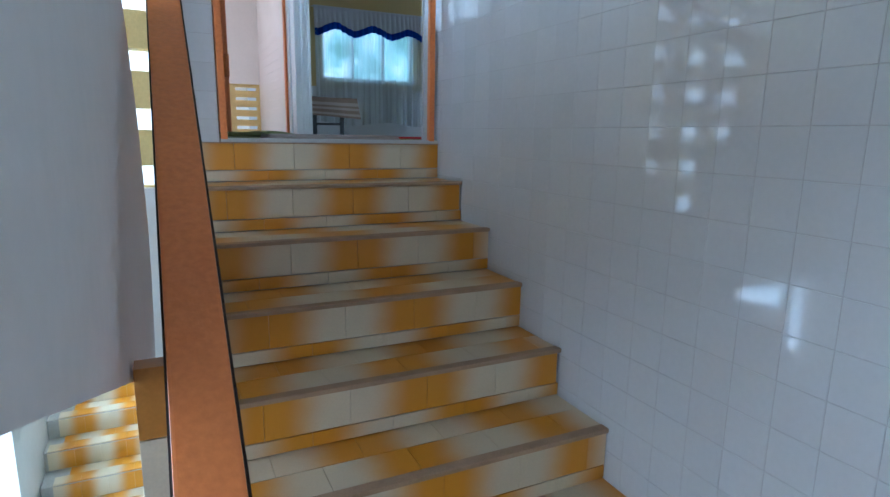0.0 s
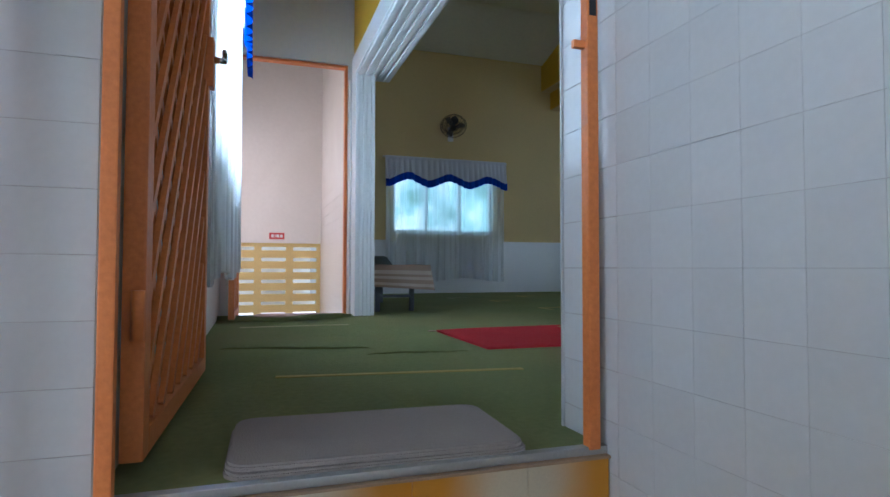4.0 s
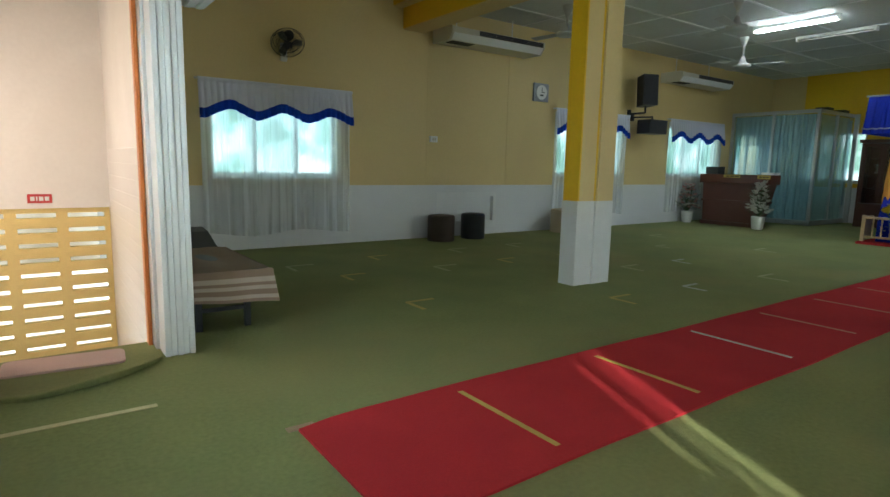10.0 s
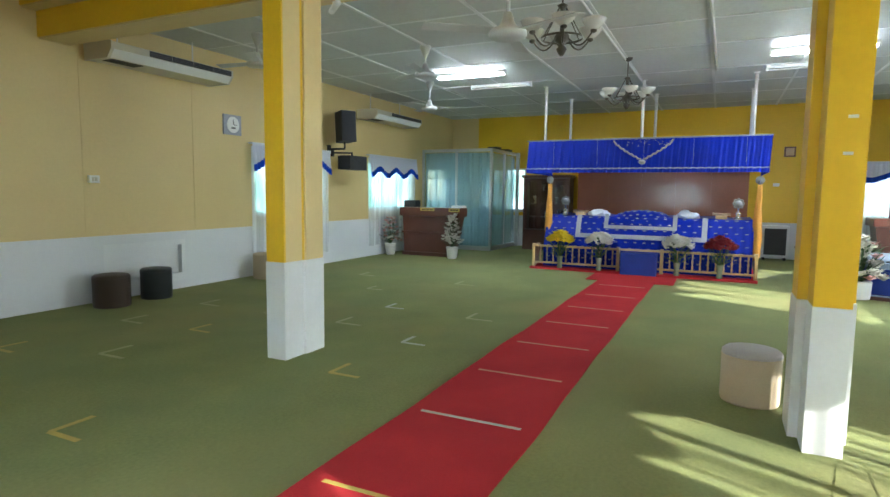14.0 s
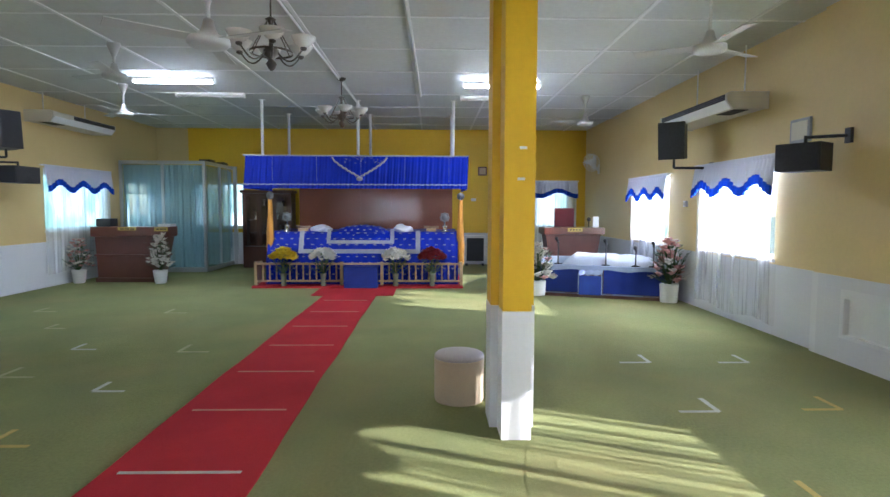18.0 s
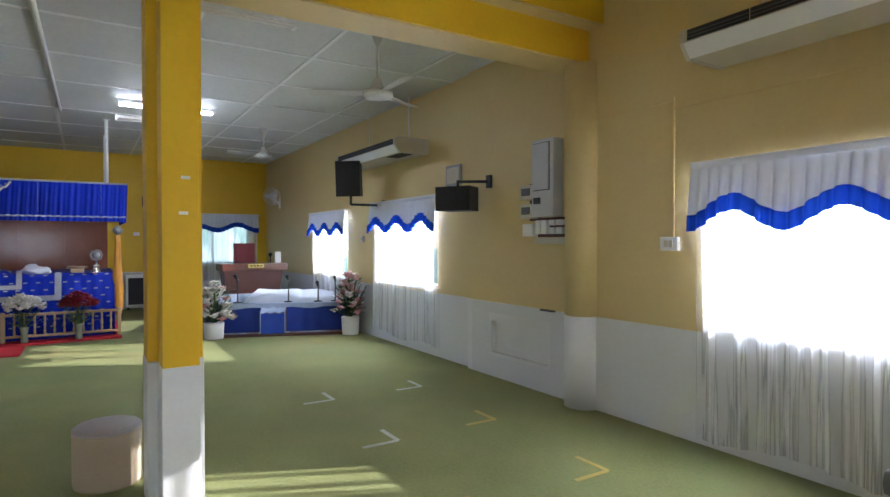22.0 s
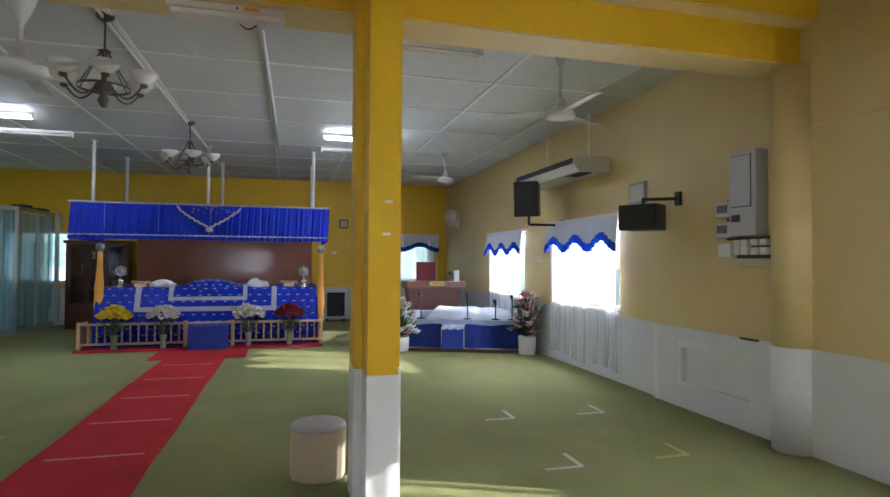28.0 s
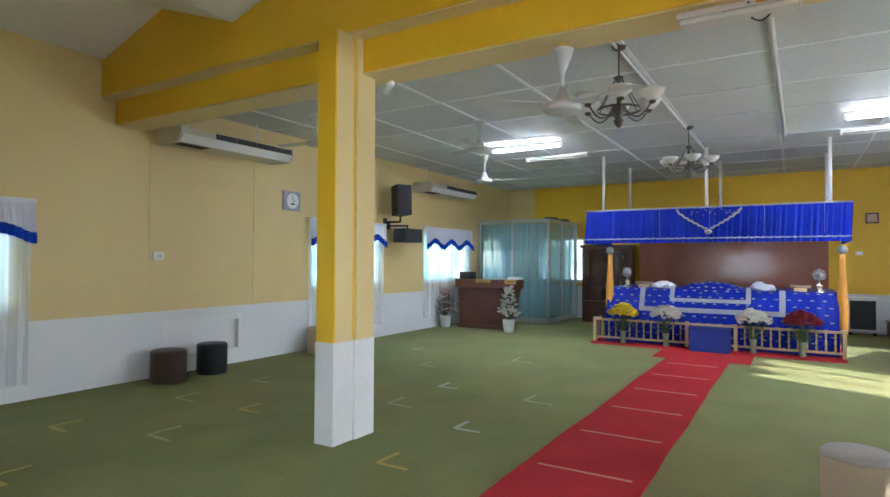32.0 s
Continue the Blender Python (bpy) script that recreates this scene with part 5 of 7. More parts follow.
for i in range(3):
    y0 = 6.77 + 0.35 * i
    d = part("door", bx(X - 0.015, y0, 0.52, X - 0.001, y0 + 0.05, 1.74, bevel=0.003), M_wooddark, dc)
    part("stile", bx(X - 0.015, y0 + 0.29, 0.52, X - 0.001, y0 + 0.34, 1.74, bevel=0.003), M_wooddark, d)
    part("rail", bx(X - 0.015, y0 + 0.05, 1.68, X - 0.001, y0 + 0.29, 1.74, bevel=0.003), M_wooddark, d)
    part("pane", bx(X - 0.009, y0 + 0.05, 0.52, X - 0.005, y0 + 0.29, 1.68), M_glass, d)
for i, (y, z, s) in enumerate(((7.0, 0.815, 0.14), (7.35, 0.815, 0.1), (7.6, 1.135, 0.15), (7.1, 1.135, 0.12), (7.4, 1.455, 0.13), (6.95, 1.455, 0.1))):
    bm = B()
    lathe(bm, (X + 0.2, y, z), [(s * 0.35, 0), (s * 0.4, 0.01), (s * 0.12, s * 0.4), (s * 0.45, s), (s * 0.5, s * 1.3)], 12)
    lone("cup", bm, M_chrome, "silver cup on a cabinet shelf", "cup", "cups in the cabinet", True)

# ---- music stage in the south-east corner ----
TURN_S = -20.6
st = thing("stage", (0, 0, 0), "low stage with blue skirt, white sheet and brown kick board", "stage")
L_S = 2.33
part("kick_board", bx(0, 0, 0, 1.9, L_S, 0.05, bevel=0.008), M_wooddark, st, "brown edge board")
part("platform", bx(0.05, 0.03, 0.05, 1.9, L_S - 0.02, 0.49, bevel=0.01), M_wooddark, st)
for i, (a, b) in enumerate(((0.06, 1.1), (1.48, 2.29))):
    vsheet(lambda u, v, a=a, b=b: (0.044 + 0.006 * math.sin(u * 17 + 2 * math.sin(u * 9)) * (1 - v) - 0.01 * (1 - v), a + (b - a) * u, 0.06 + 0.42 * v), 60, 4, "skirt", M_bluedark, st, "blue cloth skirt")
M_plastic = material("cloudy plastic cover", (0.3, 0.36, 0.5), 0.2, vary=0.3, scale=20)
M_bluelight = material("blue cloth under plastic", (0.022, 0.06, 0.36), 0.25, vary=0.3, scale=16, bump=0.2, bump_scale=60, coat=0.4)
M_sheetblue = material("blue-grey sheet", (0.27, 0.33, 0.44), 0.8, vary=0.15, scale=8, bump=0.3, bump_scale=90)
part("front_step", bx(-0.16, 1.12, 0.05, 0.043, 1.47, 0.36, bevel=0.02), M_bluelight, st, "blue covered step box")
for y0, y1 in ((1.108, 1.1195), (1.4705, 1.482)):
    part("cover_edge", bx(-0.162, y0, 0.06, -0.02, y1, 0.4, bevel=0.003), M_plastic, st, "cloudy plastic edge")
vsheet(lambda u, v: (-0.165 + 0.22 * v, 1.11 + 0.37 * u, 0.37 + 0.1 * v ** 2 + 0.008 * math.sin(u * 19 + v * 5)), 24, 8, "cover_top", M_plastic, st, "cloudy plastic cover")


def white_top(u, v):
    x, y = 0.02 + 1.86 * u, 0.02 + (L_S - 0.04) * v
    return (x, y, 0.498 + 0.006 * math.sin(x * 5 + y * 3) * u)


def bedding(u, v):
    """Folded bedding with soft edges and a crease."""
    y = 0.3 + 1.48 * v
    x = 0.16 + 1.5 * u
    e = min(1.0, 9 * u) ** 0.5 * min(1.0, 14 * (1 - u)) ** 0.5 * min(1.0, 16 * v) ** 0.5 * min(1.0, 16 * (1 - v)) ** 0.5
    h = 0.075 + 0.03 / (1 + math.exp(-(y - 0.9) * 22)) + 0.012 * math.sin(y * 6 + x * 2) - 0.025 * math.exp(-((y - 0.92) * 14) ** 2)
    return (x, y, 0.503 + h * e)


bm = B()
sheet(bm, white_top, 20, 40)
part("sheet_cloth", bm, M_sheetblue, st, "greyish white sheet", True)
M_bedding = material("pale bedding", (0.45, 0.49, 0.56), 0.85, vary=0.12, scale=7, bump=0.3, bump_scale=60)
vsheet(bedding, 24, 60, "bedding", M_bedding, st, "folded white bedding")
vsheet(lambda u, v: (0.016 + 0.005 * math.sin(u * 60) - 0.012 * v, 0.02 + (L_S - 0.04) * u, 0.498 - (0.07 + 0.012 * math.sin(u * 25)) * v), 80, 3, "sheet_edge", M_sheetblue, st, "hanging edge of the sheet")
for y0, y1 in ((0.5, 0.95), (1.05, 1.5), (1.7, 2.05)):
    part("floor_cloth", bx(-0.09, y0, 0.052, -0.002, y1, 0.06, bevel=0.002), M_sheetblue, st, "pale cloth strip along the edge board")
part("edge_step", bx(-0.1, 0, 0, -0.001, L_S, 0.05, bevel=0.008), M_wooddark, st, "brown edge board")
st.matrix_basis = pose(10.36, -0.37, 0, 0, 0, TURN_S)


def on_stage(x, y, z):
    return tuple((pose(10.36, -0.37, 0, 0, 0, TURN_S) @ Vector((x, y, z)))[:])


for y, h in ((0.35, 0.32), (0.62, 0.24), (1.08, 0.34), (1.85, 0.36)):
    p = on_stage(0.18, y, 0.5)
    t = thing("microphone", p, "black microphone on a small stand on the stage", "microphone", "stage microphones")
    bm = B()
    lathe(bm, p, [(0.07, 0), (0.07, 0.012), (0.012, 0.02), (0.01, h)], 12)
    part("stand", bm, M_black, t, "", True)
    cyl("capsule", (p[0], p[1], p[2] + h), (p[0] - 0.1, p[1] + 0.05, p[2] + h + 0.06), 0.018, M_black, t)
    bm = B()
    ball(bm, (p[0] - 0.11, p[1] + 0.055, p[2] + h + 0.07), 0.03, 8)
    part("head", bm, M_grille, t, "", True)
bouquet("flower_pot", on_stage(-0.1, 2.15, 0.0), [(0.13, 0), (0.14, 0.02), (0.15, 0.22), (0.15, 0.24)], M_whitep, 0.55, 0.3, [(M_fwhite, 0.85), (M_fpink, 0.15)], 64, 0.085, "white flowers in a square white pot before the stage", 7, False, "white pot", 220)
bouquet("flower_pot", on_stage(-0.12, 0.12, 0.0), [(0.12, 0), (0.13, 0.02), (0.14, 0.26), (0.14, 0.28)], M_whitep, 0.62, 0.28, [(M_fpink, 0.75), (M_fwhite, 0.25)], 50, 0.08, "pink flowers in a white pot before the stage", 8, False, "white pot", 220)
# second lectern behind the stage
l2 = thing("lectern", (13.4, 0.5, 0), "varnished red wood lectern with a yellow notice behind the stage", "lectern")
bm = B()
prism(bm, [(0.08, 0.0), (0.98, 0.0), (1.04, 0.5), (1.1, 0.9), (-0.02, 0.9), (0.04, 0.5)], "x", 13.25, 13.7)
part("body", bm, M_wood, l2)
part("top", bx(13.15, -0.08, 0.9, 13.78, 1.15, 1.04, bevel=0.02), M_wood, l2)
part("notice", bx(13.142, 0.38, 0.96, 13.149, 0.68, 1.035), M_tape, l2, "yellow notice")
for k in range(4):
    part("text_bar", bx(13.139, 0.42 + 0.06 * k, 0.982, 13.1415, 0.46 + 0.06 * k, 1.014), M_black, l2, "dark bar of lettering")
lone("chair_back", bx(14.1, 0.32, 0, 14.18, 0.74, 1.43, bevel=0.02), material("maroon cloth", (0.25, 0.05, 0.06), 0.8, vary=0.2), "maroon upholstered board standing behind the lectern", "board")
lone("paper_card", bx(13.4, -0.02, 1.042, 13.43, 0.1, 1.26, bevel=0.004), M_whitep, "white card standing on the lectern", "card")
bm = B()
ball(bm, (13.5, 0.16, 1.2), 0.045, 8)
tube(bm, (13.5, 0.16, 1.042), (13.5, 0.16, 1.2), 0.012)
lone("microphone", bm, M_black, "black microphone on the lectern", "microphone", "", True)
# small stool and floor air unit by the east wall
ac = thing("floor_heater_box", (EAST - 0.25, 2.33, 0), "white floor-standing air unit with a dark grille", "air unit")
part("case", bx(EAST - 0.4, 2.08, 0.06, EAST - 0.05, 2.6, 0.75, bevel=0.02), M_whitep, ac)
part("grille", bx(EAST - 0.412, 2.13, 0.12, EAST - 0.401, 2.55, 0.69, bevel=0.004), M_grille, ac, "dark grille")
for y in (2.12, 2.52):
    part("foot", bx(EAST - 0.38, y, 0, EAST - 0.08, y + 0.05, 0.06, bevel=0.004), M_black, ac)
t = thing("stool", (EAST - 0.3, 1.75, 0), "small brown wooden stool by the end wall", "stool")
part("seat", bx(EAST - 0.5, 1.55, 0.27, EAST - 0.12, 1.95, 0.31, bevel=0.008), M_wood, t)
for x in (EAST - 0.48, EAST - 0.18):
    for y in (1.57, 1.89):
        part("leg", bx(x, y, 0, x + 0.04, y + 0.04, 0.27, bevel=0.003), M_wood, t)
f = thing("picture_frame", (EAST - 0.01, 2.14, 2.37), "small dark framed picture on the yellow wall", "picture")
part("frame", bx(EAST - 0.03, 2.03, 2.24, EAST - 0.001, 2.25, 2.46, bevel=0.006), M_wooddark, f)
part("print", bx(EAST - 0.033, 2.06, 2.27, EAST - 0.0301, 2.22, 2.43), M_railwood, f)
lone("wall_socket", bx(EAST - 0.03, 2.3, 1.6, EAST - 0.001, 2.42, 1.67, bevel=0.006), M_whitep, "white switch plate on the yellow wall", "switch")

# ---- ceiling fittings ----
def ceiling_fan(at, spin, label="white three-blade ceiling fan", top=CEIL):
    x, y, z = at
    t = thing("ceiling_fan", at, label, "fan", "ceiling fans")
    bm = B()
    lathe(bm, (x, y, z + 0.12), [(0.015, 0), (0.015, top - z - 0.29), (0.04, top - z - 0.24), (0.075, top - z - 0.15), (0.08, top - z - 0.121)], 14)
    part("rod", bm, M_fan, t, "", True)
    bm = B()
    lathe(bm, at, [(0.05, -0.045), (0.12, -0.04), (0.14, -0.02), (0.135, 0.015), (0.07, 0.035), (0.045, 0.08), (0.03, 0.14)], 20)
    part("motor", bm, M_fan, t, "", True)
    for k in range(3):
        bm = B()
        box(bm, 0.1, -0.06, -0.006, 0.62, 0.06, 0.0, bevel=0.0025)
        for v in bm.verts:
            v.co.y *= 0.75 + 0.4 * v.co.x
            v.co.z += v.co.y * 0.18
        bm.transform(Matrix.Translation((x, y, z + 0.01)) @ Matrix.Rotation(radians(spin + 120 * k), 4, "Z"))
        part("blade", bm, M_fan, t)
    return t


for at, s in (((8.77, 7.22, 3.0), 70), ((7.37, 8.93, 3.0), 95), ((6.59, 1.05, 2.79), 60), ((11.77, 0.74, 2.92), 100), ((11.1, 8.34, 2.92), 50)):
    ceiling_fan(at, s)
fa = ceiling_fan((5.597, 4.894, 2.528), 8, "white ceiling fan hung from the beam on a yellow hook", 2.935)
bm = B()
swept(bm, [(5.597, 4.894 + 0.027 * math.sin(a), 2.96 - 0.024 * math.cos(a)) for a in [i * 0.5 for i in range(14)]], 0.007, 6)
part("hook", bm, M_yellow, fa, "yellow steel hook", True)


def chandelier(x, y, z):
    t = thing("chandelier", (x, y, CEIL), "bronze chandelier with upturned frosted glass shades", "chandelier", "chandeliers")
    bm = B()
    lathe(bm, (x, y, CEIL - 0.05), [(0.02, 0), (0.06, 0.02), (0.07, 0.049)], 16)
    part("rosette", bm, M_bronze, t, "", True)
    cyl("chain", (x, y, CEIL - 0.05), (x, y, z + 0.3), 0.008, M_bronze, t)
    bm = B()
    lathe(bm, (x, y, z - 0.16), [(0.01, 0), (0.03, 0.02), (0.05, 0.06), (0.02, 0.1), (0.07, 0.14), (0.07, 0.18), (0.02, 0.22), (0.02, 0.42), (0.05, 0.45), (0.015, 0.47)], 16)
    part("stem", bm, M_bronze, t, "", True)
    bm = B()
    bmesh.ops.create_cone(bm, cap_ends=False, segments=28, radius1=0.19, radius2=0.19, depth=0.02, matrix=Matrix.Translation((x, y, z)))
    part("ring", bm, M_bronze, t, "", True)
    for k in range(6):
        a = k * math.pi / 3 + 0.3
        c, s = math.cos(a), math.sin(a)
        bm = B()
        run = []
        for i in range(9):
            f = i / 8
            r, h = 0.06 + 0.25 * f, -0.1 * math.sin(f * math.pi) + 0.03 * f
            run.append((x + r * c, y + r * s, z + h))
        swept(bm, run, 0.008, 6)
        prev = run[-1]
        arm = part("arm", bm, M_bronze, t, "", True)
        cyl("hanger_rod", (x + 0.03 * c, y + 0.03 * s, z + 0.28), (x + 0.19 * c, y + 0.19 * s, z), 0.005, M_bronze, t)
        bm = B()
        lathe(bm, prev, [(0.03, 0), (0.06, 0.02), (0.09, 0.05), (0.11, 0.09), (0.104, 0.091), (0.05, 0.03)], 14)
        part("shade", bm, M_frost, arm, "frosted glass shade", True)
        bm = B()
        lathe(bm, (prev[0], prev[1], prev[2] - 0.03), [(0.012, 0), (0.03, 0.012), (0.028, 0.032)], 10)
        part("cup", bm, M_bronze, arm, "", True)


chandelier(6.92, 4.84, 2.8)
chandelier(10.55, 4.78, 2.8)


M_pinkp = material("aged white plastic", (0.66, 0.6, 0.57), 0.45, vary=0.08, scale=12)


def tube_light(x, y0, y1, lit, double=False):
    t = thing("ceiling_light", (x, (y0 + y1) / 2, CEIL), "lit fluorescent ceiling batten" if lit else "unlit white fluorescent ceiling batten", "lamp", "lit tube lights" if lit else "unlit tube lights")
    part("body", bx(x - 0.045, y0, CEIL - 0.06, x + 0.045, y1, CEIL - 0.013, bevel=0.006), M_whitep, t)
    for dx in ((-0.035, 0.035) if double else (0.0,)):
        cyl("lamp_tube", (x + dx, y0 + 0.03, CEIL - 0.078), (x + dx, y1 - 0.03, CEIL - 0.078), 0.014, M_tube if lit else M_frost, t)
    for y in (y0, y1 - 0.03):
        part("socket", bx(x - 0.05, y, CEIL - 0.095, x + 0.05, y + 0.03, CEIL - 0.0605, bevel=0.003), M_whitep, t)


tube_light(10.55, 6.68, 7.9, True, True)
tube_light(10.7, 1.72, 2.94, True, True)
tube_light(11.68, 6.6, 7.75, False)
tube_light(11.82, 1.75, 2.92, False)
em = thing("emergency_light", (5.59, 3.79, 2.984), "white emergency light box under the beam with an orange label", "lamp")
part("body", bx(5.5, 3.455, 2.945, 5.68, 4.125, 2.984, bevel=0.008), M_pinkp, em)
part("diffuser", bx(5.515, 3.475, 2.912, 5.665, 4.105, 2.9445, bevel=0.01), M_frost, em, "frosted diffuser")
part("label_plate", bx(5.4955, 3.6, 2.952, 5.4995, 3.69, 2.976), M_saffron, em, "orange label")
part("button", bx(5.4945, 3.72, 2.957, 5.4995, 3.735, 2.971), M_greyvinyl, em)
bm = B()
swept(bm, [(5.6, 3.62 + 0.1 * f, 2.912 - 0.03 * math.sin(math.pi * f)) for f in [i / 8 for i in range(9)]], 0.005, 6)
part("cord", bm, M_black, em, "black test cord", True)
tube_light(6.75, 1.75, 2.7, False, True)
for x, y in ((10.55, 7.29), (10.7, 2.33)):
    area("tube_glow", (x, y, CEIL - 0.1), (x, y, 0), 0.12, 1.15, 7.5, (0.82, 0.9, 1.0))
# pipe along the ceiling
cpipe = thing("conduit", (9.3, 3.66, CEIL - 0.03), "long white conduit pipes along the ceiling", "conduit")
cyl("pipe", (5.79, 3.66, CEIL - 0.03), (11.75, 3.6, CEIL - 0.03), 0.018, M_whitep, cpipe)
cyl("pipe", (5.79, 4.86, CEIL - 0.026), (13.9, 4.78, CEIL - 0.026), 0.014, M_whitep, cpipe)
t = thing("security_camera", (5.72, 6.5, 2.95), "small white security camera under the beam", "camera")
cyl("mount", (5.72, 6.5, 2.984), (5.72, 6.5, 2.96), 0.02, M_whitep, t)
cyl("barrel", (5.67, 6.43, 2.955), (5.77, 6.57, 2.925), 0.027, M_whitep, t)

# ---- wall fittings ----
def air_conditioner(x0, x1, wall, inn, z, label, depth=0.5, slot=(0.03, 0.97)):
    """A long wall-hung unit: dark outlet along the upper front, sloping flap and broad underside."""
    t = thing("air_conditioner", ((x0 + x1) / 2, wall, z), label, "air conditioner", "air conditioners")

    def Y(d):
        return wall + inn * d

    def slab(nm, pts, a, b, mat, lab=""):
        bm = B()
        prism(bm, [(Y(d), z + h) for d, h in pts], "x", a, b)
        return part(nm, bm, mat, t, lab)
    slab("case", [(0.03, 0), (0.03, 0.18), (depth - 0.04, 0.18), (depth, 0.165), (depth, 0.09), (depth - 0.07, 0)], x0 + 0.03, x1 - 0.03, M_ivory)
    for a, b in ((x0, x0 + 0.03), (x1 - 0.03, x1)):
        slab("end_cap", [(0.02, -0.008), (0.02, 0.188), (depth - 0.04, 0.188), (depth + 0.008, 0.17), (depth + 0.008, 0.09), (depth - 0.07, -0.008)], a, b, M_ivory)
    s0, s1 = x0 + (x1 - x0) * slot[0], x0 + (x1 - x0) * slot[1]
    n = 4
    w = (s1 - s0) / n
    for i in range(n):
        a = s0 + w * i
        g = slab("grille", [(depth + 0.001, 0.096), (depth + 0.005, 0.096), (depth + 0.005, 0.163), (depth + 0.001, 0.163)], a + 0.004, a + w - 0.004, M_grille, "dark outlet grille")
        for q in range(2):
            bm = B()
            prism(bm, [(Y(depth + 0.006), z + 0.113 + 0.022 * q), (Y(depth + 0.014), z + 0.111 + 0.022 * q), (Y(depth + 0.014), z + 0.115 + 0.022 * q), (Y(depth + 0.006), z + 0.117 + 0.022 * q)], "x", a + 0.008, a + w - 0.008)
            part("louvre", bm, M_greyvinyl, g)
    slab("flap", [(depth + 0.005, 0.088), (depth - 0.064, 0.0), (depth - 0.058, -0.005), (depth + 0.011, 0.083)], x0 + 0.035, x1 - 0.035, M_whitep, "white front flap")
    slab("intake", [(depth - 0.3, -0.007), (depth - 0.12, -0.007), (depth - 0.12, -0.001), (depth - 0.3, -0.001)], x0 + 0.1, x0 + 0.5, M_grille, "dark intake")
    for x in (x0 + 0.35, x1 - 0.35):
        cyl("hanger", (x, Y(0.12), z + 0.18), (x, Y(0.12), min(CEIL, 3.4)), 0.008, M_whitep, t)
    return t


air_conditioner(5.92, 7.72, NORTH - 0.008, -1, 2.86, "long ivory air conditioner with a dark grille, hung on the wall", 0.5, (0.27, 0.985))
air_conditioner(11.5, 13.4, NORTH, -1, 2.85, "long ivory air conditioner with a dark grille, hung on the wall", 0.5, (0.3, 0.985))
air_conditioner(2.45, 4.2, SOUTH, 1, 2.63, "long ivory air conditioner with a dark grille over the window", 0.46)
air_conditioner(8.25, 10.2, SOUTH2, 1, 2.58, "long ivory air conditioner with a dark grille over the window", 0.5)


M_smoke = material("smoked plastic", (0.2, 0.19, 0.16), 0.4, vary=0.2)


def wall_fan(at, inn, dark, label, turn=0, dip=14):
    x, y, z = at
    t = thing("wall_fan", (x, y - inn * 0.25, z), label, "fan", "wall fans")
    m = M_grille if dark else M_whitep
    face = y
    c0 = Vector((x, face - inn * 0.12, z))
    head = Matrix.Translation(c0) @ Matrix.Rotation(radians(turn), 4, "Z") @ Matrix.Rotation(radians(-inn * dip), 4, "X") @ Matrix.Translation(-c0)
    back = y - inn * 0.22
    part("bracket", bx(x - 0.04, min(back, back - inn * 0.03), z - 0.28, x + 0.04, max(back, back - inn * 0.03), z - 0.06, bevel=0.006), M_whitep, t)
    cyl("arm", (x, back, z - 0.2), (x, face - inn * 0.1, z - 0.03), 0.02, M_whitep if not dark else M_black, t)
    cyl("motor", (x, face - inn * 0.16, z), (x, face - inn * 0.03, z), 0.06, M_black if dark else M_whitep, t)
    for k in range(3):
        bm = B()
        a = k * 2.094
        ps = [(0.03, 0), (0.09, 0.06), (0.17, 0.05), (0.175, -0.02), (0.06, -0.03)]
        vs = [bm.verts.new((x + r * math.cos(a) - s * math.sin(a), face + inn * 0.01 + 0.12 * s, z + r * math.sin(a) + s * math.cos(a))) for r, s in ps]
        bm.faces.new(vs)
        bmesh.ops.solidify(bm, geom=bm.faces[:], thickness=0.004)
        bm.transform(head)
        part("blade", bm, M_smoke if dark else m, t)
    bm = B()
    for off, rr in ((0.0, 0.2), (0.03, 0.19), (0.045, 0.12), (0.05, 0.06), (-0.04, 0.17)):
        for i in range(28):
            a, b = i * 0.2244, (i + 1) * 0.2244
            tube(bm, (x + rr * math.cos(a), face + inn * off, z + rr * math.sin(a)), (x + rr * math.cos(b), face + inn * off, z + rr * math.sin(b)), 0.003, 4, None, False)
    for i in range(64):
        a = i * 0.09817
        tube(bm, (x + 0.05 * math.cos(a), face + inn * 0.05, z + 0.05 * math.sin(a)), (x + 0.2 * math.cos(a), face, z + 0.2 * math.sin(a)), 0.0018, 4, None, False)
    bm.transform(head)
    part("cage", bm, m, t, "wire cage")
    bm = B()
    bmesh.ops.create_cone(bm, cap_ends=True, segments=16, radius1=0.05, radius2=0.045, depth=0.015, matrix=Matrix.Translation((x, face + inn * 0.052, z)) @ Matrix.Rotation(radians(90), 4, "X"))
    bm.transform(head)
    part("badge", bm, m, t)
    return t


wall_fan((3.68, NORTH - 0.27, 2.62), -1, True, "dark oscillating fan on the cream wall", -14, 46)
wall_fan((14.9, SOUTH2 + 0.28, 2.5), 1, False, "white oscillating fan on the cream wall", 50)


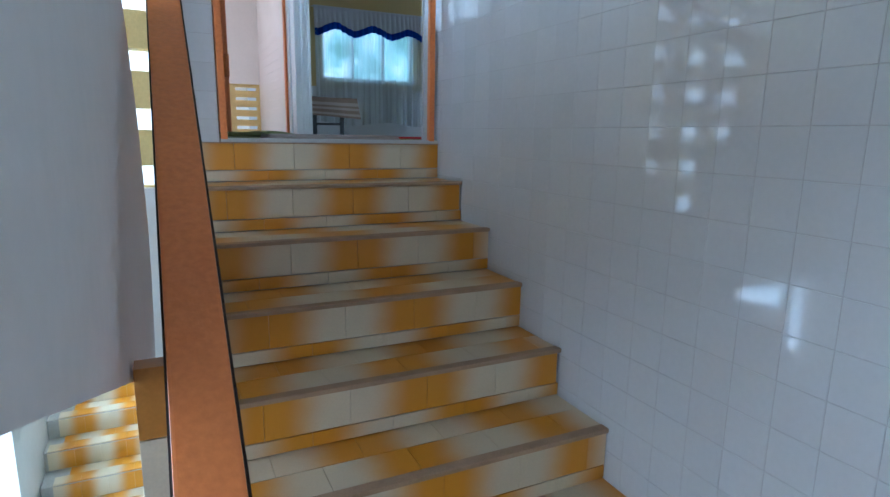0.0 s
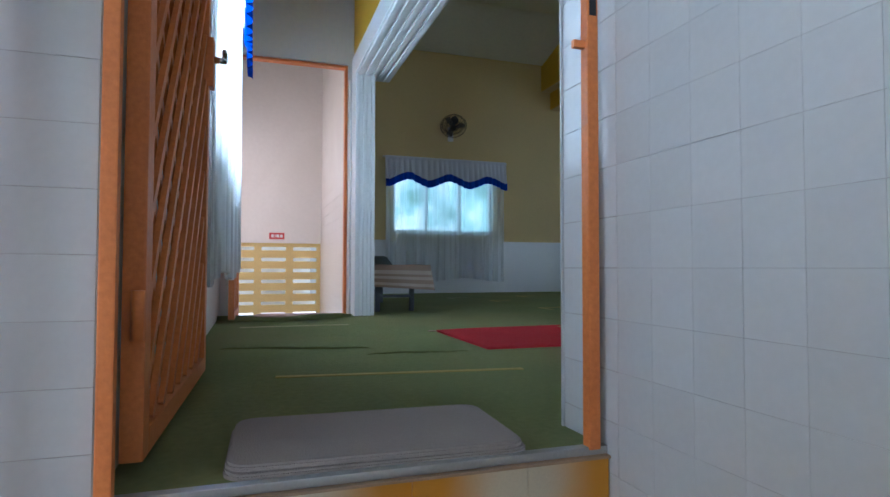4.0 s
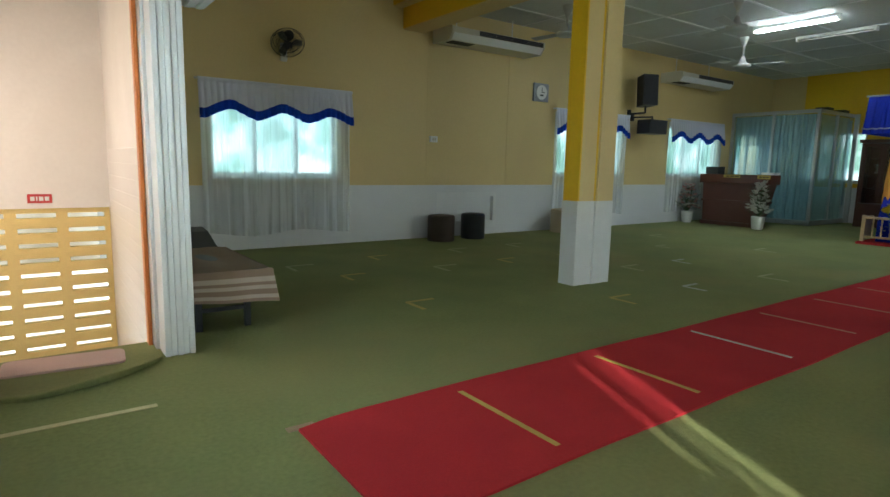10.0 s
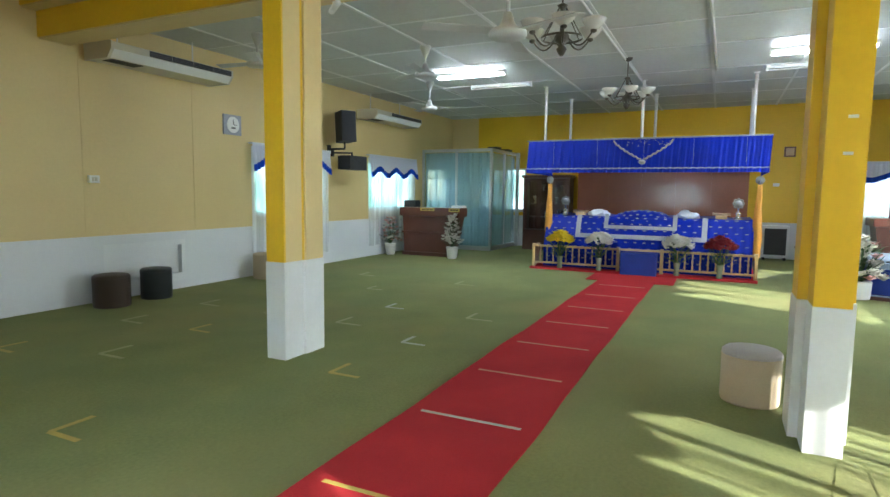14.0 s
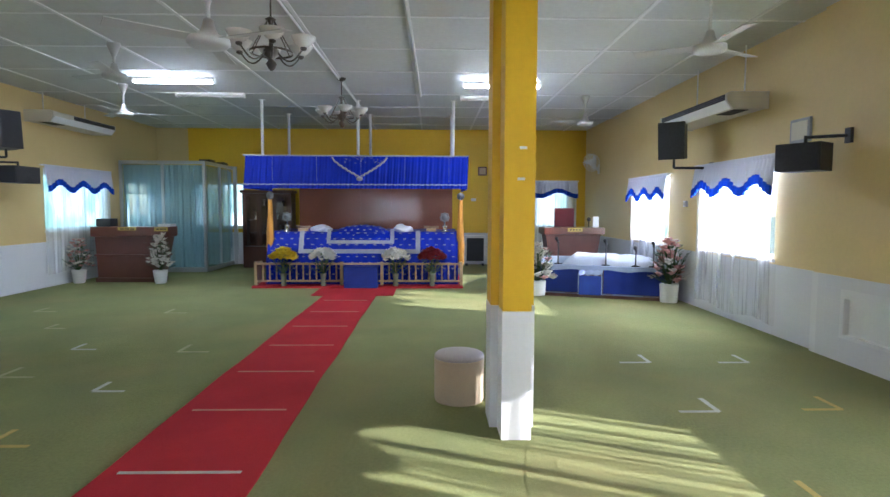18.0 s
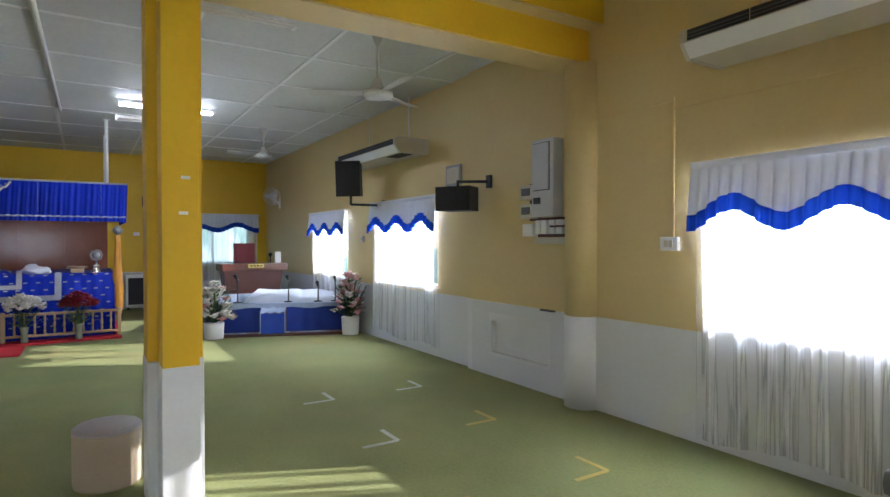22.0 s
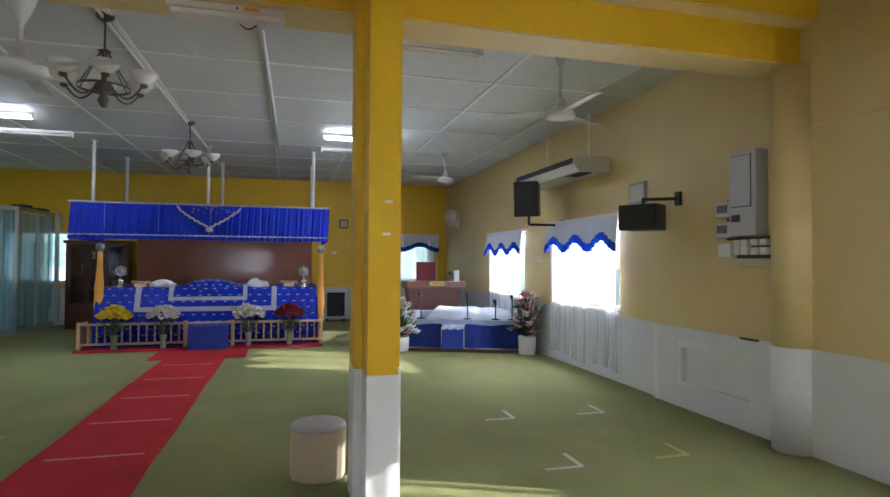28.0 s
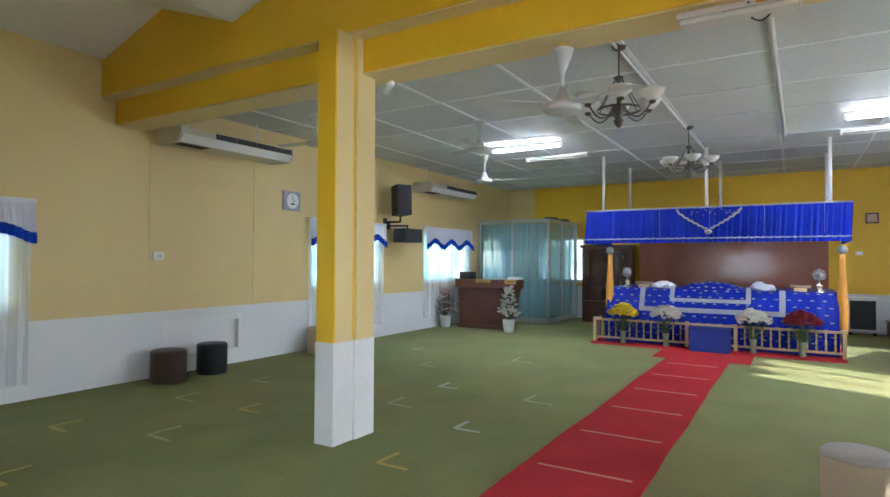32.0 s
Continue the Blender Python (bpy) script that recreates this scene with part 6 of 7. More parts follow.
def speaker(at, size, turn, tilt, wall, label, group="loudspeakers"):
    w, d, h = size
    t = thing("loudspeaker", (0, 0, 0), label, "loudspeaker", group)
    bm = B()
    prism(bm, [(-w / 2, -d / 2), (w / 2, -d / 2), (w * 0.36, d / 2), (-w * 0.36, d / 2)], "z", -h / 2, h / 2)
    part("cabinet", bm, M_black, t)
    part("grille", bx(-w / 2 + 0.015, -d / 2 - 0.012, -h / 2 + 0.02, w / 2 - 0.015, -d / 2 - 0.001, h / 2 - 0.02, bevel=0.005), M_grille, t, "dark metal grille")
    t.matrix_basis = pose(*at, 0, 0, turn) @ pose(0, 0, 0, tilt, 0, 0)
    br = thing("speaker_bracket", (at[0], wall, at[2] - h / 2 - 0.1), "black steel wall bracket under the loudspeaker", "bracket")
    s = 1 if at[1] > wall else -1
    z = at[2] - h / 2 - 0.12
    part("plate", bx(at[0] - 0.05, min(wall, wall + s * 0.02), z - 0.08, at[0] + 0.05, max(wall, wall + s * 0.02), z + 0.08, bevel=0.003), M_black, br)
    cyl("arm", (at[0], wall + s * 0.02, z), (at[0], at[1], z), 0.018, M_black, br)
    cyl("post", (at[0], at[1], z), (at[0], at[1], at[2] - h / 2 + 0.02), 0.018, M_black, br)
    return t


speaker((10.58, 9.85, 2.57), (0.3, 0.32, 0.56), -25, -4, NORTH, "tall black loudspeaker on the north wall bracket")
speaker((9.6, 0.06, 2.36), (0.35, 0.34, 0.5), -128, 6, SOUTH2, "black loudspeaker on a wall bracket between the windows")


def monitor(at, size, turn, wall, label):
    w, d, h = size
    t = thing("monitor_speaker", (0, 0, 0), label, "loudspeaker", "wall monitors")
    bm = B()
    prism(bm, [(-w / 2, -d / 2), (w / 2, -d / 2), (w * 0.44, d / 2), (-w * 0.44, d / 2)], "z", -h / 2, h / 2)
    part("cabinet", bm, M_black, t)
    part("grille", bx(-w / 2 + 0.012, -d / 2 - 0.01, -h / 2 + 0.012, w / 2 - 0.012, -d / 2 - 0.001, h / 2 - 0.012, bevel=0.004), M_grille, t)
    t.matrix_basis = pose(*at, 0, 0, turn)
    s = 1 if at[1] > wall else -1
    br = thing("speaker_bracket", (at[0], wall, at[2]), "black steel swing arm on the wall", "bracket")
    z = at[2] + h / 2 + 0.06
    part("plate", bx(at[0] - 0.22, min(wall, wall + s * 0.03), z - 0.07, at[0] - 0.14, max(wall, wall + s * 0.03), z + 0.07, bevel=0.004), M_black, br)
    cyl("arm", (at[0] - 0.18, wall + s * 0.03, z), (at[0], at[1], z), 0.016, M_black, br)
    cyl("drop", (at[0], at[1], z + 0.016), (at[0], at[1], at[2] + h / 2 - 0.01), 0.016, M_black, br)
    return t


monitor((10.86, 9.88, 1.92), (0.56, 0.3, 0.26), 0, NORTH, "flat black monitor speaker on a swing arm")
monitor((7.06, -0.12, 1.91), (0.41, 0.27, 0.26), -150, SOUTH, "flat black monitor speaker on a swing arm")
# clock plaque
ck = thing("wall_clock", (8.15, NORTH, 2.36), "square silver wall clock with a round dial", "clock")
part("plate", bx(7.99, NORTH - 0.03, 2.21, 8.34, NORTH - 0.001, 2.51, bevel=0.006), M_silver, ck, "silver square plate")
bm = B()
bmesh.ops.create_cone(bm, cap_ends=True, segments=28, radius1=0.12, radius2=0.12, depth=0.012, matrix=Matrix.Translation((8.165, NORTH - 0.037, 2.36)) @ Matrix.Rotation(radians(90), 4, "X"))
part("dial", bm, M_whitep, ck, "white dial")
part("hand", bx(8.16, NORTH - 0.048, 2.36, 8.17, NORTH - 0.0435, 2.44), M_black, ck)
part("hand", bx(8.165, NORTH - 0.0525, 2.355, 8.225, NORTH - 0.0485, 2.365), M_black, ck)
part("date_window", bx(8.125, NORTH - 0.046, 2.3, 8.205, NORTH - 0.0435, 2.325), M_black, ck)


def switch(x, wall, s, z, w=0.13, h=0.09, label="white switch box on the cream wall"):
    t = thing("wall_switch", (x, wall, z), label, "switch", "wall switches")
    y0, y1 = sorted((wall, wall + s * 0.035))
    part("box", bx(x - w / 2, y0, z - h / 2, x + w / 2, y1, z + h / 2, bevel=0.006), M_whitep, t)
    y2, y3 = sorted((wall + s * 0.0355, wall + s * 0.042))
    part("rocker", bx(x - w * 0.25, y2, z - h * 0.25, x - 0.005, y3, z + h * 0.25, bevel=0.002), M_ivory, t)
    part("rocker", bx(x + 0.005, y2, z - h * 0.25, x + w * 0.25, y3, z + h * 0.25, bevel=0.002), M_ivory, t)
    return t


switch(5.97, NORTH - 0.008, -1, 1.485)
switch(4.6, SOUTH, 1, 1.43, 0.15, 0.1)
switch(10.35, SOUTH2, 1, 1.5, 0.09, 0.09)
cd = thing("conduit", (4.6, SOUTH, 1.5), "thin cream cable conduit on the wall", "conduit", "wall conduits")
part("run", bx(4.57, SOUTH, 1.481, 4.59, SOUTH + 0.015, 2.52, bevel=0.003), M_beige, cd)
part("run", bx(1.7, SOUTH, 2.43, 4.569, SOUTH + 0.015, 2.45, bevel=0.003), M_beige, cd)
cd = thing("conduit", (5.2, SOUTH, 2.5), "thin cream cable conduit on the wall", "conduit", "wall conduits")
part("run", bx(4.591, SOUTH, 2.49, 5.34, SOUTH + 0.015, 2.51, bevel=0.003), M_beige, cd)
cd = thing("conduit", (7.43, NORTH, 1.5), "thin cream cable conduit on the wall", "conduit", "wall conduits")
part("run", bx(7.44, NORTH - 0.007, 0.85, 7.455, NORTH - 0.001, 2.85, bevel=0.003), M_beige, cd)

# distribution boards
db = thing("distribution_board", (5.95, SOUTH, 2.0), "grey steel distribution board on the wall", "electric board")
M_greysteel = material("pale grey steel", (0.47, 0.47, 0.5), 0.45, vary=0.1, scale=10)
part("case", bx(5.75, SOUTH, 1.68, 6.04, SOUTH + 0.13, 2.4, bevel=0.006), M_greysteel, db)
part("door_gap", bx(5.793, SOUTH + 0.1305, 1.923, 6.017, SOUTH + 0.1325, 2.367), M_black, db, "dark gap round the door")
part("door", bx(5.8, SOUTH + 0.133, 1.93, 6.01, SOUTH + 0.144, 2.36, bevel=0.004), M_greysteel, db)
part("label_plate", bx(5.92, SOUTH + 0.131, 1.8, 6.01, SOUTH + 0.138, 1.86), M_black, db)
for i, z in enumerate((1.72, 1.9)):
    m = thing("meter", (6.25, SOUTH, z), "grey electricity meter on a brown board", "meter", "electricity meters")
    part("board", bx(6.045, SOUTH, z - 0.07, 6.19, SOUTH + 0.03, z + 0.11, bevel=0.003), M_wooddark, m)
    part("case", bx(6.05, SOUTH + 0.031, z - 0.05, 6.23, SOUTH + 0.12, z + 0.09, bevel=0.012), M_ivory, m)
    part("dial", bx(6.08, SOUTH + 0.121, z - 0.01, 6.2, SOUTH + 0.127, z + 0.06), M_greyvinyl, m)
fb = thing("fuse_board", (5.95, SOUTH, 1.55), "brown fuse board with white porcelain fuses", "fuse board")
part("board", bx(5.65, SOUTH, 1.49, 6.07, SOUTH + 0.03, 1.675, bevel=0.004), M_wooddark, fb)
for i, (a, b, z0, z1) in enumerate(((5.69, 5.76, 1.52, 1.58), (5.69, 5.76, 1.6, 1.65), (5.79, 5.86, 1.52, 1.58), (5.79, 5.86, 1.6, 1.65), (5.9, 5.97, 1.52, 1.65), (5.99, 6.05, 1.52, 1.65))):
    part("fuse", bx(a, SOUTH + 0.031, z0, b, SOUTH + 0.08, z1, bevel=0.006), M_whitep, fb)
part("tray", bx(5.61, SOUTH, 1.43, 6.03, SOUTH + 0.1, 1.485, bevel=0.005), M_ivory, fb)
lone("meter", bx(6.08, SOUTH, 1.5, 6.23, SOUTH + 0.09, 1.62, bevel=0.01), M_whitep, "white plastic junction box beside the fuse board", "box")
f = thing("picture_frame", (7.5, SOUTH2, 2.2), "small framed picture over the monitor speaker", "picture")
part("frame", bx(7.5, SOUTH2, 2.12, 7.82, SOUTH2 + 0.03, 2.37, bevel=0.004), M_silver, f)
part("print", bx(7.53, SOUTH2 + 0.031, 2.15, 7.79, SOUTH2 + 0.034, 2.34), M_ivory, f)
lone("wall_ledge", bx(5.84, SOUTH + 0.013, 0.79, 6.02, SOUTH + 0.05, 0.805), M_black, "thin dark object lying on the dado ledge", "ledge")

# red sign on the far stair wall
sg = thing("sign", (1.06, 8.82, 0.76), "small red sign with white marks on the white wall", "sign")
part("plate", bx(0.98, 8.808, 0.715, 1.15, 8.819, 0.79, bevel=0.002), material("red sign", (0.5, 0.05, 0.05), 0.4), sg)
for a, b in ((1.0, 1.03), (1.04, 1.05), (1.06, 1.09), (1.1, 1.13)):
    part("stroke", bx(a, 8.8045, 0.735, b, 8.8078, 0.77), M_whitep, sg)

# ---- seats ----
def pouf(at, r, h, mat, label, top=None):
    t = thing("stool", at, label, "stool", "round stools")
    bm = B()
    lathe(bm, at, [(r * 0.97, 0), (r, 0.02), (r, h - 0.06), (r * 1.01, h - 0.055), (r * 1.01, h - 0.045), (r, h - 0.04)], 32)
    part("body", bm, mat, t, "", True)
    bm = B()
    lathe(bm, (at[0], at[1], at[2] + h - 0.04), [(r, 0), (r * 0.99, 0.02), (r * 0.9, 0.035), (r * 0.5, 0.044), (0.01, 0.046)], 32)
    part("seat", bm, top or mat, t, "", True)
    return t


M_greytop = material("grey vinyl top", (0.42, 0.38, 0.38), 0.6, vary=0.1)
pouf((5.9, 9.85, 0), 0.2, 0.38, M_brownvinyl, "round brown vinyl stool against the white dado")
pouf((6.52, 9.88, 0), 0.185, 0.385, M_blackvinyl, "round black vinyl stool against the white dado")
pouf((8.5, 9.86, 0), 0.22, 0.4, M_drum, "round beige stool against the white dado")
pouf((5.86, 3.2, 0), 0.185, 0.36, M_drum, "round beige stool with a grey top beside the pillar", M_greytop)
# grey tufted stool under the window
t = thing("stool", (2.75, 0.05, 0), "grey vinyl stool with a buttoned seat by the window", "stool", "square stools")
part("body", bx(2.66, -0.1, 0, 2.98, 0.24, 0.305, bevel=0.06), M_greyvinyl, t)
part("seat", bx(2.64, -0.12, 0.29, 3.0, 0.26, 0.41, bevel=0.055), M_greyvinyl, t, "", True)
for x in (2.74, 2.9):
    for y in (-0.02, 0.16):
        bm = B()
        ball(bm, (x, y, 0.4), 0.014, 8, 0.5)
        part("button", bm, M_black, t, "", True)

# folding bench with a striped cloth
bn = thing("bench", (2.0, 7.3, 0), "folding bench covered with a striped brown cloth", "bench")
part("top", bx(1.78, 6.68, 0.36, 2.24, 8.3, 0.4, bevel=0.01), M_blackvinyl, bn, "black vinyl top")
for y in (6.8, 8.1):
    for x in (1.84, 2.15):
        part("leg", bx(x - 0.02, y - 0.02, 0, x + 0.02, y + 0.02, 0.36, bevel=0.003), M_steel, bn)
    part("stretcher", bx(1.86, y - 0.012, 0.12, 2.13, y + 0.012, 0.145), M_steel, bn)
for x in (1.84, 2.15):
    cyl("brace", (x, 6.82, 0.3), (x, 7.3, 0.355), 0.012, M_steel, bn)
M_s1 = material("brown stripe cloth", (0.3, 0.215, 0.16), 0.9, vary=0.15, scale=20, bump=0.4, bump_scale=300)
M_s2 = material("cream stripe cloth", (0.52, 0.43, 0.35), 0.9, vary=0.15, scale=20, bump=0.4, bump_scale=300)
cb = thing("bench_cloth", (2.0, 7.2, 0.4), "striped brown and cream cloth draped over the bench", "cloth")


def cloth_top(u, v):
    x, y = 1.758 + 0.504 * u, 6.655 + 1.1 * v
    return (x, y, 0.407 + 0.008 * math.sin(y * 7 + x * 5) * (1 - abs(2 * u - 1)) + 0.004 * math.sin(x * 21))


vsheet(cloth_top, 16, 30, "cloth_top", M_s1, cb)
runs = [0.0, 0.24, 0.4, 0.5, 0.62, 0.78, 0.9, 1.0]
for i, (v0, v1) in enumerate(zip(runs, runs[1:])):
    m = M_s1 if i % 2 == 0 else M_s2
    vsheet(lambda u, v, v0=v0, v1=v1: (1.752 + 0.53 * u + 0.03 * (v0 + (v1 - v0) * v) * u, 6.652 - 0.03 * (v0 + (v1 - v0) * v) + 0.008 * math.sin(u * 9 + 1) * (v0 + v1), 0.409 - (0.185 + 0.035 * u) * (v0 + (v1 - v0) * v)), 20, 2, "stripe", m, cb)
    vsheet(lambda u, v, v0=v0, v1=v1: (2.264 + 0.035 * (v0 + (v1 - v0) * v) + 0.006 * math.sin(u * 14) * (v0 + v1), 6.65 + 1.1 * u, 0.409 - (0.22 - 0.07 * u) * (v0 + (v1 - v0) * v)), 24, 2, "stripe", m, cb)
bm = B()
prism(bm, [(7.8, 0.402), (8.3, 0.402), (8.3, 0.52), (8.1, 0.5)], "x", 1.8, 2.22)
lone("bench_pillow", bm, M_blackvinyl, "dark wedge headrest on the bench", "headrest")

# cable on the carpet by the pillar, here and there under the pile
cu = bpy.data.curves.new("cable", "CURVE")
cu.dimensions, cu.bevel_depth = "3D", 0.0014
for kp in (((9.4, 2.81), (8.9, 2.86), (8.35, 2.875), (8.19, 2.845), (7.63, 2.837), (6.96, 2.878), (6.64, 2.91)),
           ((6.64, 2.54), (6.48, 2.508), (6.1, 2.48), (5.69, 2.535)),
           ((5.07, 2.78), (5.04, 2.826), (4.8, 2.858), (4.53, 2.925), (4.4, 2.91)),
           ((5.1, 2.71), (5.0, 2.691), (4.8, 2.708), (4.65, 2.704), (4.58, 2.73))):
    sp = cu.splines.new("NURBS")
    sp.points.add(len(kp) - 1)
    for p, (x, y) in zip(sp.points, kp):
        p.co = (x, y, 0.003, 1)
    sp.use_endpoint_u = True
cu.materials.append(M_carpet)
tagged(new("cable", cu), "thin cable lying loose on the green carpet", "cable")

# ---- stair railing ----
hr = thing("stair_railing", (0.39, 2.0, -0.5), "orange painted steel stair railing", "railing")


def rail_z(y):
    return 0.80 + (y - 2.72) * RISE / RUN


a, b = Vector((0.385, 2.86, rail_z(2.86))), Vector((0.385, 0.52, rail_z(0.52)))
bm = B()
ln = (b - a).length
vs = box(bm, -0.036, -ln / 2, -0.02, 0.036, ln / 2, 0.02, bevel=0.005)
bm.transform(Matrix.Translation((a + b) / 2) @ Matrix.Rotation(math.atan2(a.z - b.z, a.y - b.y), 4, "X"))
rail = part("handrail", bm, M_orange, hr)
M_grime = material("blackened rail seam", (0.045, 0.035, 0.03), 0.85, vary=0.6, scale=30)
for x, w in ((0.0375, 0.0035), (-0.0375, 0.002)):
    bm = B()
    n_s = 60
    rs = random.Random(21)
    ring = [[bm.verts.new((x + sx * w, -ln / 2 + ln * i / n_s, sz * (0.006 + 0.006 * q) - 0.008)) for sx, sz in ((-1, -1), (1, -1), (1, 1), (-1, 1))] for i, q in ((i, rs.random()) for i in range(n_s + 1))]
    for f, g in zip(ring, ring[1:]):
        for k in range(4):
            bm.faces.new((f[k], f[(k + 1) % 4], g[(k + 1) % 4], g[k]))
    bm.transform(Matrix.Translation((a + b) / 2) @ Matrix.Rotation(math.atan2(a.z - b.z, a.y - b.y), 4, "X"))
    part("seam", bm, M_grime, rail, "blackened chipped seam")
for k in range(NSTEP):
    y = STEP_Y - RUN * k - 0.03
    zt = -RISE * (k + 1)
    part("baluster", bx(0.39, y - 0.014, zt, 0.416, y + 0.014, rail_z(y) - 0.01, bevel=0.003), M_orange, hr)

# ---- pieces: step tiles, wall tiles ----
SW = 0.24


def step_tile(w, d, h, nm):
    bm = B()
    box(bm, -w / 2, -d / 2, -h / 2, w / 2, d / 2, h / 2)
    return mesh_of(nm, bm, M_step)


riser_hi = step_tile(SW - 0.0014, 0.01, 0.108, "riser_tile")
riser_lo = step_tile(SW - 0.0014, 0.01, 0.04, "riser_tile")
tread_t = step_tile(SW - 0.0014, 0.117, 0.01, "tread_tile")


def lay(me, parent, loc, flip, axis):
    o = new(me.name, me)
    o.parent = parent
    o.location = loc
    if flip:
        o.rotation_euler = (0, math.pi, 0) if axis == "y" else (0, 0, math.pi)
    return o


for k in range(NSTEP):
    y, z = STEP_Y - RUN * k, -RISE * k
    for row, (zc, me) in enumerate(((z - 0.014 - 0.055, riser_hi), (z - 0.014 - 0.113 - 0.02, riser_lo))):
        off = (0.0, 0.11)[row] + 0.06 * (k % 3)
        i = 0
        x = TREAD_X0 + SW / 2 - (off % SW)
        while x - SW / 2 < TX - 0.03:
            a, b = max(x - SW / 2, TREAD_X0), min(x + SW / 2, TX - 0.004)
            if b - a > 0.02:
                whole = b - a > SW - 0.006
                lay(me if whole else step_tile(b - a - 0.0014, 0.01, 0.108 if row == 0 else 0.04, "riser_tile"), stairs, ((a + b) / 2, y + 0.008, zc), (i + row) % 2, "y")
            x += SW
            i += 1
    if k:
        for row in range(2):
            off = 0.05 + 0.12 * row + 0.06 * (k % 3)
            x = TREAD_X0 + SW / 2 - (off % SW)
            i = 0
            while x - SW / 2 < TX - 0.03:
                a, b = max(x - SW / 2, TREAD_X0), min(x + SW / 2, TX - 0.004)
                if b - a > 0.03:
                    me = tread_t if b - a > SW - 0.006 else step_tile(b - a - 0.0014, 0.117, 0.01, "tread_tile")
                    lay(me, stairs, ((a + b) / 2, y + 0.03 + 0.0595 + 0.12 * row, z - 0.009), (i + row) % 2, "z")
                x += SW
                i += 1
    part("nosing", bx(TREAD_X0, y - 0.006, z - 0.014, TX - 0.004, y + 0.028, z + (0.0 if k else -0.013), bevel=0.003), M_nose, stairs, "brown ribbed nosing tile")

# tiles of the lower steps, and the tiled edge under the parapet
for k in range(5):
    for i in range(5):
        x = -0.6 + 0.19 * i + 0.06 * (k % 2)
        for row in range(2):
            o = lay(tread_t, lower, (x + 0.1 * row, 5.21 + RUN * k + 0.12 * row, -2.914 + RISE * k), (i + row) % 2, "z")
            o.scale = (0.79, 1, 1)
        o = lay(riser_hi, lower, (x, 5.144 + RUN * k, -3.0 + RISE * k), i % 2, "y")
        o.scale = (0.79, 1, 1.4)
M_ochre = material("ochre tile", (0.43, 0.19, 0.03), 0.35, vary=0.15, scale=20)
M_cream = material("cream tile", (0.62, 0.55, 0.42), 0.35, vary=0.12, scale=20)
for k in range(7):
    part("edge_tile", bx(0.30, 1.28, -0.430 - 0.116 * k, 0.342, 1.32, -0.316 - 0.116 * k, bevel=0.001), (M_ochre, M_cream)[k % 2], stairs)
wt = bpy.data.objects["wall_stair_east"]
one = tile_mesh("wall_tile", TW - 0.0006, TW - 0.0006, 0.008, M_tile)
one_end = tile_mesh("wall_tile", TW - 0.0026, TW - 0.0026, 0.008, M_tile)
for i in range(11):
    for j in range(26):
        o = new("wall_tile", one_end if i < 2 else one)
        o.parent = wt
        o.rotation_euler = (0, 0, math.pi / 2)
        o.location = (TX + 0.0028, TEND - 0.056 - TW * i, -0.05 + TW * (j + 0.5) if i < 2 else -0.05 + TW * (j + 0.5))
bm = B()
for i in range(42):
    for j in range(-16, 38):
        if i < 11 and 0 <= j < 26:
            continue
        y1 = TEND - 0.002 - TW * i
        z0 = -0.05 + TW * j
        if y1 > SUN_SLOT[0] and y1 - TW < SUN_SLOT[1] and z0 + TW > SUN_SLOT[2] and z0 < SUN_SLOT[3]:
            continue
        quads(bm, TX, y1 - TW + 0.0004, y1 - 0.0004, z0 + 0.0004, z0 + TW - 0.0004, 0.0012)
tagged(part("wall_tiles", bm, M_tile, wt), kind="stuff")
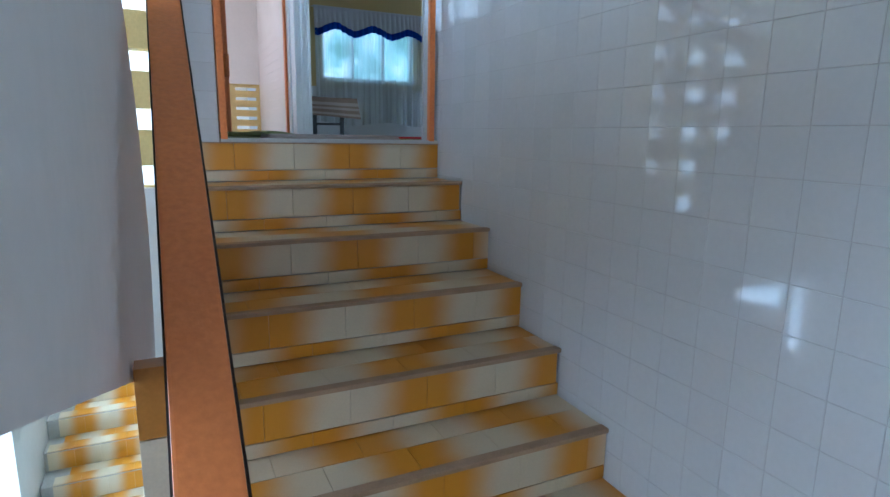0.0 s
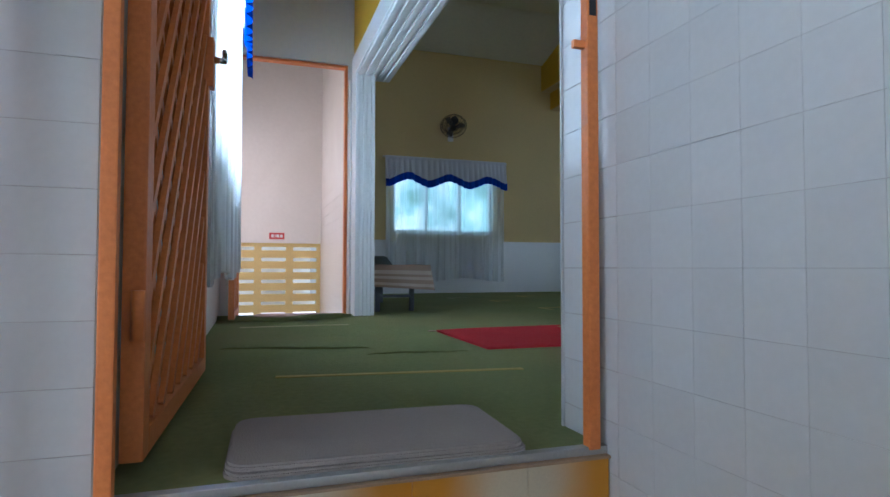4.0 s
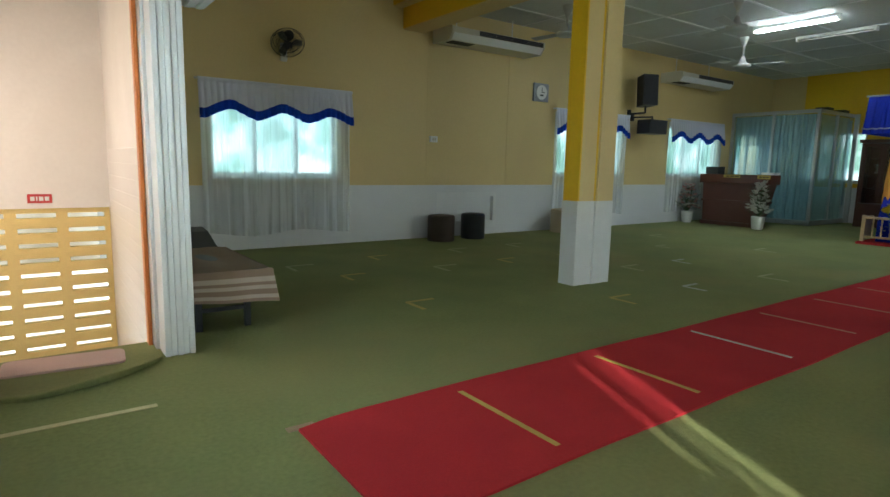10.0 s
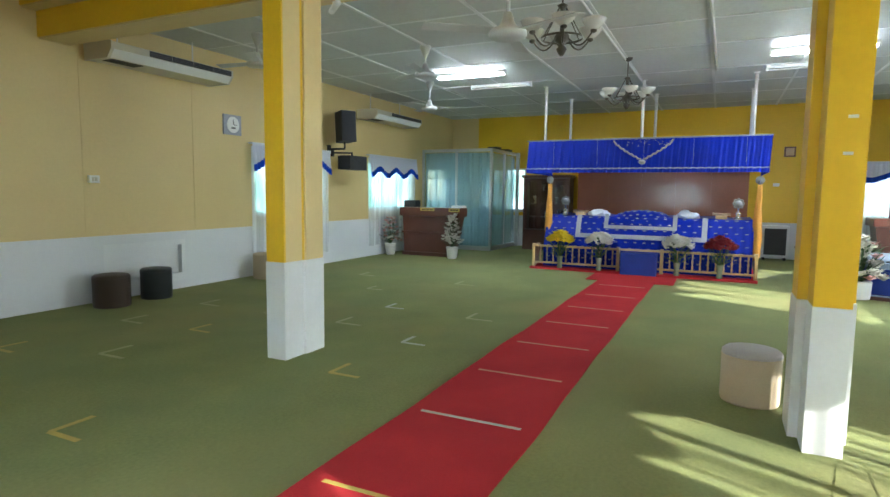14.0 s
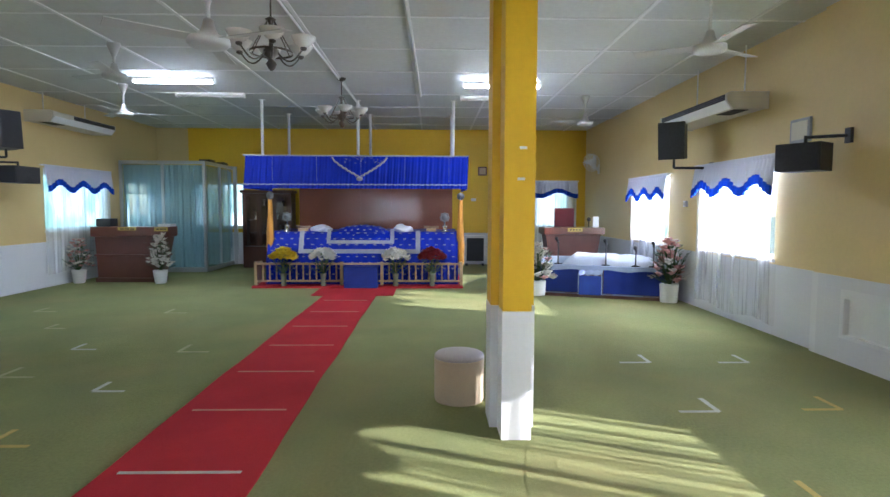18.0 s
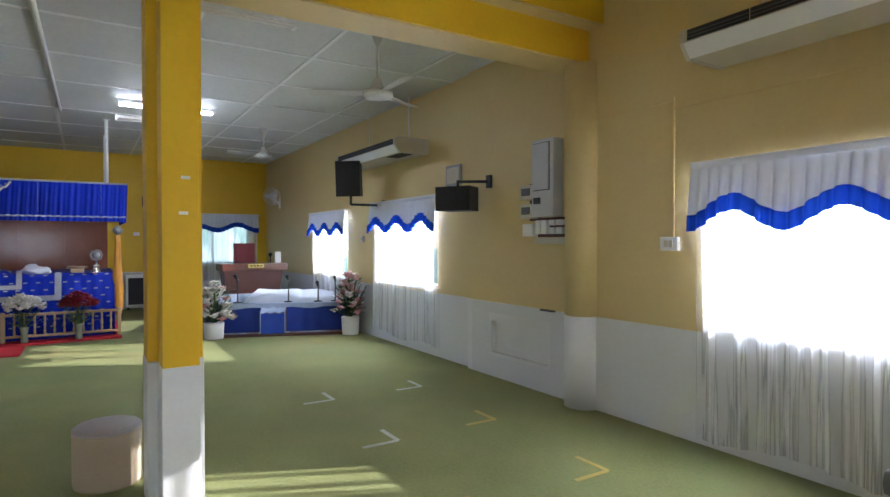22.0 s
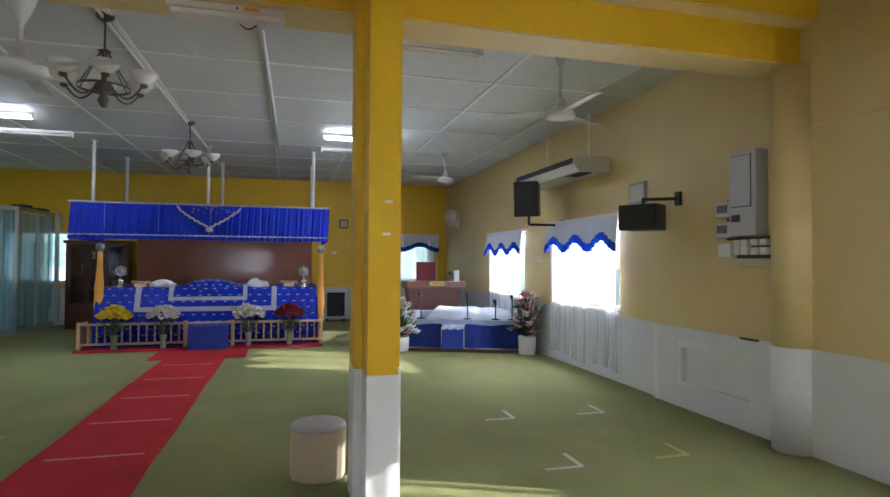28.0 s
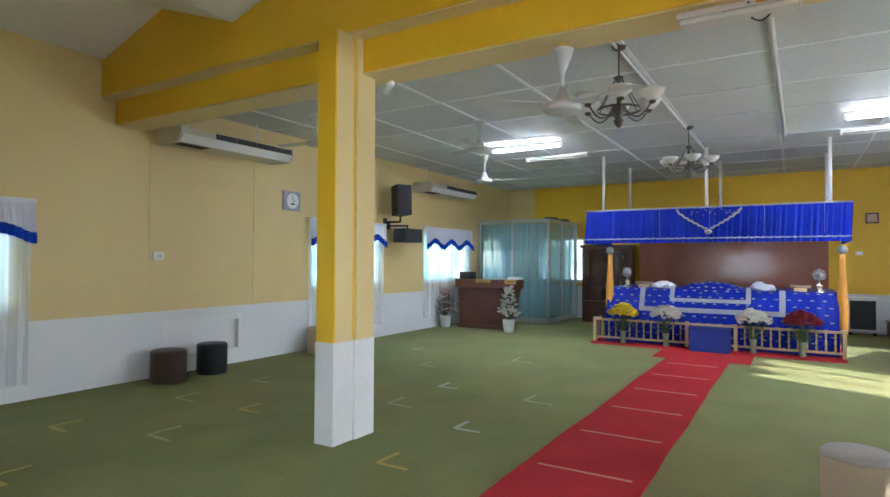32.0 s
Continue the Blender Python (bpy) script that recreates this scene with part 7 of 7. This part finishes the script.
# end face of the wall
bm = B()
box(bm, TX - 0.006, TEND, -0.02, TX + 0.13, TEND + 0.006, 4.0)
part("end_trim", bm, M_tile, wt)
pw = bpy.data.objects["wall_pier"]
pm = tile_mesh("wall_tile", 0.147, TW - 0.0012, 0.008, M_tile)
for j in range(24):
    o = new("wall_tile", pm)
    o.parent = pw
    o.location = (0.4865, 2.8978, -0.03 + TW * (j + 0.5))
bm = B()
for j in range(-2, 24):
    for i in range(2):
        z0, y0 = -0.03 + TW * j, 2.895 + TW * i
        vs = [bm.verts.new((0.409, y, z)) for y, z in ((y0 + 0.002, z0 + 0.002), (y0 + TW - 0.002, z0 + 0.002), (y0 + TW - 0.002, z0 + TW - 0.002), (y0 + 0.002, z0 + TW - 0.002))]
        bm.faces.new(vs)
tagged(part("wall_tiles", bm, M_tile, pw), kind="stuff")
# tiles of the far stair wall
M_fartile = material("cream glazed tile", (0.72, 0.68, 0.64), 0.3, vary=0.05, scale=6)
bm = B()
for i in range(19):
    for j in range(22):
        y0, z0 = 6.8 + TW * i, -1.2 + TW * j
        quads(bm, 1.575, y0 + 0.001, y0 + TW - 0.001, z0 + 0.001, z0 + TW - 0.001, 0.002)
tagged(part("wall_tiles", bm, M_fartile, bpy.data.objects["wall_far_east"]), kind="stuff")


# glazed dado tiles, flush with fine joints
def dado_tiles(owner, x0, x1, y, s, holes=()):
    bm = B()
    n = int((x1 - x0) / TW)
    for i in range(n):
        for j in range(7):
            a, b, z0, z1 = x0 + TW * i + 0.001, x0 + TW * (i + 1) - 0.001, j * DADO / 7 + 0.001, (j + 1) * DADO / 7 - 0.001
            if any(a < h[1] and b > h[0] and z0 < h[3] and z1 > h[2] for h in holes):
                continue
            vs = [bm.verts.new((x, y + s * 0.003, z)) for x, z in ((a, z0), (b, z0), (b, z1), (a, z1))]
            bm.faces.new(vs if s < 0 else vs[::-1])
    tagged(part("dado_tiles", bm, M_dadotile, owner), kind="stuff")


M_dadotile = material("white dado tile", (0.7, 0.71, 0.73), 0.22, vary=0.05, scale=5)
dado_tiles(bpy.data.objects["wall_north_dado"], 1.74, 14.36, NORTH - 0.012, -1, [NICHE_N])
dado_tiles(bpy.data.objects["wall_south_west_dado"], 1.7, 7.29, SOUTH + 0.012, 1, [NICHE_S])
dado_tiles(bpy.data.objects["wall_south_east_dado"], 7.31, EAST - 0.02, SOUTH2 + 0.012, 1)
